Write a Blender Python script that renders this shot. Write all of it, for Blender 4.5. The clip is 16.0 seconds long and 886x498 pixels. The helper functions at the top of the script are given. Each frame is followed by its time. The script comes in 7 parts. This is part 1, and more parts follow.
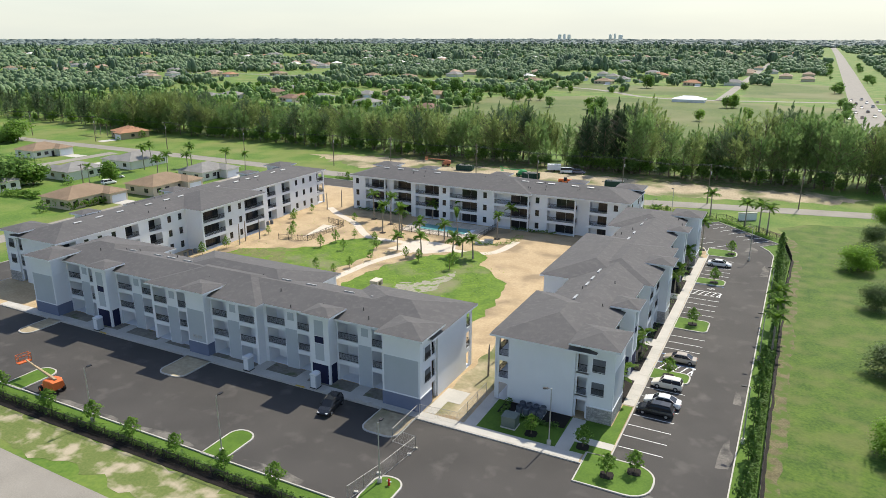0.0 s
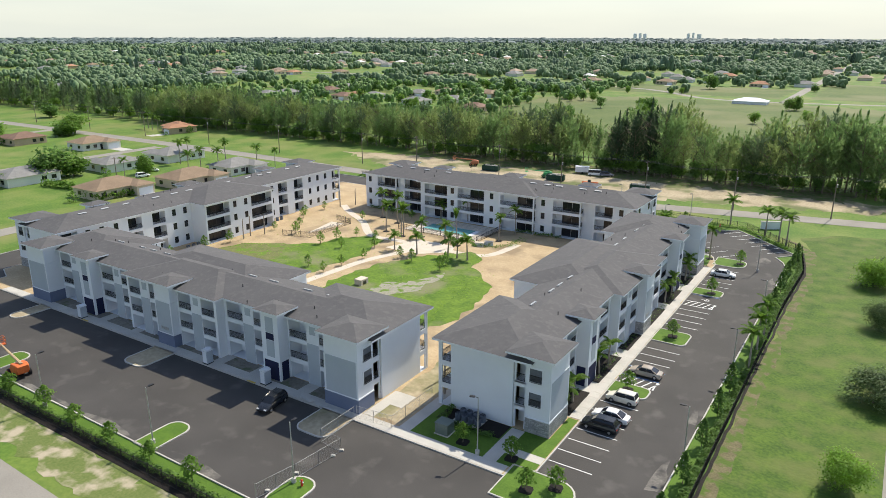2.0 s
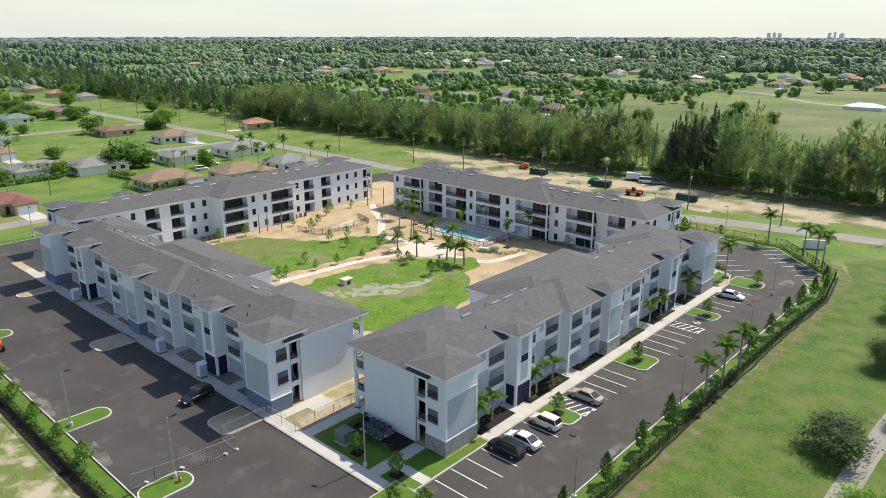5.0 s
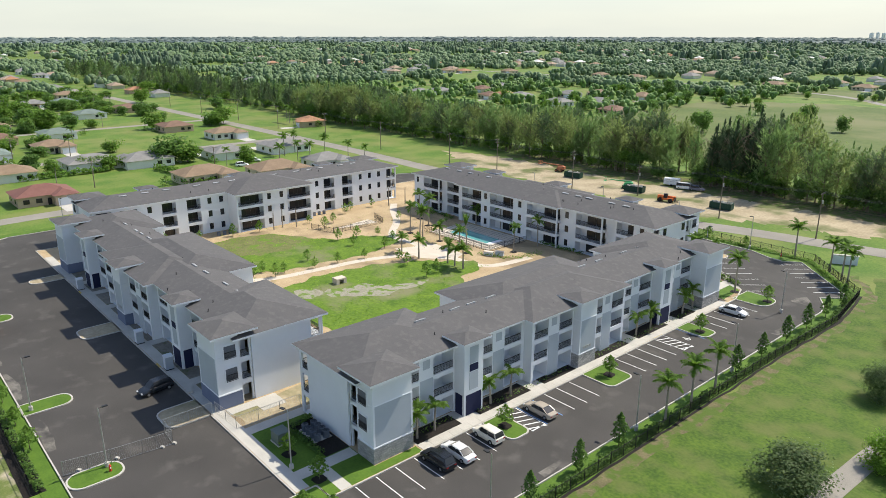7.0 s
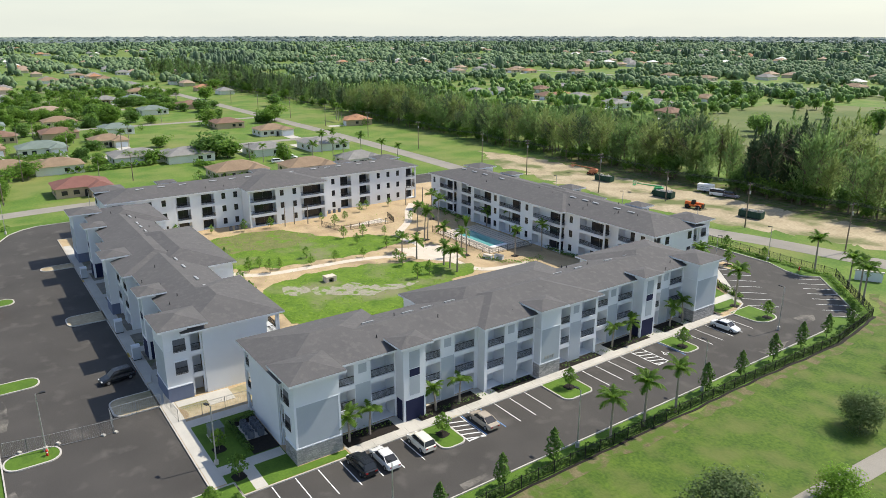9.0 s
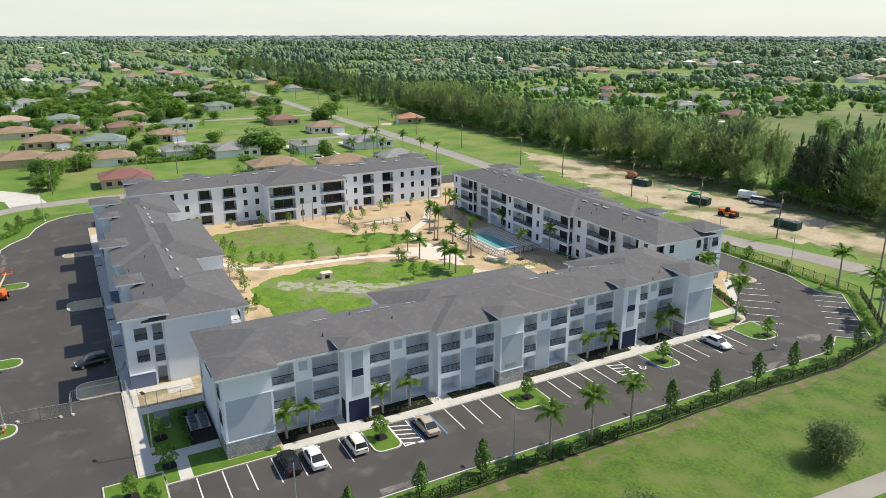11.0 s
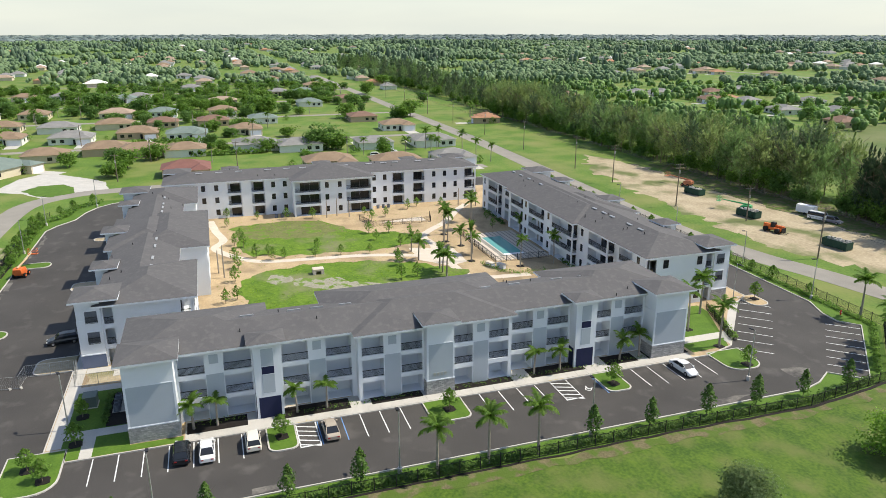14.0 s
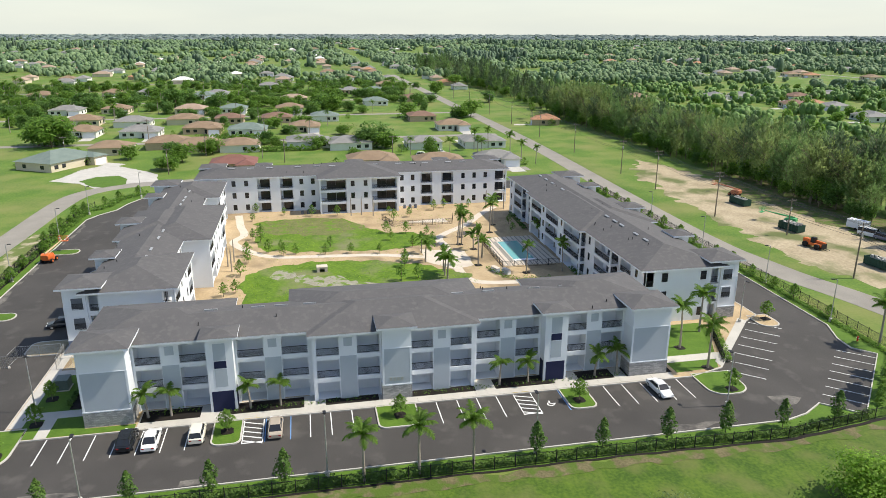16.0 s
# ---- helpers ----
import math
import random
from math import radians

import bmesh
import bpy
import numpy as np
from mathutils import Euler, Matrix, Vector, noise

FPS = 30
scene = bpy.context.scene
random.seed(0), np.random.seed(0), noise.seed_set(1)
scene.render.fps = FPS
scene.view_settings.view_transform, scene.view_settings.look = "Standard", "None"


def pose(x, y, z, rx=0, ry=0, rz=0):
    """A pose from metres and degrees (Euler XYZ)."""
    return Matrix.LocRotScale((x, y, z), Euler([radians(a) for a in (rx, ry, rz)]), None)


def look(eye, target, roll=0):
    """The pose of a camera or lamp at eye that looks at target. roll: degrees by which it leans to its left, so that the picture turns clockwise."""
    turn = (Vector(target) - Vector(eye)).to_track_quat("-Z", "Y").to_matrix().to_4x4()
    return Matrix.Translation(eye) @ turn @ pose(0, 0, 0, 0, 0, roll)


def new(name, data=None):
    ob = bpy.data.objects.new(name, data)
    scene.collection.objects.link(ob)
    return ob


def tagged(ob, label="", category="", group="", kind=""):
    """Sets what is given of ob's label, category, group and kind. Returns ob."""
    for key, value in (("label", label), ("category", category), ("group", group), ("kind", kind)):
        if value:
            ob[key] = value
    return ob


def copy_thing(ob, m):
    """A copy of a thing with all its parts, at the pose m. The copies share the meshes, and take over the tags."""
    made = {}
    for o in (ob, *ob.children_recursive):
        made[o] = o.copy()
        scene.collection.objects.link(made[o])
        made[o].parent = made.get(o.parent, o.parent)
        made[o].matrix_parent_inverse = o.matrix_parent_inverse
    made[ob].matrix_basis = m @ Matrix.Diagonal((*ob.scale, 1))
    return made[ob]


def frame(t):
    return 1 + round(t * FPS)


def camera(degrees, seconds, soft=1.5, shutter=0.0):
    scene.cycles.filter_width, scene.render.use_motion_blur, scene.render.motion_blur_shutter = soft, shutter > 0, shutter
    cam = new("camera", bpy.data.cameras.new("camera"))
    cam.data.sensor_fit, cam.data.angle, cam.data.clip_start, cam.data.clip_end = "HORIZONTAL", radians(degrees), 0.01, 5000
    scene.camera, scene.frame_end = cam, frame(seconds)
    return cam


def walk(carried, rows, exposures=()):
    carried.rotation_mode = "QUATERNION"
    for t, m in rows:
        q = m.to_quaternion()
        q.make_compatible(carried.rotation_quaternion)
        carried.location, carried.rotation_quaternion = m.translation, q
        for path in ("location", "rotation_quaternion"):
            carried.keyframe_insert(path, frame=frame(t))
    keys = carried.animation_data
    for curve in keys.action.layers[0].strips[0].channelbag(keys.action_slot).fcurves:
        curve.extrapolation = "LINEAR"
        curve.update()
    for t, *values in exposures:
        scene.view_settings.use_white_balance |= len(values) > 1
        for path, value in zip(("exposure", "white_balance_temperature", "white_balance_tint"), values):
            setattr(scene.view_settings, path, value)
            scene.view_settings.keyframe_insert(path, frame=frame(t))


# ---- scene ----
cam = camera(64.58, 16.0, soft=0.8)
METRES, EYE, TILT, LEAN, TURN = 130.87, 47.49, -0.604, -0.130, 26.933
ROWS = [
    (0.0, 0.0, 0.0, 0.0, -0.02, -16.54, 0.07),
    (0.5, 0.0303, 0.0037, -0.0004, 1.56, -16.56, 0.03),
    (1.0, 0.0608, 0.008, -0.0006, 2.92, -16.56, 0.01),
    (1.5, 0.0914, 0.0126, -0.0007, 4.28, -16.59, -0.02),
    (2.0, 0.122, 0.018, -0.0008, 5.81, -16.61, -0.03),
    (2.5, 0.1524, 0.0247, -0.0004, 7.41, -16.63, -0.05),
    (3.0, 0.1832, 0.0327, 0.0, 9.09, -16.64, -0.06),
    (3.5, 0.2139, 0.0412, 0.0004, 10.58, -16.64, -0.05),
    (4.0, 0.2443, 0.0508, 0.0008, 12.12, -16.65, -0.05),
    (6.5, 0.387, 0.1124, 0.0006, 20.28, -16.67, -0.11),
    (7.0, 0.4147, 0.1268, 0.0006, 21.87, -16.68, -0.12),
    (7.5, 0.4419, 0.1419, 0.0006, 23.43, -16.7, -0.16),
    (8.0, 0.4687, 0.1576, 0.0004, 25.01, -16.7, -0.15),
    (8.5, 0.4951, 0.1739, 0.0002, 26.56, -16.71, -0.15),
    (9.0, 0.5209, 0.1909, 0.0003, 28.08, -16.73, -0.17),
    (11.5, 0.6444, 0.2866, -0.0005, 36.5, -16.84, -0.27),
    (12.0, 0.6677, 0.3084, -0.0004, 38.12, -16.87, -0.29),
    (12.5, 0.6902, 0.3305, -0.0003, 39.69, -16.89, -0.29),
    (13.0, 0.712, 0.3533, -0.0001, 41.36, -16.92, -0.31),
    (13.5, 0.733, 0.3768, 0.0001, 42.99, -16.94, -0.32),
    (14.0, 0.7532, 0.4007, 0.0002, 44.67, -16.94, -0.33),
    (14.5, 0.773, 0.4255, 0.0003, 46.34, -16.96, -0.34),
    (15.0, 0.7918, 0.451, 0.0007, 48.03, -16.99, -0.35),
    (15.5, 0.8097, 0.477, 0.001, 49.85, -17.02, -0.4),
    (16.0, 0.8257, 0.5025, 0.0014, 51.92, -16.99, -0.52),
]
walk(cam, [(t, pose(0, 0, EYE, TILT, LEAN, TURN) @ pose(METRES * x, METRES * y, METRES * z, 90 + pitch, roll, yaw)) for t, x, y, z, yaw, pitch, roll in ROWS])

# ---- sky and sun ----
SUN_EL, SUN_AZ = 52.0, 8.0        # degrees; the azimuth is counted from +y towards +x
world = bpy.data.worlds.new("world")
scene.world = world
world.use_nodes = True
wn = world.node_tree.nodes
sky = wn.new("ShaderNodeTexSky")
sky.sky_type = "NISHITA"
sky.sun_disc = False
sky.sun_elevation = radians(SUN_EL)
sky.sun_rotation = radians(SUN_AZ)
sky.air_density, sky.dust_density, sky.ozone_density = 0.9, 0.8, 1.0
wn["Background"].inputs["Strength"].default_value = 0.135
# thin pale haze and cloud veils that thicken towards the horizon all round
wl = world.node_tree.links
wco, wsep, wrange, wnoise = wn.new("ShaderNodeTexCoord"), wn.new("ShaderNodeSeparateXYZ"), wn.new("ShaderNodeMapRange"), wn.new("ShaderNodeTexNoise")
wmap, wveil, wmix = wn.new("ShaderNodeMapping"), wn.new("ShaderNodeMix"), wn.new("ShaderNodeMix")
wveil.data_type = wmix.data_type = "RGBA"
wl.new(wco.outputs["Generated"], wsep.inputs[0])
wl.new(wsep.outputs["Z"], wrange.inputs["Value"])
wrange.inputs["From Min"].default_value, wrange.inputs["From Max"].default_value = 0.0, 0.45
wrange.inputs["To Min"].default_value, wrange.inputs["To Max"].default_value = 0.9, 0.0
wmap.inputs["Scale"].default_value = (2.2, 2.2, 14.0)
wl.new(wco.outputs["Generated"], wmap.inputs["Vector"])
wl.new(wmap.outputs[0], wnoise.inputs["Vector"])
wnoise.inputs["Scale"].default_value, wnoise.inputs["Detail"].default_value = 2.0, 7
wveil.inputs["A"].default_value, wveil.inputs["B"].default_value = (3.7, 3.95, 3.7, 1), (4.75, 4.85, 4.2, 1)
wl.new(wnoise.outputs[0], wveil.inputs["Factor"])
wl.new(wrange.outputs[0], wmix.inputs["Factor"])
wl.new(sky.outputs[0], wmix.inputs["A"])
wl.new(wveil.outputs["Result"], wmix.inputs["B"])
wl.new(wmix.outputs["Result"], wn["Background"].inputs["Color"])
lamp = bpy.data.lights.new("sun", "SUN")
lamp.energy, lamp.angle, lamp.color = 3.8, radians(0.6), (1.0, 0.935, 0.8)
sun_dir = Vector((math.sin(radians(SUN_AZ)) * math.cos(radians(SUN_EL)), math.cos(radians(SUN_AZ)) * math.cos(radians(SUN_EL)), math.sin(radians(SUN_EL))))
sun = new("sun", lamp)
sun.matrix_world = look(sun_dir * 500, (0, 0, 0))
scene.view_settings.exposure = 0.55

# ---- materials ----
def mat(name, c1, c2, rough=0.85, s1=0.3, s2=6.0, bump=0.15, metal=0.0, rnd=0.0, island=0.0, spec=0.3, c3=None, s3=0.05, lo=0.52, hi=0.66):
    """A mottled surface between two colours, with noise at two scales, relief and, where asked, a tone of its own per object or piece."""
    m = bpy.data.materials.new(name)
    m.use_nodes = True
    nt = m.node_tree
    n, l = nt.nodes, nt.links
    bs = n["Principled BSDF"]
    bs.inputs["Roughness"].default_value = rough
    bs.inputs["Metallic"].default_value = metal
    bs.inputs["Specular IOR Level"].default_value = spec
    geo = n.new("ShaderNodeNewGeometry")
    n1, n2 = n.new("ShaderNodeTexNoise"), n.new("ShaderNodeTexNoise")
    n1.inputs["Scale"].default_value, n2.inputs["Scale"].default_value = s1, s2
    n1.inputs["Detail"].default_value = n2.inputs["Detail"].default_value = 5
    for q in (n1, n2):
        l.new(geo.outputs["Position"], q.inputs["Vector"])
    add = n.new("ShaderNodeMath")
    add.operation = "ADD"
    l.new(n1.outputs[0], add.inputs[0])
    l.new(n2.outputs[0], add.inputs[1])
    ramp = n.new("ShaderNodeMapRange")
    ramp.inputs["From Min"].default_value, ramp.inputs["From Max"].default_value = 0.72, 1.28
    l.new(add.outputs[0], ramp.inputs["Value"])
    mix = n.new("ShaderNodeMix")
    mix.data_type = "RGBA"
    l.new(ramp.outputs[0], mix.inputs["Factor"])
    mix.inputs["A"].default_value, mix.inputs["B"].default_value = (*c1, 1), (*c2, 1)
    out = mix.outputs["Result"]
    if c3:
        n3 = n.new("ShaderNodeTexNoise")
        n3.inputs["Scale"].default_value, n3.inputs["Detail"].default_value = s3, 6
        l.new(geo.outputs["Position"], n3.inputs["Vector"])
        r3 = n.new("ShaderNodeMapRange")
        r3.inputs["From Min"].default_value, r3.inputs["From Max"].default_value = lo, hi
        l.new(n3.outputs[0], r3.inputs["Value"])
        m3 = n.new("ShaderNodeMix")
        m3.data_type = "RGBA"
        l.new(r3.outputs[0], m3.inputs["Factor"])
        l.new(out, m3.inputs["A"])
        m3.inputs["B"].default_value = (*c3, 1)
        out = m3.outputs["Result"]
    if rnd or island:
        src = n.new("ShaderNodeObjectInfo").outputs["Random"] if rnd else geo.outputs["Random Per Island"]
        amt = rnd or island
        r = n.new("ShaderNodeMapRange")
        r.inputs["To Min"].default_value, r.inputs["To Max"].default_value = 1 - amt, 1 + amt
        l.new(src, r.inputs["Value"])
        hsv = n.new("ShaderNodeHueSaturation")
        l.new(r.outputs[0], hsv.inputs["Value"])
        l.new(out, hsv.inputs["Color"])
        out = hsv.outputs["Color"]
    l.new(out, bs.inputs["Base Color"])
    if bump:
        b = n.new("ShaderNodeBump")
        b.inputs["Strength"].default_value = bump
        b.inputs["Distance"].default_value = 0.05
        l.new(n2.outputs[0], b.inputs["Height"])
        l.new(b.outputs[0], bs.inputs["Normal"])
    return m


def leafmat(name, c1, c2, island=0.45, s1=0.25, through_light=0.65):
    m = mat(name, c1, c2, rough=0.6, s1=s1, s2=1.3, bump=0, island=island, spec=0.25)
    m.node_tree.nodes["Principled BSDF"].inputs["Transmission Weight"].default_value = 0.0
    nt = m.node_tree
    tr = nt.nodes.new("ShaderNodeBsdfTranslucent")
    ms = nt.nodes.new("ShaderNodeMixShader")
    ms.inputs[0].default_value = through_light
    col = nt.nodes["Principled BSDF"].inputs["Base Color"].links[0].from_socket
    nt.links.new(col, tr.inputs["Color"])
    nt.links.new(nt.nodes["Principled BSDF"].outputs[0], ms.inputs[1])
    nt.links.new(tr.outputs[0], ms.inputs[2])
    nt.links.new(ms.outputs[0], nt.nodes["Material Output"].inputs["Surface"])
    return m


M_GROUND = mat("lawn", (0.066, 0.138, 0.015), (0.14, 0.212, 0.03), s1=0.1, s2=1.6, bump=0.9, c3=(0.19, 0.2, 0.06), s3=0.05, lo=0.45, hi=0.72)
M_BANK = mat("rough_bank_grass", (0.035, 0.079, 0.006), (0.094, 0.152, 0.013), s1=0.3, s2=2.4, bump=1.0, c3=(0.12, 0.14, 0.035), s3=0.22, lo=0.46, hi=0.7)
M_FIELD = mat("dry_field_grass", (0.066, 0.105, 0.017), (0.118, 0.15, 0.035), s1=0.03, s2=0.4, bump=0.8, c3=(0.16, 0.165, 0.065), s3=0.012, lo=0.46, hi=0.6)
M_LAWN = mat("turf", (0.058, 0.12, 0.011), (0.1, 0.18, 0.018), s1=0.4, s2=5, bump=0.6)
M_ROUGH = mat("rough_grass", (0.064, 0.13, 0.008), (0.142, 0.228, 0.018), s1=0.3, s2=1.6, bump=0.9, c3=(0.19, 0.19, 0.09), s3=0.09)
M_SAND = mat("sand", (0.36, 0.26, 0.145), (0.5, 0.38, 0.23), s1=0.2, s2=3, bump=0.8, c3=(0.27, 0.2, 0.12), s3=0.12)
M_DIRT = mat("dirt_yard", (0.28, 0.225, 0.14), (0.46, 0.38, 0.255), s1=0.15, s2=1.5, bump=0.8, c3=(0.12, 0.14, 0.045), s3=0.07, lo=0.5, hi=0.62)
M_MUD = mat("dried_mud", (0.24, 0.22, 0.16), (0.36, 0.34, 0.27), s1=0.5, s2=3, bump=0.6, c3=(0.13, 0.2, 0.03), s3=0.5, lo=0.5, hi=0.58)
M_OLIVE_EARTH = mat("olive_earth", (0.11, 0.13, 0.035), (0.19, 0.19, 0.07), s1=0.5, s2=3, bump=0.8, c3=(0.12, 0.2, 0.02), s3=0.35, lo=0.52, hi=0.62)
M_EARTH = mat("brown_earth", (0.095, 0.085, 0.038), (0.175, 0.15, 0.075), s1=0.6, s2=3.5, bump=0.9, c3=(0.075, 0.12, 0.015), s3=0.55, lo=0.44, hi=0.56)
M_VERGE = mat("weedy_verge", (0.1, 0.14, 0.03), (0.17, 0.19, 0.06), s1=0.3, s2=3, bump=0.8, c3=(0.4, 0.34, 0.24), s3=0.3, lo=0.49, hi=0.62)
M_ASPHALT = mat("asphalt", (0.047, 0.0435, 0.04), (0.074, 0.068, 0.062), s1=0.12, s2=9, bump=0.25, rough=0.82, spec=0.3, c3=(0.13, 0.12, 0.108), s3=0.33, lo=0.56, hi=0.9)
M_ROAD = mat("old_road", (0.23, 0.21, 0.18), (0.3, 0.275, 0.235), s1=0.2, s2=7, bump=0.2)
M_CONC = mat("concrete", (0.42, 0.4, 0.36), (0.54, 0.51, 0.46), s1=0.4, s2=8, bump=0.15)
M_PAVER = mat("pale_paver", (0.55, 0.47, 0.38), (0.62, 0.55, 0.46), s1=0.6, s2=6, bump=0.15)
M_WHITE = mat("white_paint", (0.675, 0.7, 0.735), (0.735, 0.76, 0.795), s1=0.3, s2=20, bump=0.1)
M_GREY = mat("grey_stucco", (0.385, 0.425, 0.465), (0.43, 0.47, 0.51), s1=0.3, s2=20, bump=0.1)
M_BLUE = mat("slate_blue_paint", (0.13, 0.16, 0.24), (0.16, 0.19, 0.28), s1=0.4, s2=20, bump=0.1)
M_NAVY = mat("navy_paint", (0.012, 0.016, 0.05), (0.018, 0.022, 0.065), s1=0.4, s2=20, bump=0.1)
M_LINE = mat("line_paint", (0.68, 0.68, 0.66), (0.8, 0.8, 0.78), s1=1, s2=9, bump=0.05)
M_LBLUE = mat("blue_line_paint", (0.12, 0.25, 0.5), (0.16, 0.3, 0.56), s1=1, s2=9, bump=0.05)
M_YELLOW = mat("yellow_paint", (0.62, 0.42, 0.05), (0.7, 0.5, 0.07), s1=1, s2=9, bump=0.05)
M_SHINGLE = mat("shingle", (0.092, 0.0885, 0.089), (0.112, 0.107, 0.106), s1=0.3, s2=9, bump=0.4, rough=0.88, spec=0.3, c3=(0.12, 0.114, 0.112), s3=1.2)
M_METAL = mat("galvanised", (0.4, 0.4, 0.39), (0.5, 0.5, 0.49), metal=0.6, rough=0.5, bump=0.05)
M_DARK = mat("dark_metal", (0.018, 0.018, 0.02), (0.03, 0.03, 0.032), metal=0.2, rough=0.5, bump=0.05)
M_MULCH = mat("mulch", (0.008, 0.0065, 0.0055), (0.02, 0.015, 0.012), s1=1, s2=10, bump=0.9)
M_BARK = mat("bark", (0.13, 0.1, 0.07), (0.22, 0.18, 0.13), s1=2, s2=14, bump=0.5)
M_PALMBARK = mat("palm_bark", (0.24, 0.21, 0.17), (0.34, 0.3, 0.25), s1=2, s2=14, bump=0.5)
M_POLE = mat("timber_pole", (0.15, 0.12, 0.09), (0.22, 0.18, 0.14), s1=2, s2=14, bump=0.3)
M_WOOD = mat("new_timber", (0.42, 0.3, 0.17), (0.52, 0.39, 0.24), s1=2, s2=14, bump=0.3)
M_PINE = leafmat("sheoak_needles", (0.15, 0.255, 0.08), (0.265, 0.375, 0.14), island=0.22, s1=0.12, through_light=0.6)
M_OLIVE = leafmat("olive_needles", (0.2, 0.275, 0.085), (0.325, 0.395, 0.15), island=0.22, s1=0.12, through_light=0.6)
M_SPIRE = leafmat("spire_needles", (0.045, 0.08, 0.04), (0.09, 0.135, 0.066), island=0.2, s1=0.12, through_light=0.4)
M_DARKPINE = leafmat("dark_needles", (0.085, 0.14, 0.065), (0.16, 0.22, 0.105), island=0.2, s1=0.12, through_light=0.5)
M_GARDEN = leafmat("garden_leaves", (0.105, 0.21, 0.045), (0.2, 0.33, 0.085), island=0.3)
M_LEAF = leafmat("broad_leaves", (0.115, 0.225, 0.032), (0.225, 0.365, 0.068), island=0.32)
M_DARKLEAF = leafmat("dark_leaves", (0.07, 0.145, 0.026), (0.145, 0.245, 0.048), island=0.3, through_light=0.45)
M_GREYLEAF = leafmat("small_grey_leaves", (0.08, 0.13, 0.043), (0.15, 0.21, 0.08), island=0.3, through_light=0.5)
M_BRIGHTLEAF = leafmat("bright_leaves", (0.15, 0.29, 0.03), (0.28, 0.44, 0.065), island=0.3, through_light=0.6)
M_PALM = leafmat("palm_leaves", (0.1, 0.2, 0.028), (0.19, 0.31, 0.055), island=0.25)
M_WEED = leafmat("weeds", (0.16, 0.28, 0.02), (0.25, 0.39, 0.035), island=0.2)
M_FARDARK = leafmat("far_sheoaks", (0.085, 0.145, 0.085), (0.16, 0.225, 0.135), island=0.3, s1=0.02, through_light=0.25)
# leaf green paled and greyed: distance haze is put into the base colour
M_FAR = leafmat("far_leaves_hazed", (0.115, 0.19, 0.085), (0.22, 0.305, 0.15), island=0.25, s1=0.02, through_light=0.25)
# farthest trees: their blue-grey is painted haze, stronger than in the nearer woods
M_FARHAZE = leafmat("farthest_leaves_hazed", (0.14, 0.185, 0.17), (0.21, 0.255, 0.235), island=0.25, s1=0.003, through_light=0.2)
M_FARGARDEN = leafmat("far_garden_leaves", (0.12, 0.225, 0.055), (0.235, 0.355, 0.11), island=0.35, s1=0.03, through_light=0.3)
# pale metal that mirrors the sky, standing in for haze over the skyline towers
M_TOWERHAZE = mat("tower_haze_metal", (0.62, 0.66, 0.7), (0.7, 0.74, 0.78), rough=0.45, metal=0.85, bump=0)
# dark grey that paints the shade inside the towers' corner openings
M_SHADE = mat("opening_shade", (0.1, 0.11, 0.13), (0.15, 0.16, 0.18), bump=0.05)

M_WATER = bpy.data.materials.new("pool_water")
M_WATER.use_nodes = True
_b = M_WATER.node_tree.nodes["Principled BSDF"]
_b.inputs["Base Color"].default_value = (0.13, 0.37, 0.36, 1)
_b.inputs["Roughness"].default_value = 0.06
_nz = M_WATER.node_tree.nodes.new("ShaderNodeTexNoise")
_nz.inputs["Scale"].default_value = 2.0
_bp = M_WATER.node_tree.nodes.new("ShaderNodeBump")
_bp.inputs["Strength"].default_value = 0.135
M_WATER.node_tree.links.new(_nz.outputs[0], _bp.inputs["Height"])
M_WATER.node_tree.links.new(_bp.outputs[0], _b.inputs["Normal"])
M_GLASS = bpy.data.materials.new("window_glass")
M_GLASS.use_nodes = True
_b = M_GLASS.node_tree.nodes["Principled BSDF"]
_b.inputs["Base Color"].default_value = (0.02, 0.022, 0.026, 1)
_b.inputs["Roughness"].default_value = 0.04


def stone_mat():
    m = mat("ledger_stone", (0.2, 0.2, 0.2), (0.42, 0.41, 0.4), s1=1.5, s2=10, bump=0.4)
    nt = m.node_tree
    br = nt.nodes.new("ShaderNodeTexBrick")
    br.inputs["Scale"].default_value = 1.0
    br.inputs["Brick Width"].default_value, br.inputs["Row Height"].default_value = 0.55, 0.16
    br.inputs["Mortar Size"].default_value = 0.014
    br.inputs["Color1"].default_value, br.inputs["Color2"].default_value, br.inputs["Mortar"].default_value = (0.5, 0.49, 0.47, 1), (0.2, 0.2, 0.21, 1), (0.08, 0.08, 0.08, 1)
    geo = nt.nodes.new("ShaderNodeNewGeometry")
    sep, com, ad = nt.nodes.new("ShaderNodeSeparateXYZ"), nt.nodes.new("ShaderNodeCombineXYZ"), nt.nodes.new("ShaderNodeMath")
    nt.links.new(geo.outputs["Position"], sep.inputs[0])
    nt.links.new(sep.outputs[0], ad.inputs[0])
    nt.links.new(sep.outputs[1], ad.inputs[1])
    nt.links.new(ad.outputs[0], com.inputs[0])
    nt.links.new(sep.outputs[2], com.inputs[1])
    nt.links.new(com.outputs[0], br.inputs["Vector"])
    bs = nt.nodes["Principled BSDF"]
    mx = nt.nodes.new("ShaderNodeMix")
    mx.data_type = "RGBA"
    mx.inputs["Factor"].default_value = 0.4
    nt.links.new(br.outputs["Color"], mx.inputs["A"])
    nt.links.new(bs.inputs["Base Color"].links[0].from_socket, mx.inputs["B"])
    nt.links.new(mx.outputs["Result"], bs.inputs["Base Color"])
    return m


M_STONE = stone_mat()
PITCH = 0.25


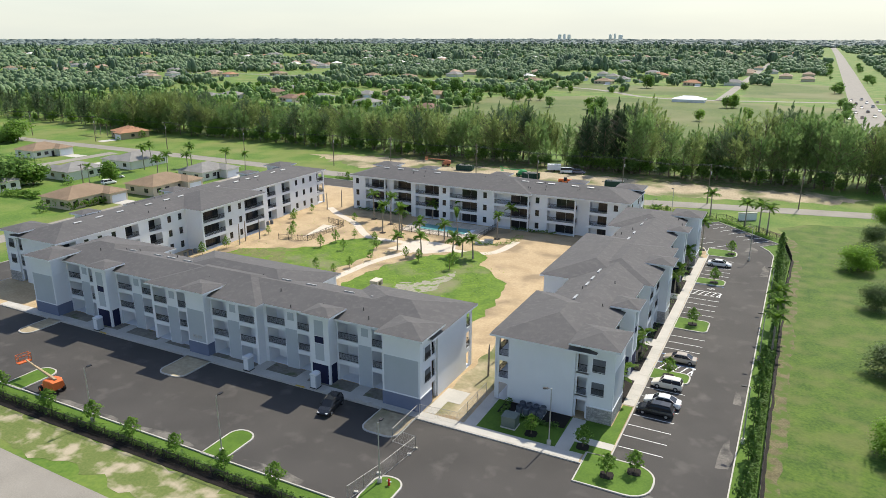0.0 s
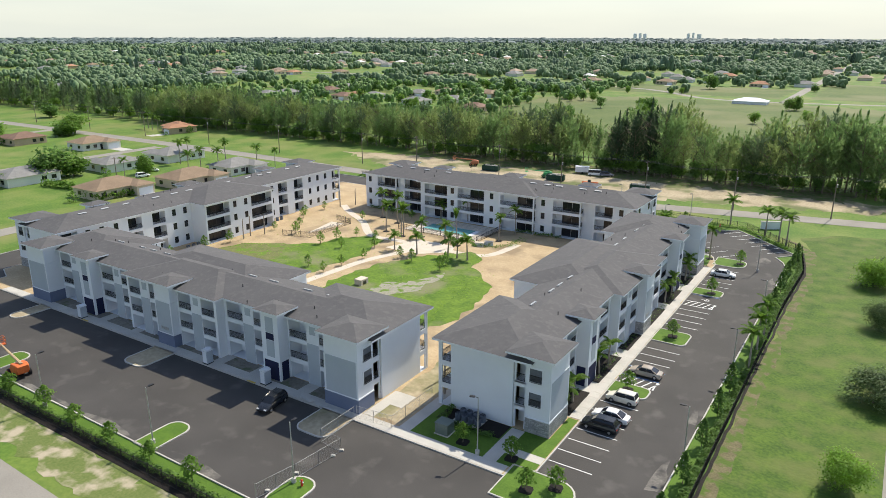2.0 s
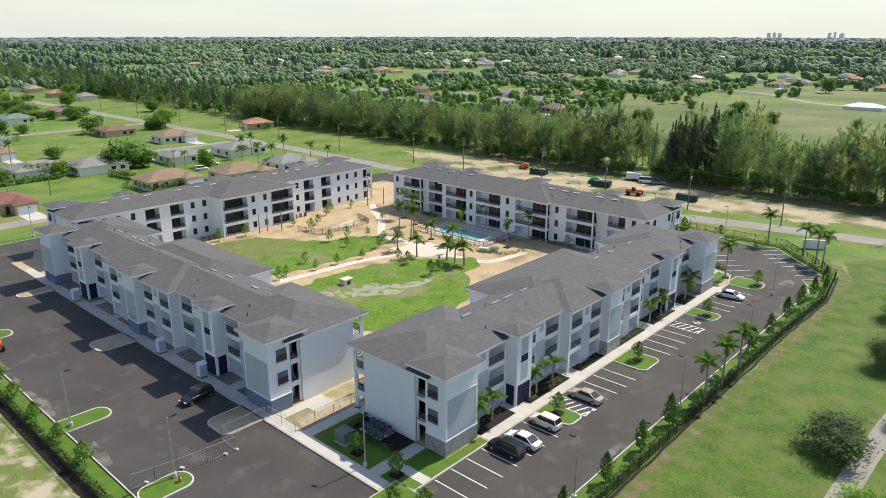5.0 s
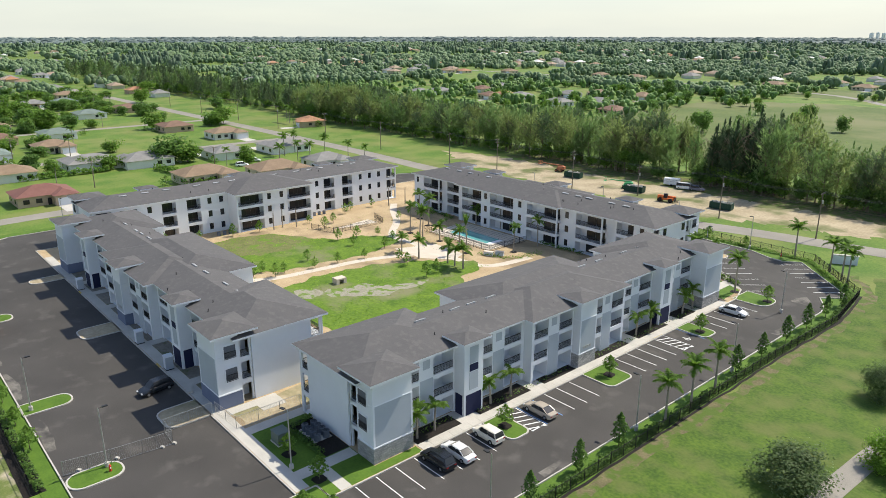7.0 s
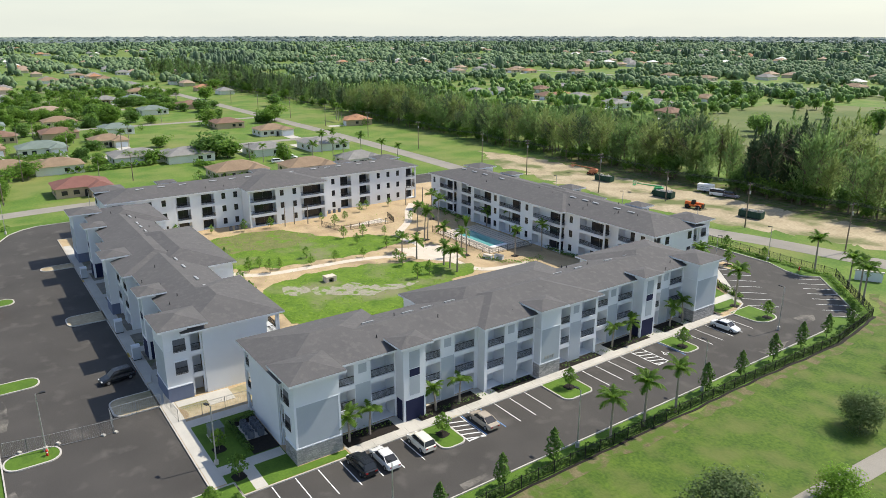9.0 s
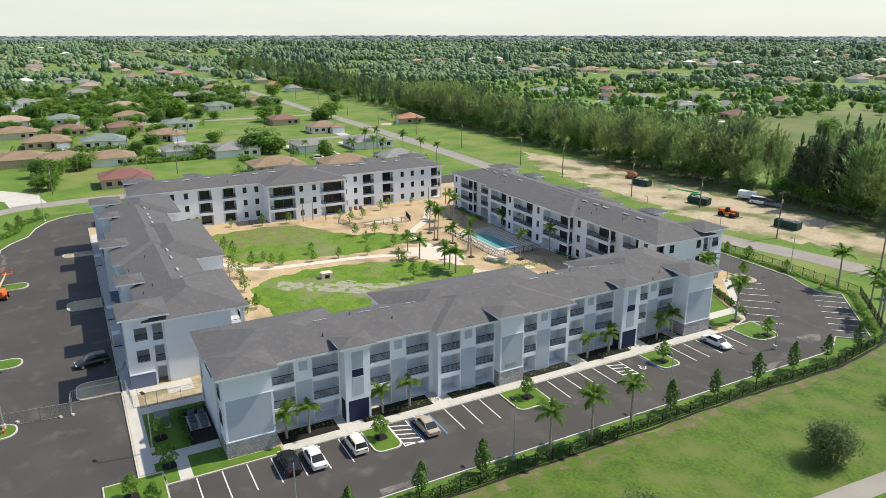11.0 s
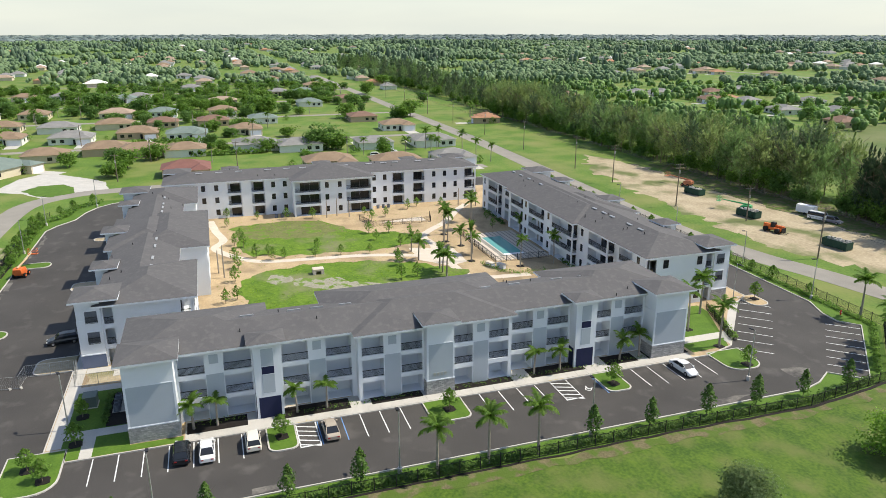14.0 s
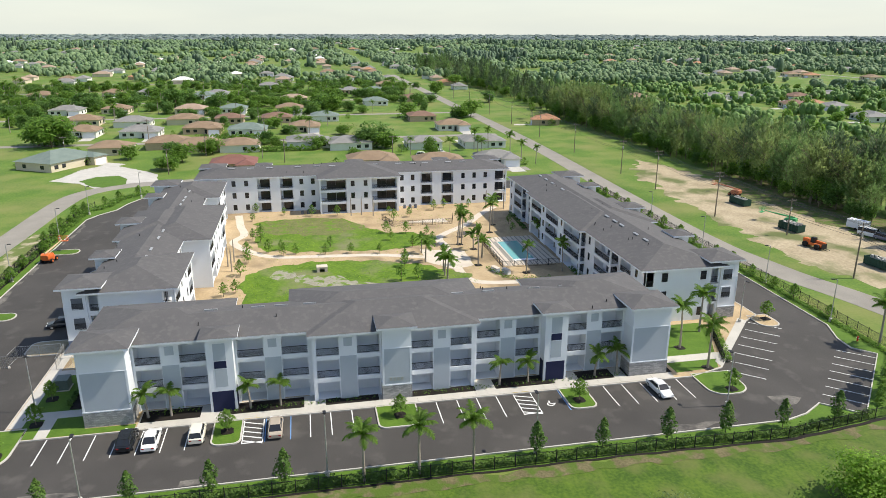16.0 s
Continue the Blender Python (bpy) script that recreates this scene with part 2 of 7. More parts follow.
# ---- building blocks ----
def box(bm, x0, y0, z0, x1, y1, z1):
    v = [bm.verts.new((x, y, z)) for x in (x0, x1) for y in (y0, y1) for z in (z0, z1)]
    for f in ((0, 1, 3, 2), (4, 6, 7, 5), (0, 4, 5, 1), (2, 3, 7, 6), (0, 2, 6, 4), (1, 5, 7, 3)):
        bm.faces.new([v[i] for i in f])


def tube(bm, p, q, r0, r1, n=8, cap=True):
    p, q = Vector(p), Vector(q)
    d = (q - p).normalized()
    a = d.orthogonal().normalized()
    b = d.cross(a)
    ring = [[bm.verts.new(c + r * (math.cos(2 * math.pi * i / n) * a + math.sin(2 * math.pi * i / n) * b)) for i in range(n)] for c, r in ((p, r0), (q, r1))]
    for i in range(n):
        bm.faces.new((ring[0][i], ring[0][(i + 1) % n], ring[1][(i + 1) % n], ring[1][i]))
    if cap:
        bm.faces.new(ring[0][::-1])
        bm.faces.new(ring[1])


def prism(bm, pts, z0, z1):
    if len(pts) > 8:
        area = sum(a[0] * b[1] - b[0] * a[1] for a, b in zip(pts, pts[1:] + pts[:1]))
        pts = pts if area > 0 else pts[::-1]
    lo = [bm.verts.new((x, y, z0)) for x, y in pts]
    hi = [bm.verts.new((x, y, z1)) for x, y in pts]
    k = len(pts)
    bm.faces.new(hi)
    bm.faces.new(lo[::-1])
    for i in range(k):
        bm.faces.new((lo[i], lo[(i + 1) % k], hi[(i + 1) % k], hi[i]))


def mesh_of(name, bm, m, smooth=False, fix=True):
    if fix:
        bmesh.ops.recalc_face_normals(bm, faces=bm.faces[:])
    me = bpy.data.meshes.new(name)
    bm.to_mesh(me)
    bm.free()
    me.materials.append(m)
    if smooth:
        me.polygons.foreach_set("use_smooth", [True] * len(me.polygons))
    return me


def part(name, bm, m, parent=None, label="", smooth=False):
    ob = new(name, bm if isinstance(bm, bpy.types.Mesh) else mesh_of(name, bm, m, smooth))
    if parent:
        ob.parent = parent
    return tagged(ob, label)


def thing(name, m, label, category, group="", kind=""):
    e = new(name)
    e.matrix_world = m
    return tagged(e, label, category, group, kind)


def structure(name, bm, m, label, category):
    return tagged(part(name, bm, m), label, category, kind="structure")


def slab(name, pts, z0, z1, m, label, category):
    bm = bmesh.new()
    prism(bm, pts, z0, z1)
    return structure(name, bm, m, label, category)


def rounded(x0, y0, x1, y1, r, corners=(1, 1, 1, 1), n=5):
    """A rectangle with rounded corners, anticlockwise from the lower left."""
    pts = []
    for k, (cx, cy, a0) in enumerate(((x0, y0, 180), (x1, y0, 270), (x1, y1, 0), (x0, y1, 90))):
        if not corners[k]:
            pts.append((cx, cy))
            continue
        ox, oy = cx + (r if cx == x0 else -r), cy + (r if cy == y0 else -r)
        pts += [(ox + r * math.cos(radians(a0 + 90 * i / n)), oy + r * math.sin(radians(a0 + 90 * i / n))) for i in range(n + 1)]
    return pts


def kerb(pts, closed=False, w=0.2, h=0.15, label="pale concrete kerb along the car park edge"):
    """A kerb along a line of points."""
    bm = bmesh.new()
    k = len(pts)
    P = [Vector((*p, 0)) for p in pts]
    prof = []
    for i in range(k):
        a = P[i] - P[i - 1] if (i or closed) else P[1] - P[0]
        b = P[(i + 1) % k] - P[i] if (i < k - 1 or closed) else a
        t = (a.normalized() + b.normalized())
        t = t.normalized() if t.length > 1e-6 else a.normalized()
        s = Vector((-t.y, t.x, 0)) * (w / 2)
        prof.append([bm.verts.new(P[i] + o + Vector((0, 0, z))) for o, z in ((s, -0.03), (s, h), (-s, h), (-s, -0.03))])
    for i in range(k if closed else k - 1):
        a, b = prof[i], prof[(i + 1) % k]
        for j in range(4):
            bm.faces.new((a[j], a[(j + 1) % 4], b[(j + 1) % 4], b[j]))
    if not closed:
        bm.faces.new(prof[0])
        bm.faces.new(prof[-1][::-1])
    return structure("kerb", bm, M_CONC, label, "kerb")

# ---- ground, roads, car park ----
from mathutils import geometry


def patch(name, pts, z, m, label, category, wob=0.5):
    """A patch with an uneven edge."""
    k, out = len(pts), []
    for i in range(k):
        (ax, ay), (bx, by) = pts[i], pts[(i + 1) % k]
        n = max(2, int(math.hypot(bx - ax, by - ay) / 1.2))
        for j in range(n):
            x, y = ax + (bx - ax) * j / n, ay + (by - ay) * j / n
            o = noise.noise_vector((x * 0.35, y * 0.35, z)) * wob * 2
            out.append((x + o.x, y + o.y))
    vs, _, fs, *_ = geometry.delaunay_2d_cdt([Vector(p) for p in out], [], [list(range(len(out)))], 1, 1e-4)
    me = bpy.data.meshes.new(name)
    me.from_pydata([(v.x, v.y, z) for v in vs], [], [f if geometry.normal([Vector((*vs[i], 0)) for i in f]).z > 0 else f[::-1] for f in fs])
    me.materials.append(m)
    return tagged(new(name, me), label, category, kind="structure")


def ribbon(pts, w, z, m, label, name="pavement", n=6):
    """A paved strip along a smooth line."""
    P = [Vector((*p, 0)) for p in pts]
    C = []
    for i in range(len(P) - 1):
        a, b, c, d = P[max(i - 1, 0)], P[i], P[i + 1], P[min(i + 2, len(P) - 1)]
        for j in range(n):
            t = j / n
            C.append(0.5 * (2 * b + (c - a) * t + (2 * a - 5 * b + 4 * c - d) * t * t + (3 * b - a - 3 * c + d) * t ** 3))
    C.append(P[-1])
    bm = bmesh.new()
    rows = []
    for i, p in enumerate(C):
        t = (C[min(i + 1, len(C) - 1)] - C[max(i - 1, 0)]).normalized()
        s = Vector((-t.y, t.x, 0)) * w / 2
        rows.append([bm.verts.new(p + o + Vector((0, 0, q))) for o, q in ((s, z - 0.3), (s, z), (-s, z), (-s, z - 0.3))])
    for a, b in zip(rows, rows[1:]):
        for j in range(3):
            bm.faces.new((a[j], a[j + 1], b[j + 1], b[j]))
    return structure(name, bm, m, label, "path" if name == "pavement" else "road")



slab("ground", [(-6000, -3000), (6000, -3000), (6000, 6000), (-6000, 6000)], -0.6, -0.06, M_GROUND, "green lawn and open grass stretching to the horizon", "ground")
LOT = [(-122.0, 51.4), (-1.7, 51.4), (-1.6, 165.5), (-2.6, 169.0), (-4.6, 172.4), (-0.9, 176.4), (-15.9, 191.4), (-18.5, 189.0), (-22, 189.4), (-27, 191.6), (-53, 192.4), (-147, 192.4),
       (-150, 186), (-149.6, 67.0), (-147.6, 63.4), (-144.3, 60.4), (-138.5, 58.0), (-131.5, 56.6), (-126.5, 53.2)]
car_park = slab("car_park", LOT, -0.3, 0.0, M_ASPHALT, "dark grey asphalt car park with worn pale patches", "car park")
kerb(LOT, closed=True)
# strip of turf between the car park and the fence
slab("turf_strip", [(-1.5, 40), (1.2, 40), (1.9, 166), (0.6, 178.5), (-15.0, 194.4), (-53, 195), (-147, 195.5), (-153, 187), (-153, 60), (-146, 54), (-136, 53), (-133, 49), (-1.5, 49)], -0.5, -0.01, M_LAWN,
     "green turf strip round the car park", "lawn")
COURT = [(-133, 69.6), (-17.5, 69.6), (-17.5, 72.0), (-14.7, 72.2), (-14.6, 159.9), (-16.3, 165.4), (-31.2, 179.3), (-33, 182.5), (-137.5, 182.5), (-138.2, 164), (-138.2, 76), (-133, 74)]
slab("courtyard_sand", COURT, -0.2, 0.11, M_SAND, "pale bare sand of the unfinished courtyard", "sand")
kerb(COURT, closed=True)
slab("pavement", [(-126, 69.75), (-17.8, 69.75), (-17.8, 71.4), (-126, 71.4)], 0.0, 0.13, M_CONC, "pale concrete pavement in front of the building", "pavement")
slab("pavement", [(-16.25, 85.2), (-14.8, 85.2), (-14.8, 157.2), (-16.25, 157.2)], 0.0, 0.13, M_CONC, "pale concrete pavement beside the parking bays", "pavement")
slab("bare_bed", [(-116, 71.45), (-39.4, 71.45), (-39.4, 73.9), (-116, 73.9)], 0.0, 0.122, mat("grey_earth", (0.15, 0.135, 0.11), (0.26, 0.235, 0.195), s1=0.3, s2=2.5, bump=0.8, c3=(0.1, 0.12, 0.05), s3=0.4, lo=0.56, hi=0.7), "bare earth beds along the building front", "bed")
for x in (-104.5, -97.0, -88.0, -67.5, -60.0, -50.5):
    slab("pavement", [(x, 71.4), (x + 2.0, 71.4), (x + 2.0, 74.2), (x, 74.2)], 0.0, 0.135, M_CONC, "pale concrete path to an entrance", "pavement")
patch("bare_earth", [(-39.0, 71.6), (-33.4, 71.6), (-33.4, 96), (-38.6, 96)], 0.118, M_DIRT, "trodden grey-brown earth between the buildings", "earth", 0.5)
slab("pavement", [(-39.0, 75.2), (-35.6, 75.2), (-35.6, 78.6), (-39.0, 78.6)], 0.0, 0.15, M_CONC, "pale concrete landing outside the end door", "pavement")
slab("pavement", [(-39.0, 71.5), (-37.4, 71.5), (-37.4, 75.2), (-39.0, 75.2)], 0.0, 0.148, M_CONC, "pale concrete path to the end door", "pavement")
# lawn at the south end, with its paths
slab("lawn", [(-31.5, 71.4), (-14.9, 71.4), (-14.9, 85.0), (-16.2, 85.0), (-16.2, 79.0), (-31.5, 79.0)], 0.0, 0.125, M_LAWN, "clipped green lawn beside the end wall", "lawn")
slab("pavement", [(-21.2, 71.2), (-19.4, 71.2), (-19.4, 78.9), (-21.2, 78.9)], 0.0, 0.14, M_CONC, "pale concrete path to the end door", "pavement")
slab("pavement", [(-19.4, 73.6), (-14.85, 73.6), (-14.85, 75.0), (-19.4, 75.0)], 0.0, 0.138, M_CONC, "pale concrete path across the lawn", "pavement")
slab("pavement", [(-33.2, 71.4), (-31.5, 71.4), (-31.5, 84), (-33.2, 84)], 0.0, 0.137, M_CONC, "pale concrete path between the buildings", "pavement")
slab("mulch_bed", [(-30.5, 75.8), (-21.4, 75.8), (-21.4, 79.0), (-30.5, 79.0)], 0.0, 0.145, M_MULCH, "dark mulch bed along the end wall", "mulch bed")
slab("lawn", [(-31.8, 158.2), (-16.0, 158.2), (-16.4, 165.0), (-29.0, 171.0), (-31.8, 171.0)], 0.0, 0.125, M_LAWN, "clipped green lawn between the buildings", "lawn")
slab("pavement", [(-21.0, 157.4), (-19.0, 157.4), (-19.0, 167.6), (-21.0, 169.4)], 0.0, 0.14, M_CONC, "pale concrete path across the lawn", "pavement")
slab("pavement", [(-16.3, 165.6), (-18.2, 165.6), (-32.5, 178.6), (-31.2, 179.1)], 0.0, 0.142, M_CONC, "pale concrete pavement beside the parking bays", "pavement")
slab("pavement", [(-19.3, 85.2), (-16.25, 85.2), (-16.25, 157.6), (-19.3, 157.6)], 0.0, 0.121, M_CONC, "pale concrete apron along the building front", "pavement")
# mulch beds along the east front, between the entrance paths
for y0, y1 in ((85.4, 92.6), (95.9, 105.6), (108.4, 115.4), (119.6, 128.6), (131.4, 140.0), (143.6, 148.8), (150.6, 157.6)):
    slab("mulch_bed", [(-19.0, y0), (-16.3, y0), (-16.3, y1), (-19.0, y1)], 0.0, 0.14, M_MULCH, "dark mulch bed along the building front", "mulch bed")


def island(x0, y0, x1, y1, r, m, label, corners=(1, 1, 1, 1)):
    pts = rounded(x0, y0, x1, y1, r, corners)
    slab("planting_island", pts, -0.1, 0.12, m, label, "island")
    kerb(pts, closed=True, label="pale concrete kerb round a planting island")


GI = "green turf island in the car park"
island(-14.9, 94.6, -9.4, 98.0, 1.0, M_LAWN, GI, (0, 1, 1, 0))
island(-14.9, 114.7, -9.4, 119.9, 1.0, M_LAWN, GI, (0, 1, 1, 0))
island(-14.9, 139.8, -9.3, 143.4, 1.0, M_LAWN, GI, (0, 1, 1, 0))
island(-15.2, 159.9, -9.0, 165.6, 2.2, M_LAWN, GI, (0, 1, 1, 0))
island(-33, 180.6, -28.2, 184.2, 1.6, M_SAND, "bare sand island with a young tree", (0, 1, 1, 0))
island(-17.4, 66.0, -9.2, 72.1, 2.5, M_LAWN, GI, (0, 1, 1, 0))
DIRT = "bare earth island waiting for plants"
island(-112, 63.6, -108.8, 69.6, 1.4, M_DIRT, DIRT, (1, 1, 0, 0))
island(-79.4, 63.8, -74.6, 69.6, 1.4, M_DIRT, DIRT, (1, 1, 0, 0))
island(-44.4, 64.2, -39.2, 69.6, 1.4, M_DIRT, DIRT, (1, 1, 0, 0))
island(-58.0, 51.3, -54.6, 57.4, 1.5, M_LAWN, GI, (0, 0, 1, 1))
island(-95.4, 51.3, -91.8, 57.4, 1.5, M_LAWN, GI, (0, 0, 1, 1))
island(-37.0, 51.6, -33.6, 57.4, 1.5, M_LAWN, GI)

# pale dust washed against the kerbs
M_DUST = mat("pale_dust", (0.11, 0.1, 0.09), (0.2, 0.185, 0.16), s1=0.5, s2=4, bump=0.1, c3=(0.06, 0.056, 0.052), s3=0.45, lo=0.44, hi=0.6)
for dx0, dy0, dx1, dy1 in ((-86, 51.6, -73, 52.7), (-70, 51.6, -59.5, 52.9), (-53.5, 51.6, -44, 53.2), (-30, 51.6, -16, 53.0), (-118, 52.0, -99, 53.0), (-3.6, 76, -1.9, 83), (-3.2, 92, -1.9, 97), (-3.4, 150, -1.9, 158), (-7.5, 167, -4.8, 171.5), (-13.5, 66.6, -8.6, 67.6)):
    patch("dust_patch", [(dx0, dy0), ((dx0 + dx1) / 2, dy0 - 0.1), (dx1, dy0), (dx1 - 0.2, (dy0 + dy1) / 2), ((dx0 * 2 + dx1) / 3, dy1), (dx0 + 0.2, (dy0 + dy1) / 2)], 0.004, M_DUST, "pale dried silt along the kerb", "silt", 0.35)
slab("mulch_bed", [(-112, 47.5), (-36, 47.5), (-36, 49.7), (-112, 49.7)], -0.3, 0.0, M_MULCH, "black mulch under the south hedge", "mulch bed")

# painted lines of the bays
bm = bmesh.new()
box(bm, 0, -0.06, 0.0, 5.3, 0.06, 0.006)
LINE = mesh_of("stall_line", bm, M_LINE)
bm = bmesh.new()
box(bm, 0, -0.06, 0.0, 5.3, 0.06, 0.006)
LINEB = mesh_of("blue_stall_line", bm, M_LBLUE)


def line(x, y, turn=0.0, me=LINE):
    ob = part("stall_line", me, None, car_park)
    ob.matrix_world = pose(x, y, 0.001, 0, 0, turn)


for i in range(7):
    line(-14.55, 75.22 + 2.743 * i)
line(-14.55, 98.2)
line(-14.55, 100.6)
line(-14.55, 100.85, 0, LINEB)
line(-14.55, 103.9, 0, LINEB)
for y in (106.3, 108.9, 111.6, 122.7, 125.5, 128.2, 130.9, 133.3, 135.7):
    line(-14.55, y)
line(-14.55, 139.6, 0, LINEB)
for i in range(5):
    line(-14.4, 146.2 + 2.743 * i)
for y0, y1, n in ((98.2, 100.6, 5), (133.3, 135.7, 5)):
    for i in range(n):
        bm = bmesh.new()
        prism(bm, [(-14.3 + i * 1.05, y0), (-14.1 + i * 1.05, y0), (-13.2 + i * 1.05, y1), (-13.4 + i * 1.05, y1)], 0.001, 0.007)
        part("hatch_line", bm, M_LINE, car_park)
    bm = bmesh.new()
    box(bm, -9.5, y0, 0.001, -9.3, y1, 0.007)
    part("hatch_line", bm, M_LINE, car_park)
    slab("tactile_ramp", [(-15.4, y0), (-14.8, y0), (-14.8, y1), (-15.4, y1)], 0.1, 0.15, M_YELLOW, "yellow tactile strip at the kerb ramp", "kerb ramp")
for i in range(7):
    line(-15.5 - 2.52 * i, 165.8 + 2.25 * i, 48)
for i in range(8):
    line(-18.4 + 1.95 * i, 186.3 - 1.95 * i, 48)
for x in (-99, -58.5):
    slab("tactile_ramp", [(x, 69.5), (x + 1.6, 69.5), (x + 1.6, 70.0), (x, 70.0)], 0.1, 0.15, M_YELLOW, "yellow tactile strip at the kerb ramp", "kerb ramp")

BASIN_WEST = [(-111.7, 94.8), (-112.8, 104.2), (-111.5, 115.3), (-103.4, 120.3), (-96.2, 125.2), (-94.8, 131.6), (-89.0, 137.6), (-84.6, 135.6), (-82.3, 127.4), (-82.8, 116.1), (-83.6, 104.0), (-87.0, 97.0), (-93.5, 94.8), (-101.9, 95.6)]
BASIN_EAST = [(-64.0, 94.4), (-69.9, 95.0), (-75.1, 99.7), (-76.6, 109.9), (-75.4, 119.6), (-71.6, 128.7), (-66.5, 134.6), (-62.4, 139.0), (-58.6, 137.8), (-56.6, 129.6), (-51.0, 125.0), (-47.0, 119.6), (-45.4, 111.0), (-45.8, 103.4), (-48.0, 96.6)]
patch("rough_grass", BASIN_WEST, 0.135, M_ROUGH, "patchy green weeds in a sandy basin", "grass", 0.9)
patch("rough_grass", BASIN_EAST, 0.135, M_ROUGH, "patchy green weeds in a sandy basin", "grass", 0.9)
patch("dry_patch", [(-111.4, 97), (-112.6, 106), (-111.0, 114.5), (-104.0, 119.0), (-98.6, 121.0), (-96.4, 112.0), (-97.6, 103), (-101, 96.8)], 0.142, M_OLIVE_EARTH, "dull olive half-dry weeds and mud in the basin", "weeds", 1.6)
patch("dry_patch", [(-68.4, 105.0), (-67.6, 110.3), (-64.4, 114.4), (-61.6, 119.1), (-59.6, 124.2), (-58.6, 121.5), (-59.3, 114.5), (-61.6, 107.6), (-64.8, 105.6)], 0.145, M_MUD, "bare grey dried mud in the basin", "mud", 1.1)
patch("dry_patch", [(-72.1, 100.1), (-70.3, 104.4), (-67.4, 104.2), (-66.4, 100.3), (-68.8, 98.8)], 0.146, M_MUD, "bare grey dried mud in the basin", "mud", 0.9)
ribbon([(-119, 89.5), (-108, 90.8), (-100, 92.2), (-94, 90.2), (-86, 94.6), (-81.4, 100), (-80, 110.7), (-78.8, 121.6), (-75.6, 131), (-73.5, 136), (-67.5, 137), (-60.6, 137.6), (-57.5, 141), (-56.5, 150)],
       1.9, 0.13, M_PAVER, "pale sandy footpath winding through the courtyard")
ribbon([(-73.5, 136), (-81.7, 137.6), (-88.5, 137.2), (-93, 140), (-100, 146.7), (-109.4, 152.7), (-116, 158)], 1.9, 0.134, M_PAVER, "pale sandy footpath to the gap between buildings")
slab("patio", [(-104.2, 130.2), (-106.6, 142), (-102.4, 142.3)], 0.0, 0.15, M_PAVER, "pale triangular paved patio", "patio")
patch("patio", [(-81, 131.5), (-72, 131.5), (-66.5, 136), (-68, 141), (-78, 141)], 0.142, M_PAVER, "pale paved patio beside the pool", "patio", 0.2)
# pool deck in strips of paving with open joints, and the pool with its coping
DX0, DX1, DY0, DY1 = -87.0, -66.2, 146.8, 159.4
PX0, PX1, PY0, PY1 = -83.2, -69.2, 150.0, 154.6
deck = slab("pool_deck", [(DX0, DY0), (DX1, DY0), (DX1, DY1), (DX0, DY1)], 0.0, 0.125, mat("deck_joint", (0.24, 0.22, 0.19), (0.3, 0.28, 0.25)), "striped pale paved pool deck", "pool deck")
bm = bmesh.new()
box(bm, 0, 0, 0, 1, 0.72, 0.05)
STRIP = mesh_of("paving_strip", bm, M_PAVER)
for i in range(12):
    y = DY0 + 0.16 + i * 1.05
    spans = [(DX0, PX0 - 0.4), (PX1 + 0.4, DX1)] if PY0 - 1.1 < y < PY1 + 0.38 else [(DX0, DX1)]
    for a, b in spans:
        ob = part("paving_strip", STRIP, None, deck)
        ob.matrix_world = Matrix.Translation((a, y, 0.125)) @ Matrix.Diagonal((b - a, 1, 1, 1))
pool = thing("swimming_pool", pose(0, 0, 0), "rectangular swimming pool with turquoise water and pale coping", "pool")
bm = bmesh.new()
for a in ((PX0 - 0.4, PY0 - 0.4, PX1 + 0.4, PY0), (PX0 - 0.4, PY1, PX1 + 0.4, PY1 + 0.4), (PX0 - 0.4, PY0, PX0, PY1), (PX1, PY0, PX1 + 0.4, PY1)):
    box(bm, a[0], a[1], 0.1, a[2], a[3], 0.21)
part("coping", bm, M_CONC, pool, "pale stone coping")
bm = bmesh.new()
box(bm, PX0, PY0, 0.05, PX1, PY1, 0.15)
part("water", bm, M_WATER, pool, "clear turquoise water")
bm = bmesh.new()
for i in range(3):
    box(bm, PX1 - 1.2 + 0.4 * i, PY0, 0.15, PX1 - 0.8 + 0.4 * i, PY1, 0.155 + 0.012 * i)
part("pool_step", bm, M_WHITE, pool, "white steps at the shallow end")

# public roads
ribbon([(-700, 203), (-400, 203.2), (-230, 203.4), (-90, 198.6), (-55, 201.2), (-35, 206.5), (0, 213.5), (45, 222.5), (80, 230)], 7.0, -0.03, M_ROAD, "pale worn asphalt road north of the site", "road")
ribbon([(60, 37), (-40, 37), (-105, 38.8), (-140, 39.5), (-154, 42), (-162, 49), (-166, 60), (-168, 90), (-169, 185)], 6.6, -0.03, M_ROAD, "pale worn asphalt road bending past the site", "road")
patch("verge", [(-110, 42.5), (-20, 42.2), (-20, 47.5), (-110, 47.5)], -0.035, M_VERGE, "weedy sandy verge between road and hedge", "verge", 0.8)
patch("bare_verge", [(1.4, 41), (3.0, 41), (3.3, 75), (3.5, 120), (4.0, 160), (2.4, 182), (-4.4, 191), (-6, 190), (0.6, 181), (2.2, 160), (1.5, 120), (1.4, 75)], -0.022, M_EARTH, "strip of bare brown earth outside the fence", "verge", 0.55)
patch("silt_fence_mulch", [(1.25, 48), (1.75, 48), (1.7, 90), (1.8, 141), (2.6, 163), (0.4, 179.4), (-0.1, 179), (2.05, 163), (1.4, 141), (1.3, 90)], -0.008, M_MULCH, "dark strip of mulch and silt at the fence foot", "mulch", 0.12)
ribbon([(19.5, 30), (19.6, 100), (20.2, 120), (20.8, 128), (21.6, 140), (24, 170), (27, 200), (33, 222)], 2.6, -0.022, M_ROAD, "pale concrete footpath across the grass", "footpath")
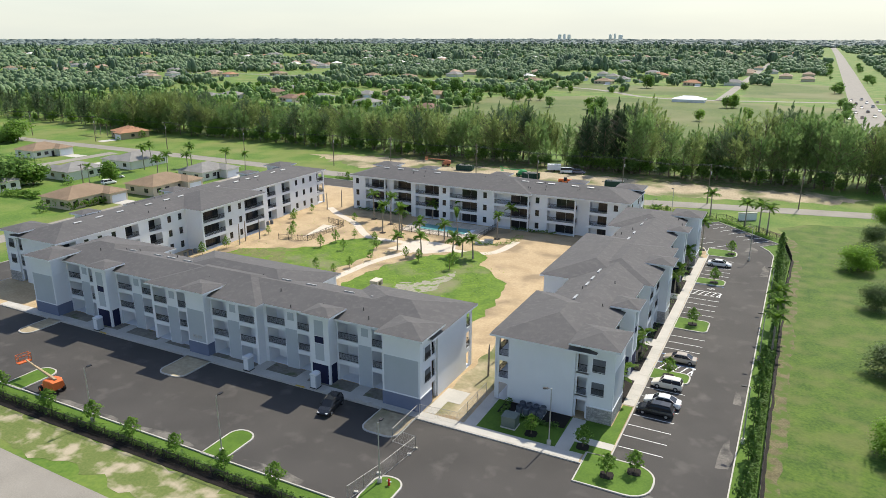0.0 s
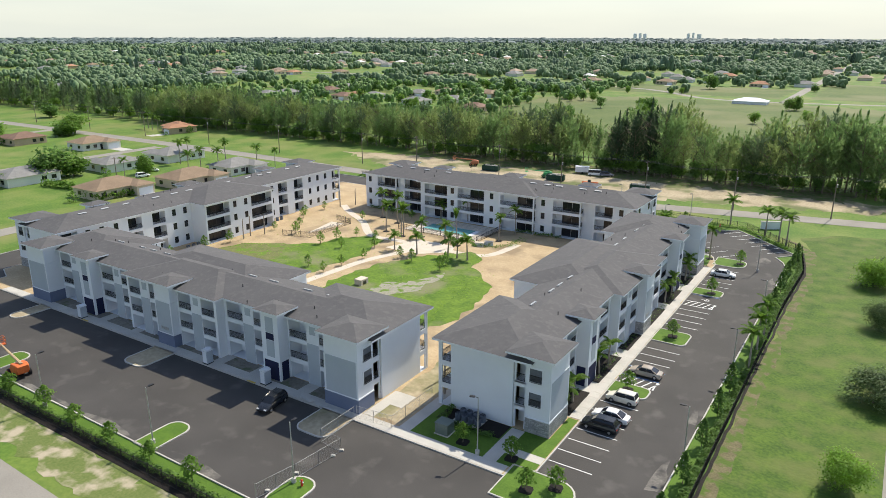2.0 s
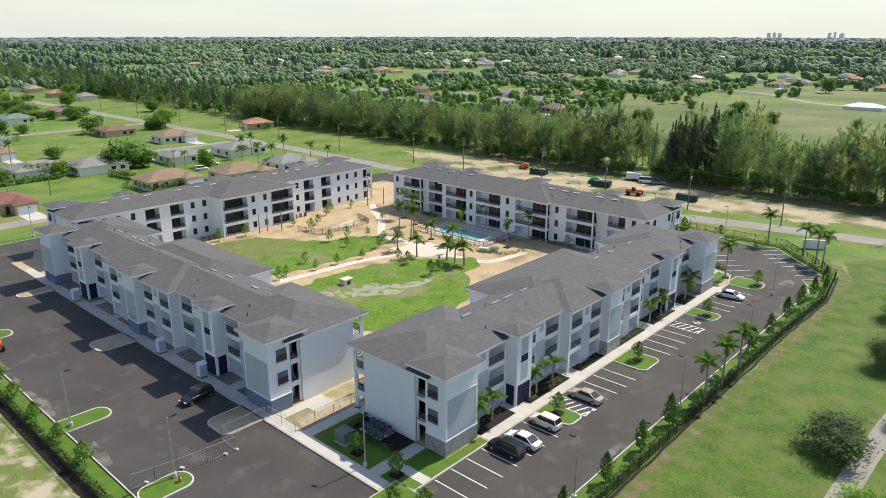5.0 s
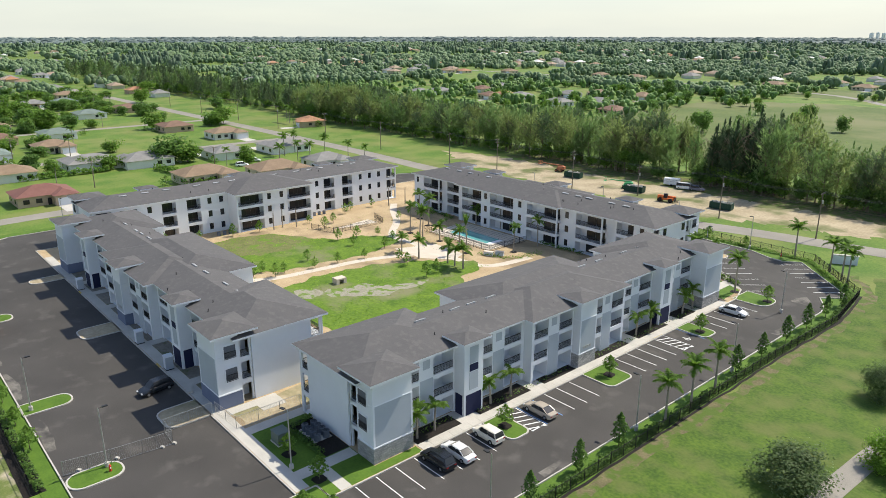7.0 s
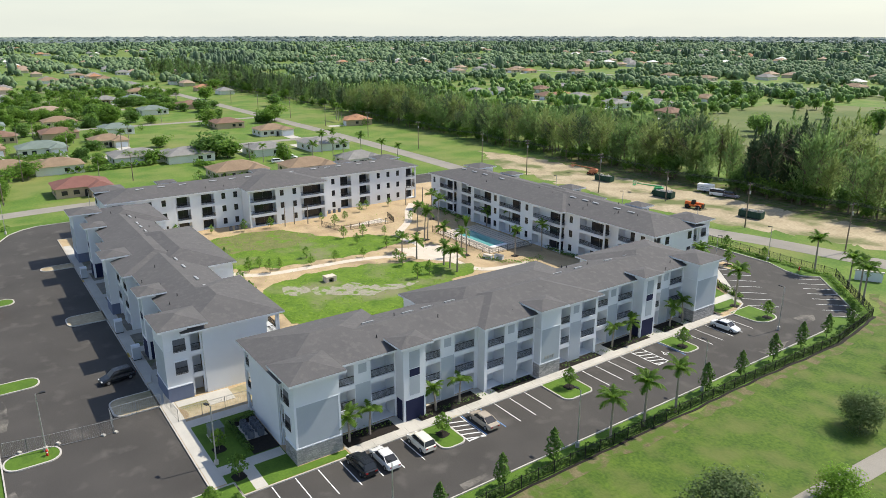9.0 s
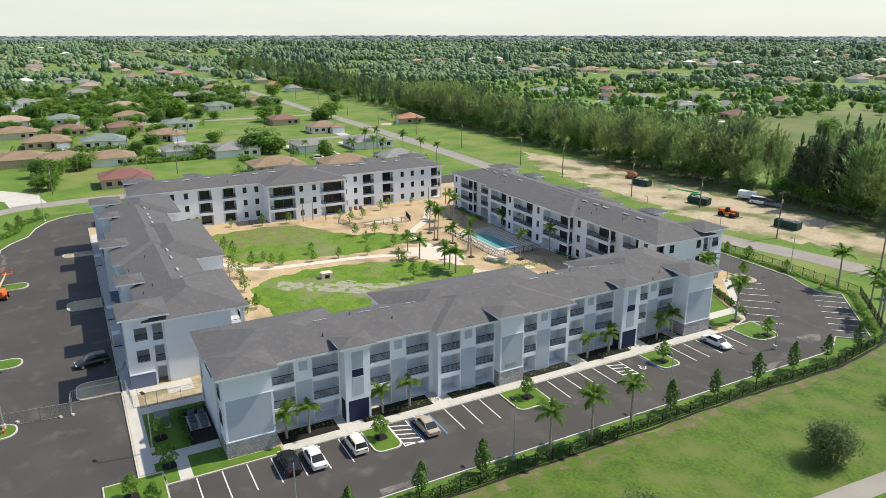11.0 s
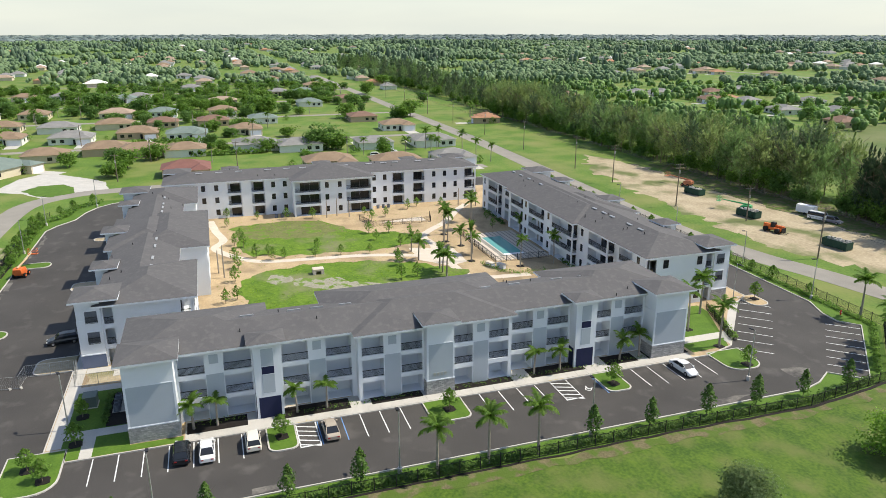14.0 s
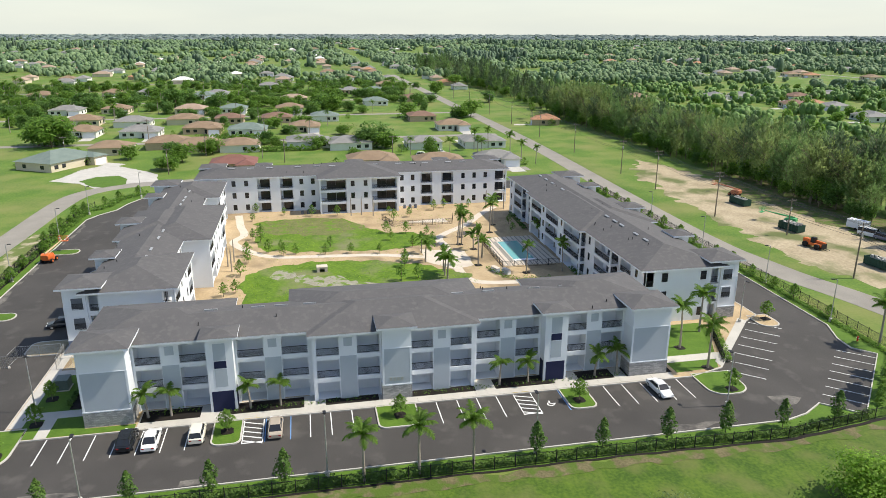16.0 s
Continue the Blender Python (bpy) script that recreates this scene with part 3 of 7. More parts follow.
patch("grass_bank", [(2.5, 41), (2.8, 75), (3.0, 120), (3.5, 160), (2.0, 182), (-2.0, 192), (6, 200), (28, 206), (60, 214), (110, 200), (110, 41)], -0.05, M_BANK, "rough mown grass bank outside the fence", "grass", 0.3)
patch("field", [(-205, 300), (-60, 292), (30, 300), (26, 536), (-60, 552), (-150, 556), (-215, 520)], -0.052, M_FIELD, "pale dry grass field beyond the tree belt", "field", 3.0)
patch("field", [(-470, 655), (-300, 612), (-190, 598), (-64, 590), (-64, 690), (-200, 690), (-330, 668), (-460, 690)], -0.052, M_FIELD, "pale dry grass field beyond the tree belt", "field", 3.0)
patch("field", [(-46, 600), (26, 604), (30, 760), (-46, 800)], -0.052, M_FIELD, "pale dry grass field beside the main road", "field", 3.0)
patch("brown_soil", [(-150, 240.5), (-110, 236), (-60, 238), (-20, 239), (6, 240), (6, 252), (-60, 256), (-150, 254)], -0.03, M_EARTH, "dark trodden soil along the foot of the trees", "earth", 2.0)
patch("dirt_yard", [(-150, 216), (-100, 211.5), (-60, 210), (-30, 218), (10, 228), (20, 240), (-20, 247), (-60, 248), (-85, 247), (-110, 242), (-145, 238), (-178, 232)], -0.042, M_DIRT, "bare sandy building yard with tyre marks", "yard", 2.5)
patch("driveway", [(-175.8, 25.7), (-180.5, 28.4), (-194.3, 30.8), (-201.3, 36.4), (-200.2, 41.2), (-186.9, 53.8), (-181.0, 58.3), (-166, 61.0), (-162.5, 52.1), (-158.6, 45.8), (-169.9, 36.7)], -0.04, M_CONC, "pale concrete forecourt", "driveway", 0.3)
patch("lawn", [(-174.4, 35.5), (-180.7, 39.3), (-181.0, 46.1), (-175.5, 49.8), (-166.5, 51.2), (-162.5, 45.4), (-164.6, 41.5)], -0.02, M_LAWN, "green lawn inside the drive", "lawn", 0.3)
# main road far off, with its crossing
ribbon([(33, 222), (36, 440), (36, 580), (45, 1200), (58, 2350), (70, 4800)], 16, -0.03, M_ROAD, "wide pale main road running to the horizon", "road")
ribbon([(-900, 640), (-480, 672), (-200, 640), (-97, 560), (36, 582), (400, 640)], 7, -0.035, M_ROAD, "pale cross road", "road")
ribbon([(-56, 560), (-57, 706), (-60, 1370)], 7, -0.035, M_ROAD, "pale side road", "road")
for x, a, b in ((-252, -40, 196), (-343, -80, 200), (-430, -100, 200), (-515, -150, 202), (-600, -150, 202)):
    ribbon([(x, a), (x, (a + b) / 2), (x, b)], 5.5, -0.036, M_ROAD, "pale residential street", "road")


# accessible bay mark: a wheel ring with back and seat strokes
for cy in (137.5,):
    bm = bmesh.new()
    for i in range(10):
        a, b = radians(200 + i * 27), radians(200 + (i + 1) * 27)
        prism(bm, [(-11.2 + 0.5 * math.cos(a), cy + 0.5 * math.sin(a)), (-11.2 + 0.5 * math.cos(b), cy + 0.5 * math.sin(b)), (-11.2 + 0.36 * math.cos(b), cy + 0.36 * math.sin(b)), (-11.2 + 0.36 * math.cos(a), cy + 0.36 * math.sin(a))], 0.001, 0.007)
    box(bm, -12.1, cy - 0.1, 0.001, -11.2, cy + 0.05, 0.007)
    box(bm, -11.35, cy - 0.1, 0.001, -11.2, cy + 0.7, 0.007)
    part("bay_symbol", bm, M_LINE, car_park, "white painted wheelchair symbol")


# paving slabs with open joints on the two long pavements
def slabs(x0, y0, x1, y1, step, z, along):
    bm = bmesh.new()
    w, d = (step - 0.03, y1 - y0 - 0.04) if along == "x" else (x1 - x0 - 0.04, step - 0.03)
    box(bm, 0, 0, 0, w, d, 0.03)
    me = mesh_of("paving_slab", bm, M_CONC)
    base = thing("pavement_slabs", pose(0, 0, 0), "pale concrete pavement in jointed slabs", "pavement", kind="structure")
    n = int(((x1 - x0) if along == "x" else (y1 - y0)) / step)
    for i in range(n):
        ob = part("paving_slab", me, None, base)
        ob.location = (x0 + i * step + 0.015, y0 + 0.02, z) if along == "x" else (x0 + 0.02, y0 + i * step + 0.015, z)


slabs(-126, 69.75, -40, 71.4, 1.6, 0.128, "x")
slabs(-16.25, 85.2, -14.8, 157.2, 1.6, 0.128, "y")

# ---- the apartment buildings ----
FL = 3.2
EAVE = 9.7
D = 15.7


def wall(bm, along, at, thick, a0, a1, z0, z1, holes=()):
    """A wall along local x or y, at..at+thick across, with rectangular holes (a0, a1, z0, z1) cut through."""
    A = sorted({a0, a1, *[min(max(v, a0), a1) for h in holes for v in h[:2]]})
    for p, q in zip(A, A[1:]):
        if q - p < 1e-4:
            continue
        cut = sorted((h[2], h[3]) for h in holes if h[0] <= p + 1e-5 and h[1] >= q - 1e-5)
        z = z0
        for c0, c1 in cut + [(z1, z1)]:
            if c0 > z + 1e-4:
                if along == "x":
                    box(bm, p, at, z, q, at + thick, c0)
                else:
                    box(bm, at, p, z, at + thick, q, c0)
            z = max(z, c1)


def hip(bm, x0, x1, y0, y1, z, pitch=PITCH):
    w, d = x1 - x0, y1 - y0
    h = min(w, d) / 2
    if w >= d:
        r = ((x0 + h, (y0 + y1) / 2), (x1 - h, (y0 + y1) / 2))
    else:
        r = (((x0 + x1) / 2, y0 + h), ((x0 + x1) / 2, y1 - h))
    c = [bm.verts.new((*p, z)) for p in ((x0, y0), (x1, y0), (x1, y1), (x0, y1))]
    t = [bm.verts.new((*p, z + h * pitch)) for p in r]
    if w >= d:
        fs = ((c[0], c[1], t[1], t[0]), (c[1], c[2], t[1]), (c[2], c[3], t[0], t[1]), (c[3], c[0], t[0]))
    else:
        fs = ((c[0], c[1], t[0]), (c[1], c[2], t[1], t[0]), (c[2], c[3], t[1]), (c[3], c[0], t[0], t[1]))
    for f in fs:
        bm.faces.new(f)
    bm.faces.new(c[::-1])


RAILS = {}


def railing_mesh(w):
    w = round(w, 2)
    if w not in RAILS:
        bm = bmesh.new()
        box(bm, 0, -0.025, 0.98, w, 0.025, 1.05)
        box(bm, 0, -0.02, 0.08, w, 0.02, 0.13)
        n = int(w / 0.125)
        for i in range(n + 1):
            x = 0.012 + (w - 0.024) * i / n
            box(bm, x - 0.019, -0.013, 0.13, x + 0.019, 0.013, 0.98)
        RAILS[w] = mesh_of("railing", bm, M_DARK, fix=False)
    return RAILS[w]


bm = bmesh.new()
for a in ((-0.5, -0.75, 0.5, -0.69), (-0.5, 0.69, 0.5, 0.75), (-0.5, -0.69, -0.44, 0.69), (0.44, -0.69, 0.5, 0.69), (-0.44, -0.03, 0.44, 0.03)):
    box(bm, a[0], -0.05, a[1], a[2], 0.05, a[3])
WFRAME = mesh_of("window_frame", bm, M_DARK)
bm = bmesh.new()
for z in (-0.69, 0.03):
    box(bm, -0.44, -0.012, z, 0.44, 0.012, z + 0.66)
WPANE = mesh_of("pane", bm, M_GLASS)
bm = bmesh.new()
box(bm, -0.56, -0.11, -0.83, 0.56, 0.03, -0.75)
WSILL = mesh_of("window_sill", bm, M_WHITE)


def ring_frame(bm, x0, x1, z0, z1, t, y0, y1):
    """One closed rectangular frame."""
    out, inn = ((x0, z0), (x1, z0), (x1, z1), (x0, z1)), ((x0 + t, z0 + t), (x1 - t, z0 + t), (x1 - t, z1 - t), (x0 + t, z1 - t))
    v = [[bm.verts.new((x, y, z)) for x, z in loop] for loop in (out, inn) for y in (y0, y1)]
    for i in range(4):
        k = (i + 1) % 4
        for a, b in ((0, 2), (3, 1), (1, 0), (2, 3)):
            bm.faces.new((v[a][i], v[a][k], v[b][k], v[b][i]))


DLEAF, DPANE = [], []
for x0, yo in ((-1.2, 0.0), (-0.035, -0.05)):
    bm = bmesh.new()
    ring_frame(bm, x0, x0 + 1.235, 0, 2.2, 0.07, yo - 0.045, yo)
    DLEAF.append(mesh_of("sliding_door", bm, M_DARK))
    bm = bmesh.new()
    box(bm, x0 + 0.07, yo - 0.03, 0.07, x0 + 1.165, yo - 0.015, 2.13)
    DPANE.append(mesh_of("door_pane", bm, M_GLASS))


def window(parent, x, y, z, turn):
    w = part("window", WFRAME, None, parent, "dark-framed window")
    w.matrix_local = pose(x, y, z, 0, 0, turn)
    part("pane", WPANE, None, w)
    part("window_sill", WSILL, None, w, "white sill")


def balcony(parent, x0, x1, y, f, inward, depth=1.7, door=True, rail=True, m=None, sides=3, hatch=False):
    """A recessed balcony behind the opening x0..x1 in a wall whose outer face is at y; inward is +1 or -1."""
    z = f * FL
    bm = bmesh.new()
    ya, yb = sorted((y + inward * 0.26, y + inward * (0.26 + depth)))
    box(bm, x0 - 0.15, ya, z - 0.12, x1 + 0.15, yb, z + (0.1 if f else 0.18))
    box(bm, x0 - 0.15, ya, z + 2.75, x1 + 0.15, yb, z + 2.9)
    if sides & 1:
        box(bm, x0 - 0.15, ya, z + 0.1, x0 - 0.003, yb, z + 2.75)
    if sides & 2:
        box(bm, x1 + 0.003, ya, z + 0.1, x1 + 0.15, yb, z + 2.75)
    yc = y + inward * (0.26 + depth)
    c0, c1 = sorted((yc, yc + inward * 0.15))
    box(bm, x0 - 0.15, c0, z - 0.12, x1 + 0.15, c1, z + 2.9)
    b = part("balcony", bm, m or M_WHITE, parent)
    if rail and f > 0:
        r = part("railing", railing_mesh(x1 - x0), None, b, "black metal railing")
        r.location = (x0, y + inward * 0.12, z + 0.1)
    if hatch:
        bm = bmesh.new()
        xm = x0 + (x1 - x0) * hatch
        h0, h1 = sorted((yc - inward * 0.05, yc + inward * 0.02))
        box(bm, xm - 0.65, h0, z + 1.75, xm + 0.65, h1, z + 2.35)
        part("window", bm, M_GLASS, b, "small dark high window")
    if door:
        for px in ((x0 + 1.4, x0 + 3.85) if x1 - x0 > 4.8 else (x0 + min(1.4, (x1 - x0) / 2),)):
            at = pose(px, yc - inward * 0.002, z + (0.1 if f else 0.18), 0, 0, 0 if inward > 0 else 180)
            for leaf, pane in zip(DLEAF, DPANE):
                d = part("sliding_door", leaf, None, b, "dark-framed sliding door leaf")
                d.matrix_local = at
                p = part("door_pane", pane, None, b)
                p.matrix_local = at
    return b


def fascia(bm, x0, x1, y0, y1, z, h=0.26, t=0.06):
    for a in ((x0, y0, x1, y0 + t), (x0, y1 - t, x1, y1), (x0, y0 + t, x0 + t, y1 - t), (x1 - t, y0 + t, x1, y1 - t)):
        box(bm, a[0], a[1], z - h, a[2], a[3], z - 0.012)
    box(bm, x0 + t, y0 + t, z - 0.12, x1 - t, y1 - t, z - 0.06)


def roof_block(b, name, x0, x1, y0, y1, z, pitch=PITCH):
    bm = bmesh.new()
    hip(bm, x0, x1, y0, y1, z, pitch)
    r = part(name, bm, M_SHINGLE, b, "dark grey shingle hip roof")
    bm = bmesh.new()
    fascia(bm, x0 + 0.01, x1 - 0.01, y0 + 0.01, y1 - 0.01, z)
    part("fascia", bm, M_WHITE, r, "white eaves board")
    return r


bm = bmesh.new()
box(bm, -0.9, -0.16, 0, 0.9, 0.16, 0.16)
box(bm, -0.84, -0.2, 0.16, 0.84, 0.2, 0.19)
VENT = mesh_of("roof_vent", bm, M_METAL)
bm = bmesh.new()
tube(bm, (0, 0, 0), (0, 0, 0.45), 0.06, 0.06, 6)
tube(bm, (0, 0, 0), (0, 0, 0.06), 0.16, 0.09, 6)
PIPE = mesh_of("vent_pipe", bm, M_DARK)


def tower(b, x0, x1, y0, y1, base, eave, side_low=2.1, kind="end"):
    """A tower in front of the facade: white top, grey field, stone or painted base; a low hip roof of its own."""
    bm = bmesh.new()
    box(bm, x0, y0, 0, x1, y1, eave)
    t = part("tower", bm, M_WHITE, b, "white stucco tower")
    e = 0.03
    if kind == "navy":
        bm = bmesh.new()
        box(bm, x0 + 0.3, y0 - e, 0, x1 - 0.3, y0 + 0.01, 3.0)
        box(bm, x0 - e, y0 + 0.35, 0, x0 + 0.01, y1 - 0.3, 3.0)
        box(bm, x1 - 0.01, y0 + 0.35, 0, x1 + e, y1 - 0.3, 3.0)
        part("base_panel", bm, M_NAVY, t, "navy painted entrance base")
        bm = bmesh.new()
        cx = (x0 + x1) / 2
        box(bm, cx - 0.75, y0 - e, 3.6, cx + 0.75, y0 + 0.01, 6.1)
        box(bm, cx - 0.75, y0 - e, 7.3, cx + 0.75, y0 + 0.01, 9.6)
        part("panel", bm, M_GREY, t, "grey stucco panel")
        bm = bmesh.new()
        box(bm, cx - 0.75, y0 - e, 6.2, cx + 0.75, y0 + 0.01, 7.2)
        part("panel", bm, M_NAVY, t, "navy panel")
    else:
        bm = bmesh.new()
        box(bm, x0 - 0.08, y0 - 0.08, 0, x1 + 0.08, y1 - 0.01, 2.1)
        part("base", bm, base, t, "grey ledger stone base" if base is M_STONE else "slate blue painted base")
        bm = bmesh.new()
        box(bm, x0 - 0.1, y0 - 0.1, 2.1, x1 + 0.1, y1 - 0.02, 2.25)
        for z in (7.4,):
            box(bm, x0 - 0.05, y0 - 0.05, z, x1 + 0.05, y1 - 0.02, z + 0.1)
        for x in (x0, x1 - 0.22):
            box(bm, x - (0.045 if x == x0 else 0), y0 - 0.045, 2.25, x + 0.22 + (0.045 if x != x0 else 0), y0 + 0.01, 7.4)
        part("trim", bm, M_WHITE, t, "white trim band")
        bm = bmesh.new()
        box(bm, x0 + 0.22, y0 - e, 2.25, x1 - 0.22, y0 + 0.01, 7.4)
        part("panel", bm, M_GREY, t, "grey stucco field")
    if kind == "mid":
        for i in range(4):
            bm = bmesh.new()
            box(bm, x0 + 0.9 + i * 0.5, y0 - 0.07, 2.75, x0 + 1.2 + i * 0.5, y0 - e, 3.25)
            part("number_bar", bm, M_METAL, t, "grey raised bar")
    o = 0.75
    r = roof_block(b, "roof", x0 - o, x1 + o, y0 - o, y1 + (2.6 if kind == "end" else 1.5), eave, 0.24)
    return t


def front(b, L, base):
    """The car park front: end towers, two entrance towers, a middle tower, recessed balconies and grey panels between."""
    c = L / 2
    side = [("b", 5.9, 9.0), ("p", 9.0, 11.3), ("b", 11.3, 14.6), ("b", 18.4, 21.7), ("p", 21.7, 24.0), ("b", 24.0, 27.3)]
    mid = [("b", 28.4, 31.3), ("p", 31.3, 33.7), ("b", 33.7, 36.6)]
    for mirror in (0, 1):
        for group, y, u0, u1 in ((side, 2.8, 5.6, 27.9), (mid, 1.3, 27.9, c)):
            holes, panels = [], []
            for k, p, q in group:
                if mirror:
                    p, q = L - q, L - p
                if k == "b":
                    for f in range(3):
                        holes.append((p, q, f * FL + 0.1, f * FL + 2.65))
                else:
                    panels.append((p, q))
            a0, a1 = (u0, u1) if not mirror else (L - u1, L - u0)
            bm = bmesh.new()
            wall(bm, "x", y, 0.25, a0, a1, 0, EAVE - 0.05, holes)
            part("wall", bm, M_WHITE, b, "white stucco front wall")
            for p, q in panels:
                bm = bmesh.new()
                box(bm, p + 0.12, y - 0.04, 0.12, q - 0.12, y + 0.01, 6.3)
                part("panel", bm, M_GREY, b, "grey stucco panel")
                bm = bmesh.new()
                box(bm, (p + q) / 2 - 0.55, y - 0.04, 7.7, (p + q) / 2 + 0.55, y + 0.01, 8.9)
                part("panel", bm, M_GREY, b, "small grey square panel")
            for h in holes:
                balcony(b, h[0], h[1], y, round((h[2] - 0.1) / FL), 1, depth=2.0, door=False, hatch=(0.6 if not mirror else 0.35) if group is mid and abs((h[0] + h[1]) / 2 - c) < 5 else False)
        # step between side and middle planes
        x = 27.9 if not mirror else L - 27.9 - 0.25
        bm = bmesh.new()
        box(bm, x, 1.3 + 0.25, 0, x + 0.25, 2.8, EAVE - 0.05)
        part("wall", bm, M_WHITE, b, "white stucco return wall")
    for x0 in (0, L - 5.6):
        tower(b, x0, x0 + 5.6, 0, 3.2, base, 10.6)
    for x0 in (14.8, L - 18.1):
        tower(b, x0, x0 + 3.3, 0.9, 2.85, M_NAVY, 10.6, kind="navy")
    tower(b, c - 1.9, c + 1.9, 0, 2.6, base, 10.6, kind="mid")


def ends(b, L, y0=5.0, depth=D):
    """End walls with a recessed stair strip beside the tower: openings with railings above a doorway."""
    for e in (0, 1):
        x = 0.0 if e == 0 else L - 0.25
        s = 1 if e == 0 else -1
        bm = bmesh.new()
        wall(bm, "y", x, 0.25, y0, depth, 0, EAVE - 0.05, [(depth - 1.7, depth - 0.35, f * FL + 0.18, f * FL + 2.65) for f in range(3)])
        for f in (1, 2):
            r = part("railing", railing_mesh(1.35), None, b, "black metal railing")
            r.matrix_local = pose(x + 0.12, depth - 1.7, f * FL + 0.1, 0, 0, 90)
        part("wall", bm, M_WHITE, b, "plain white stucco end wall")
        bm = bmesh.new()
        xs = x + s * 0.3
        hol = [(3.5, 4.75, f * FL + (0.1 if f == 0 else 0.15), f * FL + 2.6) for f in range(3)]
        wall(bm, "y", xs, 0.25, 3.2, y0, 0, EAVE - 0.05, hol)
        xb = xs + s * 1.6
        box(bm, xb, 3.2, 0, xb + 0.2, y0, EAVE - 0.1)
        for f in range(1, 3):
            box(bm, min(xs, xb), 3.25, f * FL - 0.1, max(xs, xb), y0 - 0.05, f * FL + 0.1)
        part("wall", bm, M_WHITE, b, "white stair strip with openings")
        for f in (1, 2):
            r = part("railing", railing_mesh(1.25), None, b, "black metal railing")
            r.matrix_local = pose(xs + 0.12, 3.5, f * FL + 0.1, 0, 0, 90)
        # corner openings in the tower's side: flat panels, the recess's shade painted grey
        for f in (1, 2):
            xo = x - 0.04 if e == 0 else x + 0.25
            bm = bmesh.new()
            box(bm, xo - 0.02, 1.15, f * FL + 0.75, xo + 0.06, 2.75, f * FL + 2.45)
            o = part("corner_opening", bm, M_SHADE, b, "corner opening with its shade painted grey")
            r = part("railing", railing_mesh(1.6), None, b, "black metal railing")
            r.matrix_local = pose(xo + (-0.06 if e == 0 else 0.1), 1.15, f * FL + 0.55, 0, 0, 90)
            bm = bmesh.new()
            for a in ((1.0, 0.6, 2.9, 0.75), (1.0, 2.45, 2.9, 2.6), (1.0, 0.75, 1.15, 2.45), (2.75, 0.75, 2.9, 2.45)):
                box(bm, xo - 0.05, a[0], f * FL + a[1], xo + 0.09, a[2], f * FL + a[3])
            part("opening_trim", bm, M_WHITE, o, "white surround")


def back(b, L, segs):
    """The courtyard side: segments (u0, u1, plane, [features]) with window columns and balcony columns."""
    prev = None
    for u0, u1, y, feats in segs:
        holes = []
        for ft in feats:
            if ft[0] == "w":
                for f in range(3):
                    holes.append((ft[1] - 0.5, ft[1] + 0.5, f * FL + 0.95, f * FL + 2.45))
            else:
                for f in range(3):
                    holes.append((ft[1], ft[2], f * FL + 0.1, f * FL + 2.65))
        bm = bmesh.new()
        wall(bm, "x", y - 0.25, 0.25, u0, u1, 0, EAVE - 0.05, holes)
        for yy, x in ((prev, u0), (None, None)):
            if prev is not None and x is not None and abs(prev - y) > 0.3:
                lo, hi = sorted((prev, y))
                xx = x if y > prev else x - 0.25
                if feats and feats[0][0] == "c":
                    box(bm, xx, y - 2.1, 0, xx + 0.25, lo, EAVE - 0.05)
                    for f in range(1, 3):
                        rl = part("railing", railing_mesh(hi - lo - 0.3), None, b, "black metal railing")
                        rl.matrix_local = pose(xx + 0.12, lo + 0.02, f * FL + 0.1, 0, 0, 90)
                    for f in range(4):
                        box(bm, xx, lo, max(0, f * FL - 0.35), xx + 0.25, hi - 0.26, f * FL + 0.1 if f < 3 else EAVE - 0.05)
                else:
                    box(bm, xx, lo - 0.25, 0, xx + 0.25, hi - 0.26, EAVE - 0.05)
        prev = y
        part("wall", bm, M_WHITE, b, "white stucco courtyard wall")
        for ft in feats:
            for f in range(3):
                if ft[0] == "w":
                    window(b, ft[1], y - 0.1, f * FL + 1.7, 180)
                else:
                    balcony(b, ft[1], ft[2], y, f, -1, sides=2 if ft[1] < 1 or ft[0] == "c" else 1 if ft[2] > L - 1 else 3)


def vents(b, L, ridge_y, z, seed):
    rnd = random.Random(seed)
    for x in (0.14, 0.19, 0.27, 0.31, 0.36, 0.44, 0.5, 0.58, 0.63, 0.69, 0.78, 0.84, 0.9):
        for k in range(1):
            v = part("roof_vent", VENT, None, b, "long grey roof vent")
            yy = ridge_y + 1.6
            v.matrix_local = pose(x * L, yy, z - 1.6 * PITCH - 0.02, -math.degrees(math.atan(PITCH)), 0, 0)
    for i in range(16):
        x, dy = rnd.uniform(8, L - 8), rnd.uniform(1.0, 5.5) * rnd.choice((-1, 1))
        v = part("vent_pipe", PIPE, None, b)
        v.location = (x, ridge_y + dy, z - abs(dy) * PITCH - 0.03)


LABEL = "three-storey white and grey apartment building with dark hip roofs"


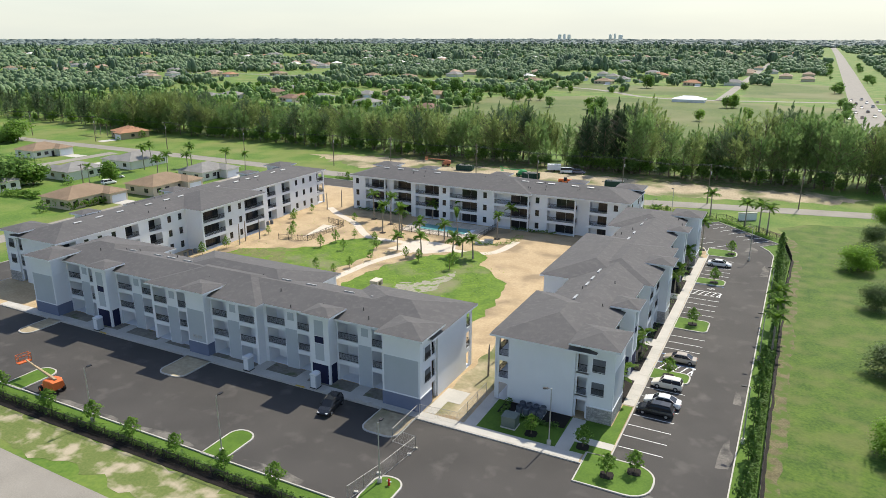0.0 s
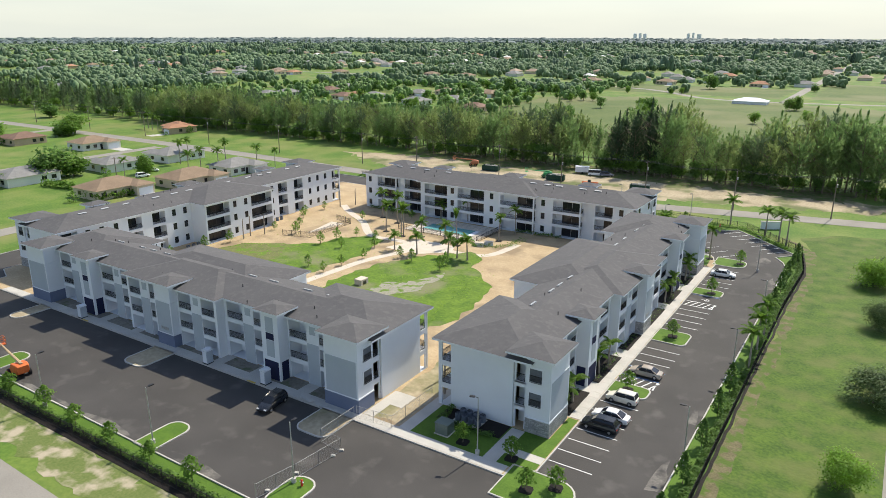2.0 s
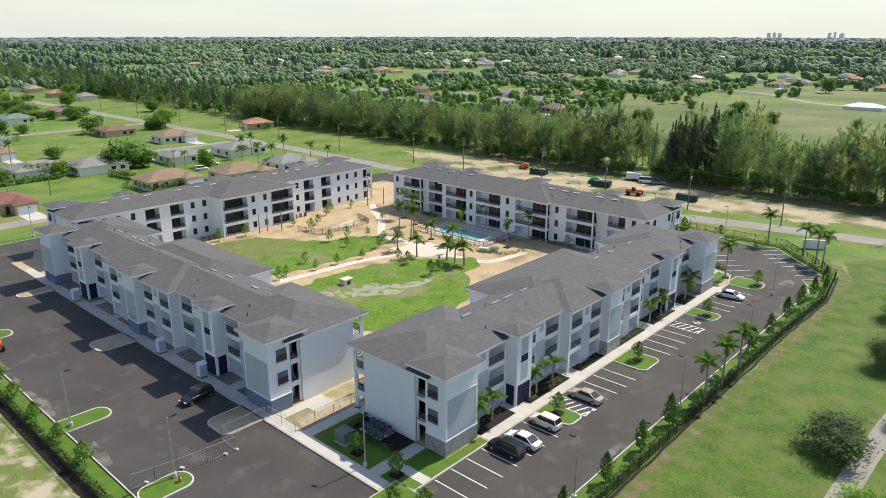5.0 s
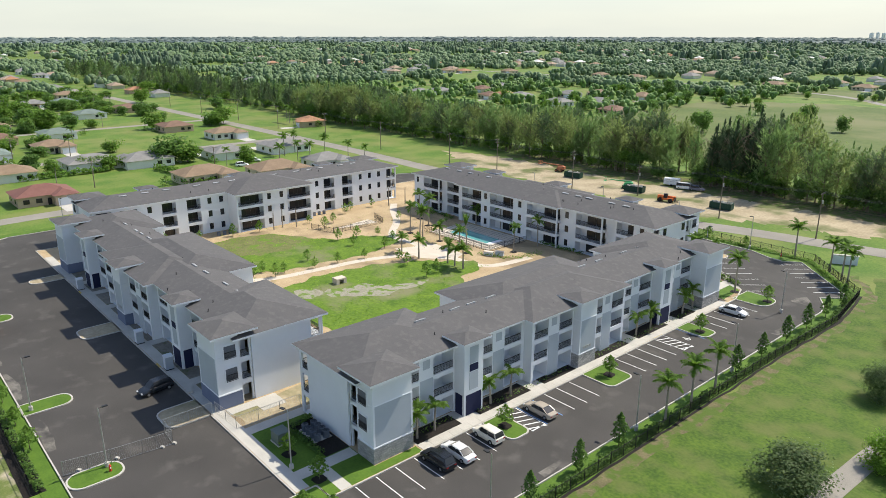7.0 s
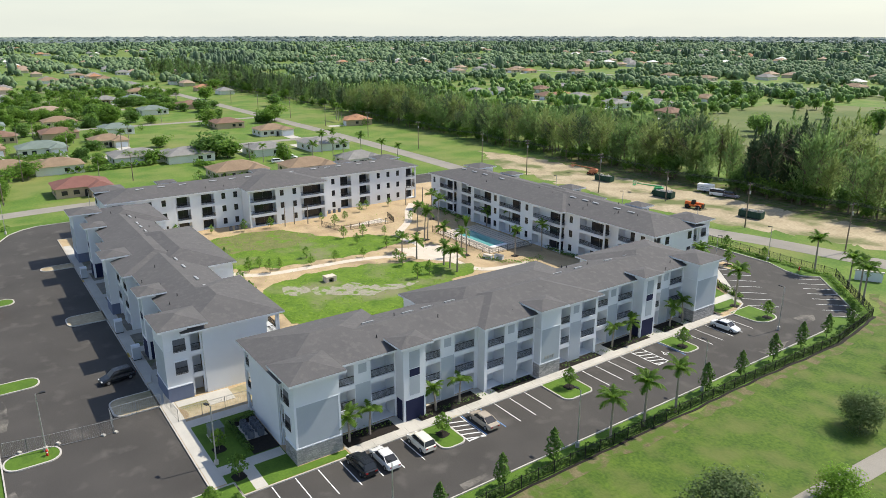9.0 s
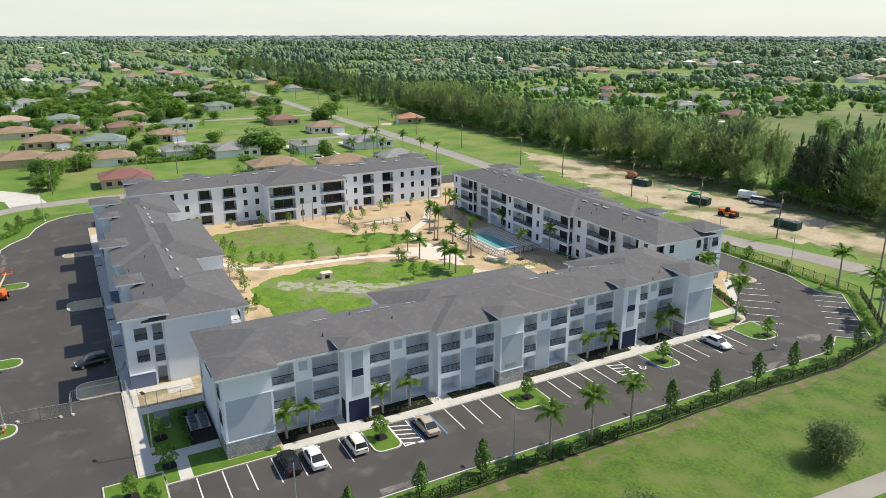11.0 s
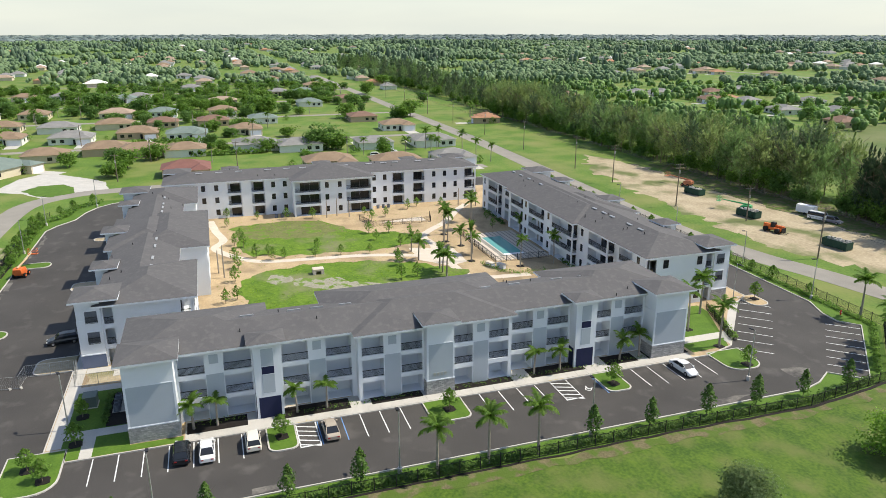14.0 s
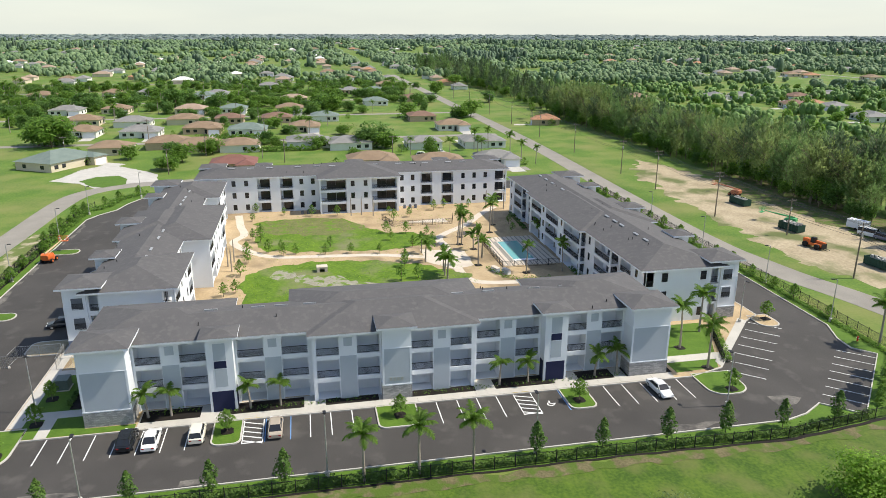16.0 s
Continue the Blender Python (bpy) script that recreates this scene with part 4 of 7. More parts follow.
def apartment(m, L, base, segs, centre, seed, y1=D + 0.6, wings=None, depth=D):
    b = thing("apartment_building", m, LABEL, "apartment building", "apartment buildings round the courtyard")
    front(b, L, base)
    ends(b, L, depth=depth)
    back(b, L, segs)
    bm = bmesh.new()
    box(bm, 0.3, 3.4, -0.1, L - 0.3, 12.7, 0.08)
    part("floor_slab", bm, M_CONC, b)
    roof_block(b, "roof", -0.7, L + 0.7, 2.2, y1, EAVE)
    roof_block(b, "roof", 27.3, L - 27.3, 0.65, 14.5, EAVE + 0.005)
    c0, c1, cy = centre
    roof_block(b, "roof", c0 - 0.6, c1 + 0.6, 4.0, cy + 0.6, EAVE + 0.01)
    if wings:
        wl, wy = wings
        roof_block(b, "roof", -0.705, wl, 2.195, wy, EAVE + 0.004)
        roof_block(b, "roof", L - wl, L + 0.705, 2.195, wy, EAVE + 0.004)
    vents(b, L, (2.2 + y1) / 2, EAVE + (y1 - 2.2) / 2 * PITCH, seed)
    return b


L1 = 77.5
SEG12 = [(0, 8.6, 15.9, [("b", 0.35, 4.2), ("w", 6.3)]), (8.6, 17.0, 15.9, [("w", 10.5), ("b", 12.5, 16.2)]), (17.0, 25.5, 13.0, [("b", 18.5, 22.0), ("w", 24.0)]),
         (25.5, 52.0, 18.0, [("b", 26.0, 31.5), ("w", 33.5), ("w", 36.5), ("w", 41.0), ("w", 44.0), ("b", 46.0, 51.5)]),
         (52.0, 60.5, 13.0, [("w", 53.5), ("b", 55.5, 59.0)]), (60.5, 68.9, 15.9, [("b", 61.3, 65.0), ("w", 67.0)]), (68.9, 77.5, 15.9, [("w", 71.2), ("b", 73.3, 77.15)])]
apartment(pose(-116.8, 71.0, 0), L1, M_BLUE, SEG12, (25.5, 52.0, 18.0), 1, 13.6, (17.6, 16.5))
apartment(pose(-16.4, 79.1, 0, 0, 0, 90), L1, M_STONE, SEG12, (25.5, 52.0, 18.0), 2, 13.6, (17.6, 16.5))
# the building across the courtyard: local x runs south from its north end
L4 = 83.5
SEG4 = [(0, 31.4, 15.9, [("b", 0.35, 3.4), ("w", 6.2), ("w", 9.4), ("w", 12.6), ("b", 15.4, 18.7), ("b", 21.3, 24.6), ("w", 26.8), ("w", 29.8)]),
        (31.4, 52.3, 20.9, [("b", 31.9, 38.5), ("w", 40.2), ("w", 43.6), ("b", 45.3, 51.9)]),
        (52.3, 83.5, 15.9, [("w", 53.9), ("w", 56.9), ("b", 59.2, 62.5), ("b", 65.1, 68.4), ("w", 71.2), ("w", 74.4), ("w", 77.4), ("b", 79.6, 83.15)])]
apartment(pose(-137.4, 163.0, 0, 0, 0, -90), L4, M_STONE, SEG4, (31.4, 52.3, 20.9), 3)
# the building behind the pool: local x runs west from its east end
L3 = 76.5
SEG3 = [(0, 9.5, 17.0, [("w", 3.0), ("b", 5.0, 9.2)]), (9.5, 12.5, 15.8, []), (12.5, 24.0, 17.4, [("c", 12.85, 19.6), ("w", 22.2)]),
        (24.0, 34.0, 18.6, [("c", 24.35, 33.2)]), (34.0, 57.5, 18.0, [("w", 36.0), ("b", 38.2, 46.0), ("w", 47.6), ("b", 49.2, 56.2)]),
        (57.5, 66.0, 16.2, [("b", 58.6, 64.0)]), (66.0, 76.5, 17.4, [("c", 66.35, 72.4), ("w", 75.0)])]
b3 = apartment(pose(-33.2, 178.0, 0, 0, 0, 180), L3, M_STONE, SEG3, (24.0, 57.5, 18.5), 4, 18.0, None, 17.0)
for f in range(3):
    for yy in (6.4, 13.4):
        window(b3, -0.05, yy, f * FL + 1.7, -90)

# ---- houses beyond the site ----
ROOFS = [mat("roof_tan", (0.2, 0.14, 0.09), (0.28, 0.2, 0.13), s1=0.4, s2=8, bump=0.4), mat("roof_brown", (0.16, 0.1, 0.07), (0.23, 0.14, 0.1), s1=0.4, s2=8, bump=0.4),
         mat("roof_grey", (0.18, 0.175, 0.165), (0.26, 0.25, 0.235), s1=0.4, s2=8, bump=0.4), mat("roof_red", (0.165, 0.075, 0.06), (0.225, 0.105, 0.085), s1=0.4, s2=8, bump=0.4),
         mat("roof_green", (0.13, 0.17, 0.15), (0.19, 0.23, 0.2), s1=0.4, s2=8, bump=0.4), mat("roof_pink", (0.29, 0.21, 0.15), (0.37, 0.28, 0.21), s1=0.4, s2=8, bump=0.4),
         mat("roof_orange", (0.33, 0.165, 0.09), (0.41, 0.22, 0.13), s1=0.4, s2=8, bump=0.4)]
RNAMES = ["tan", "brown", "pale grey", "dark red", "grey-green", "pinkish", "terracotta orange"]
HWALLS = [mat("house_cream", (0.55, 0.47, 0.35), (0.63, 0.55, 0.42)), mat("house_white", (0.66, 0.65, 0.6), (0.74, 0.73, 0.68)), mat("house_tan", (0.42, 0.32, 0.22), (0.5, 0.39, 0.28))]
HN = ["cream", "white", "tan"]
HOUSES = {}


def house(x, y, roof, wl=0, turn=0.0, w=15.0, d=11.5, h=3.0, storeys=1):
    key = (roof, wl, w, d, storeys)
    m = pose(x, y, -0.06, 0, 0, turn)
    if key in HOUSES:
        e = copy_thing(HOUSES[key], m)
        return e
    H = h * storeys
    e = thing("house", m, f"{'single' if storeys == 1 else 'two'}-storey {HN[wl]} house with a {RNAMES[roof]} hip roof", "house", "houses of the suburb")
    bm = bmesh.new()
    box(bm, -w / 2, -d / 2, 0, w / 2, d / 2, H)
    box(bm, w / 2 - 6, -d / 2 - 3, 0, w / 2, -d / 2, h)
    part("wall", bm, HWALLS[wl], e)
    bm = bmesh.new()
    hip(bm, -w / 2 - 0.6, w / 2 + 0.6, -d / 2 - 0.6, d / 2 + 0.6, H, 0.36)
    hip(bm, w / 2 - 6.6, w / 2 + 0.6, -d / 2 - 3.6, d / 2 - 3, h - 0.01 if storeys == 1 else h, 0.36)
    part("roof", bm, ROOFS[roof], e)
    bm = bmesh.new()
    box(bm, w / 2 - 5.4, -d / 2 - 3.05, 0, w / 2 - 0.6, -d / 2 - 2.97, 2.2)
    part("garage_door", bm, M_WHITE, e, "white panelled garage door")
    bm = bmesh.new()
    box(bm, w / 2 - 7.4, -d / 2 - 0.06, 0, w / 2 - 6.4, -d / 2 + 0.02, 2.1)
    part("door", bm, M_DARK, e, "dark front door")
    for k in range(storeys):
        for xx in (-w / 2 + 2.2, -w / 2 + 5.4):
            for sy in (-1, 1):
                bm = bmesh.new()
                box(bm, xx - 0.8, sy * d / 2 - 0.05, k * h + 0.9, xx + 0.8, sy * d / 2 + 0.05, k * h + 2.2)
                part("window", bm, M_GLASS, e)
        for yy in (-d / 4, d / 4):
            for sx in (-1, 1):
                bm = bmesh.new()
                box(bm, sx * w / 2 - 0.05, yy - 0.8, k * h + 0.9, sx * w / 2 + 0.05, yy + 0.8, k * h + 2.2)
                part("window", bm, M_GLASS, e)
    bm = bmesh.new()
    box(bm, w / 2 - 5.6, -d / 2 - 12, 0.0, w / 2 - 0.4, -d / 2 - 3, 0.04)
    part("driveway", bm, M_CONC, e, "pale concrete driveway")
    HOUSES[key] = e
    return e


TAN, BRN, GRY, RED, GRN, PNK, ORG = range(7)
def plots(*rows):
    for hx, hy, rf, wl, tn, *big in rows:
        house(hx, hy, rf, wl, tn, *big)


# streets west of the site, row by row
plots((-178, 154, TAN, 0, 90, 17.0, 12.0), (-181, 176, GRY, 1, 90, 14.0, 11.0), (-185, 131, TAN, 0, 90, 17.0, 12.0), (-186, 83, RED, 2, 90), (-204, 21, GRN, 0, 150, 22, 16), (-220, 181, GRY, 1, -90, 17.0, 12.0),
      (-221, 156, GRY, 1, -90, 14.0, 11.0), (-225, 126, GRY, 1, -90, 17.0, 12.0), (-227, 82, TAN, 1, -90), (-229, 33, TAN, 0, -90), (-231, 66, TAN, 2, -90, 17.0, 12.0), (-232, 109, GRY, 1, -90, 17.0, 12.0))
plots((-239, 53, TAN, 2, -90, 17.0, 12.0), (-273, 179, TAN, 1, 90), (-274, 82, GRN, 1, 90, 17.0, 12.0), (-275, 35, GRY, 1, 90, 17.0, 12.0), (-281, 9, TAN, 1, 90, 14.0, 11.0), (-281, 108, TAN, 0, 90, 14.0, 11.0),
      (-283, 61, TAN, 2, 90, 17.0, 12.0), (-285, 232, ORG, 2, -10, 14.0, 11.0), (-310, 170, BRN, 2, -90, 14.0, 11.0), (-312, 24, GRY, 1, -90, 17.0, 12.0), (-317, 94, BRN, 2, -90), (-318, 48, TAN, 0, -90, 17.0, 12.0))
plots((-318, 70, BRN, 2, -90, 14.0, 11.0), (-319, 119, GRN, 1, -90, 14.0, 11.0), (-322, -2, TAN, 0, -90, 17.0, 12.0), (-365, 100, TAN, 0, 90), (-366, 68, GRN, 1, 90), (-368, 44, PNK, 0, 90, 17.0, 12.0),
      (-372, -24, GRY, 1, 90, 17.0, 12.0), (-375, 2, TAN, 0, 90), (-395, 154, GRN, 1, -90), (-414, 181, BRN, 2, -90, 14.0, 11.0), (-423, 102, PNK, 0, -90, 17.0, 12.0), (-459, 40, GRN, 1, 90, 14.0, 11.0))
plots((-472, 48, GRY, 1, 90), (-476, -70, TAN, 0, 90, 17.0, 12.0), (-480, 143, GRY, 2, 90), (-481, 162, GRN, 1, 90), (-488, -2, GRY, 1, 90), (-489, -26, TAN, 0, 90, 14.0, 11.0),
      (-538, 178, TAN, 0, 90, 17.0, 12.0), (-541, 81, GRY, 1, 90), (-619, 182, PNK, 0, 90, 14.0, 11.0), (-626, 151, TAN, 0, 90), (-630, 134, TAN, 0, 90), (-652, -103, TAN, 0, 90, 14.0, 11.0))
plots((-699, 73, GRY, 1, 90, 14.0, 11.0), (-789, 172, TAN, 0, 90, 14.0, 11.0), (-814, 63, RED, 0, 90), (-818, 223, GRY, 1, 90), (-895, 222, GRY, 1, 90), (-901, -13, PNK, 0, 90, 14.0, 11.0))
# houses north of the tree belt, near to far
plots((-392, 335, TAN, 0, 0, 17.0, 12.0), (-601, 358, GRY, 1, 0, 17.0, 12.0), (-392, 394, GRY, 1, 0), (-212, 397, BRN, 2, 0), (-266, 410, GRY, 1, 0, 17.0, 12.0), (-388, 412, GRY, 1, 0, 17.0, 12.0),
      (-332, 412, BRN, 0, 0), (-329, 424, ORG, 0, 0), (-317, 429, GRY, 1, 0, 14.0, 11.0), (-777, 431, GRY, 1, 0), (-598, 432, GRY, 1, 0), (-250, 433, GRY, 1, 0, 17.0, 12.0))
plots((-379, 450, BRN, 0, 0), (-301, 465, GRY, 1, 0), (-391, 485, GRY, 1, 0, 14.0, 11.0), (-291, 488, TAN, 0, 0), (-254, 490, TAN, 0, 0), (-680, 542, GRY, 1, 0, 17.0, 12.0),
      (-652, 560, GRY, 1, 0, 14.0, 11.0), (-784, 574, TAN, 0, 0, 17.0, 12.0), (-884, 584, ORG, 0, 0, 17.0, 12.0), (-1161, 589, TAN, 0, 0, 14.0, 11.0), (-959, 612, TAN, 0, 0, 14.0, 11.0), (-607, 613, TAN, 0, 0, 17.0, 12.0))
plots((-585, 620, ORG, 0, 0), (-911, 643, GRY, 0, 0), (-547, 658, TAN, 0, 0, 17.0, 12.0), (-718, 664, GRY, 1, 0, 17.0, 12.0), (-386, 677, TAN, 0, 0, 17.0, 12.0), (-245, 680, TAN, 0, 0, 17.0, 12.0),
      (-434, 682, TAN, 0, 0), (-715, 689, ORG, 0, 0, 14.0, 11.0), (-178, 700, TAN, 0, 0, 17.0, 12.0), (-737, 714, ORG, 0, 0, 14.0, 11.0), (-97, 715, ORG, 0, 0, 17.0, 12.0), (-874, 718, TAN, 0, 0, 17.0, 12.0))
plots((-91, 830, GRY, 1, 0, 14.0, 11.0), (-168, 887, GRY, 1, 0))

# ---- vehicles ----
M_TYRE = mat("tyre", (0.012, 0.012, 0.013), (0.02, 0.02, 0.02), bump=0.1)
M_RIM = mat("rim", (0.45, 0.45, 0.46), (0.55, 0.55, 0.56), metal=0.8, rough=0.35, bump=0)
M_LAMP = mat("lamp_lens", (0.6, 0.6, 0.6), (0.7, 0.7, 0.7), rough=0.15, bump=0)
M_TAIL = mat("tail_lens", (0.35, 0.02, 0.02), (0.42, 0.03, 0.03), rough=0.2, bump=0)


def paint(name, c):
    return mat(name, tuple(v * 0.93 for v in c), c, rough=0.22, s1=0.5, s2=3, bump=0.0, spec=0.6)


def loft(bm, sections):
    """A closed hull through cross sections: (x, half width at sill, half width at top, z0, z1)."""
    rings = []
    for x, w0, w1, z0, z1 in sections:
        pr = [(-w0 * 0.94, z0), (-w0, z0 + 0.18 * (z1 - z0)), (-(w0 * 0.99), z0 + 0.6 * (z1 - z0)), (-w1, z1 - 0.06), (-w1 * 0.9, z1), (w1 * 0.9, z1), (w1, z1 - 0.06), (w0 * 0.99, z0 + 0.6 * (z1 - z0)), (w0, z0 + 0.18 * (z1 - z0)), (w0 * 0.94, z0)]
        rings.append([bm.verts.new((x, y, z)) for y, z in pr])
    for a, b in zip(rings, rings[1:]):
        for i in range(10):
            bm.faces.new((a[i], a[(i + 1) % 10], b[(i + 1) % 10], b[i]))
    bm.faces.new(rings[0][::-1])
    bm.faces.new(rings[-1])


def car(m, kind, body_m, label, category="car"):
    c = thing("parked_car" if category == "car" else "parked_" + category.replace(" ", "_"), m, label, category, "parked vehicles")
    S = {"sedan": (4.75, 0.9, 0.92, 1.42, (-1.75, -0.95, 0.55, 1.25)), "suv": (4.7, 0.94, 1.02, 1.72, (-2.2, -1.85, 0.45, 1.15)), "box": (4.2, 0.9, 1.02, 1.62, (-1.98, -1.75, 0.55, 1.05)),
         "van": (5.6, 0.98, 1.15, 2.1, (-2.75, -2.7, 1.3, 2.0))}[kind]
    ln, hw, belt, top, (r0, r1, r2, r3) = S
    h = ln / 2
    bm = bmesh.new()
    hood = belt - 0.1
    loft(bm, [(-h, hw * 0.82, hw * 0.75, 0.36, belt - 0.14), (-h + 0.12, hw * 0.95, hw * 0.84, 0.26, belt - 0.03), (-h + 0.7, hw, hw * 0.9, 0.24, belt), (r3, hw, hw * 0.92, 0.24, belt), (h - 0.55, hw * 0.98, hw * 0.86, 0.24, hood - 0.05),
              (h - 0.1, hw * 0.88, hw * 0.76, 0.28, hood - 0.22), (h, hw * 0.76, hw * 0.66, 0.36, hood - 0.34)])
    part("body", bm, body_m, c, smooth=False)
    bm = bmesh.new()
    loft(bm, [(r0, hw * 0.86, hw * 0.82, belt - 0.06, belt + 0.02), (r1, hw * 0.87, hw * 0.7, belt - 0.06, top - 0.07), ((r1 + r2) / 2, hw * 0.88, hw * 0.72, belt - 0.06, top - 0.03), (r2, hw * 0.88, hw * 0.7, belt - 0.06, top - 0.06), (r3, hw * 0.86, hw * 0.8, belt - 0.06, belt + 0.02)])
    part("glasshouse", bm, M_GLASS, c, "dark tinted glass")
    bm = bmesh.new()
    loft(bm, [(r1 + 0.02, hw * 0.72, hw * 0.66, top - 0.1, top - 0.03), ((r1 + r2) / 2, hw * 0.74, hw * 0.68, top - 0.08, top + 0.02), (r2 - 0.02, hw * 0.72, hw * 0.66, top - 0.1, top - 0.03)])
    part("roof", bm, body_m, c)
    for sy in (-1, 1):
        for xa, za, xb, zb in ((r0, belt, r1, top - 0.07), (r3, belt, r2, top - 0.07), ((r1 + r2) / 2 - 0.1, belt, (r1 + r2) / 2 - 0.05, top - 0.05)):
            bm = bmesh.new()
            tube(bm, (xa, sy * hw * 0.87, za), (xb, sy * hw * 0.72, zb), 0.05, 0.045, 5)
            part("pillar", bm, body_m, c)
    for sx in (-h + 0.85, h - 0.9):
        for sy in (-1, 1):
            bm = bmesh.new()
            tube(bm, (sx, sy * (hw - 0.2), 0.33), (sx, sy * (hw + 0.015), 0.33), 0.33, 0.33, 16)
            wheel = part("wheel", bm, M_TYRE, c, "black tyre")
            bm = bmesh.new()
            tube(bm, (sx, sy * (hw - 0.05), 0.33), (sx, sy * (hw + 0.03), 0.33), 0.2, 0.19, 10)
            part("rim", bm, M_RIM, wheel, "silver rim")
    for sy in (-1, 1):
        bm = bmesh.new()
        box(bm, h - 0.22, sy * hw * 0.62 - 0.16, hood - 0.34, h - 0.03, sy * hw * 0.62 + 0.16, hood - 0.2)
        part("headlight", bm, M_LAMP, c, "clear headlight")
        bm = bmesh.new()
        box(bm, -h - 0.01, sy * hw * 0.62 - 0.15, belt - 0.32, -h + 0.12, sy * hw * 0.62 + 0.15, belt - 0.17)
        part("tail_light", bm, M_TAIL, c, "red tail light")
        bm = bmesh.new()
        box(bm, r3 - 0.45, sy * (hw + 0.02) - 0.09, belt + 0.02, r3 - 0.28, sy * (hw + 0.02) + 0.09, belt + 0.16)
        part("side_mirror", bm, body_m, c)
    return c


P_WHITE, P_BLACK, P_CREAM, P_BEIGE = paint("paint_white", (0.78, 0.78, 0.76)), paint("paint_black", (0.014, 0.016, 0.02)), paint("paint_cream", (0.74, 0.7, 0.6)), paint("paint_beige", (0.42, 0.36, 0.29))
car(pose(-12.0, 84.9, 0, 0, 0, 180), "suv", P_BLACK, "black sport utility car parked in a bay")
car(pose(-11.6, 87.7, 0, 0, 0, 180), "sedan", P_WHITE, "white saloon car parked in a bay")
car(pose(-11.9, 92.9, 0, 0, 0, 180), "box", P_CREAM, "cream boxy hatchback car parked in a bay")
car(pose(-11.6, 102.1, 0, 0, 0, 180), "sedan", P_BEIGE, "beige saloon car parked in the accessible bay")
car(pose(-11.6, 153.2, 0, 0, 0, 3), "sedan", P_WHITE, "white saloon car parked alone in a bay")
car(pose(-50.4, 66.6, 0, 0, 0, -82), "suv", P_BLACK, "dusty black pickup-sized car beside the pavement")
car(pose(-71.5, 239.0, -0.04, 0, 0, 20), "van", P_WHITE, "white panel van parked in the yard", "van")
car(pose(-206, 160, -0.05, 0, 0, 60), "sedan", P_WHITE, "white car on a house drive")
car(pose(-200, 152, -0.05, 0, 0, 80), "suv", P_WHITE, "white car on a house drive")
car(pose(-204, 84, -0.05, 0, 0, 180), "suv", P_BLACK, "black car on a house drive")
car(pose(-68.0, 239.8, -0.04, 0, 0, 15), "suv", paint("paint_slate", (0.16, 0.16, 0.2)), "slate grey car parked in the yard")
for i in range(16):
    car(pose(24 + (i * 7) % 23, 470 + i * 9.5, -0.02, 0, 0, 90 if i % 2 else -90), "sedan" if i % 3 else "suv", (P_WHITE, P_BEIGE, P_BLACK)[i % 3], "car waiting on the main road")

# ---- lamps, poles, cables ----
def lamp_post(x, y, turn, h=7.6):
    global LAMP
    try:
        return copy_thing(LAMP, pose(x, y, 0, 0, 0, turn))
    except NameError:
        pass
    LAMP = thing("lamp_post", pose(x, y, 0, 0, 0, turn), "pale grey car park lamp post with a flat dark head", "lamp post", "car park lamp posts")
    bm = bmesh.new()
    tube(bm, (0, 0, -0.05), (0, 0, 0.65), 0.26, 0.26, 12)
    part("base", bm, M_CONC, LAMP, "concrete footing")
    bm = bmesh.new()
    tube(bm, (0, 0, 0.65), (0, 0, h), 0.085, 0.06, 8)
    part("pole", bm, M_METAL, LAMP)
    bm = bmesh.new()
    tube(bm, (0, 0, h - 0.1), (0.45, 0, h), 0.035, 0.035, 6)
    box(bm, 0.4, -0.17, h - 0.06, 1.0, 0.17, h + 0.05)
    part("lamp_head", bm, M_DARK, LAMP, "dark flat lamp head")
    return LAMP


for lx, ly, lt in ((-22.0, 71.6, 200), (-1.2, 82.6, 180), (-1.0, 108.0, 180), (-0.9, 132.0, 180), (-6.3, 160.0, 180), (-30.8, 177.8, 0), (-28.3, 193.2, 250), (-47.4, 194.2, 250), (-70, 194, 270), (-95, 194.2, 270),
                   (-75.5, 50.2, 90), (-55.8, 52.4, 90), (-36.2, 56.0, 90), (-104, 50.4, 90), (-128, 50.6, 90), (-146, 60, 60), (-151, 80, 0)):
    lamp_post(lx, ly, lt)


def utility_pole(x, y, h=11.5, double=False):
    p = thing("utility_pole", pose(x, y, -0.1), "weathered timber utility pole with cross arm", "utility pole", "utility poles")
    bm = bmesh.new()
    tube(bm, (0, 0, 0), (0, 0, h), 0.17, 0.11, 8)
    part("pole", bm, M_POLE, p)
    for z in ((h - 0.5, h - 1.5) if double else (h - 0.5,)):
        bm = bmesh.new()
        box(bm, -0.06, -1.2, z, 0.06, 1.2, z + 0.12)
        part("cross_arm", bm, M_POLE, p)
        for yy in (-1.1, -0.5, 0.5, 1.1):
            bm = bmesh.new()
            tube(bm, (0, yy, z + 0.12), (0, yy, z + 0.34), 0.05, 0.03, 6)
            part("insulator", bm, M_METAL, p)
    bm = bmesh.new()
    tube(bm, (0.25, 0, h - 2.8), (0.25, 0, h - 2.0), 0.18, 0.18, 10)
    part("transformer", bm, M_METAL, p, "grey can transformer")


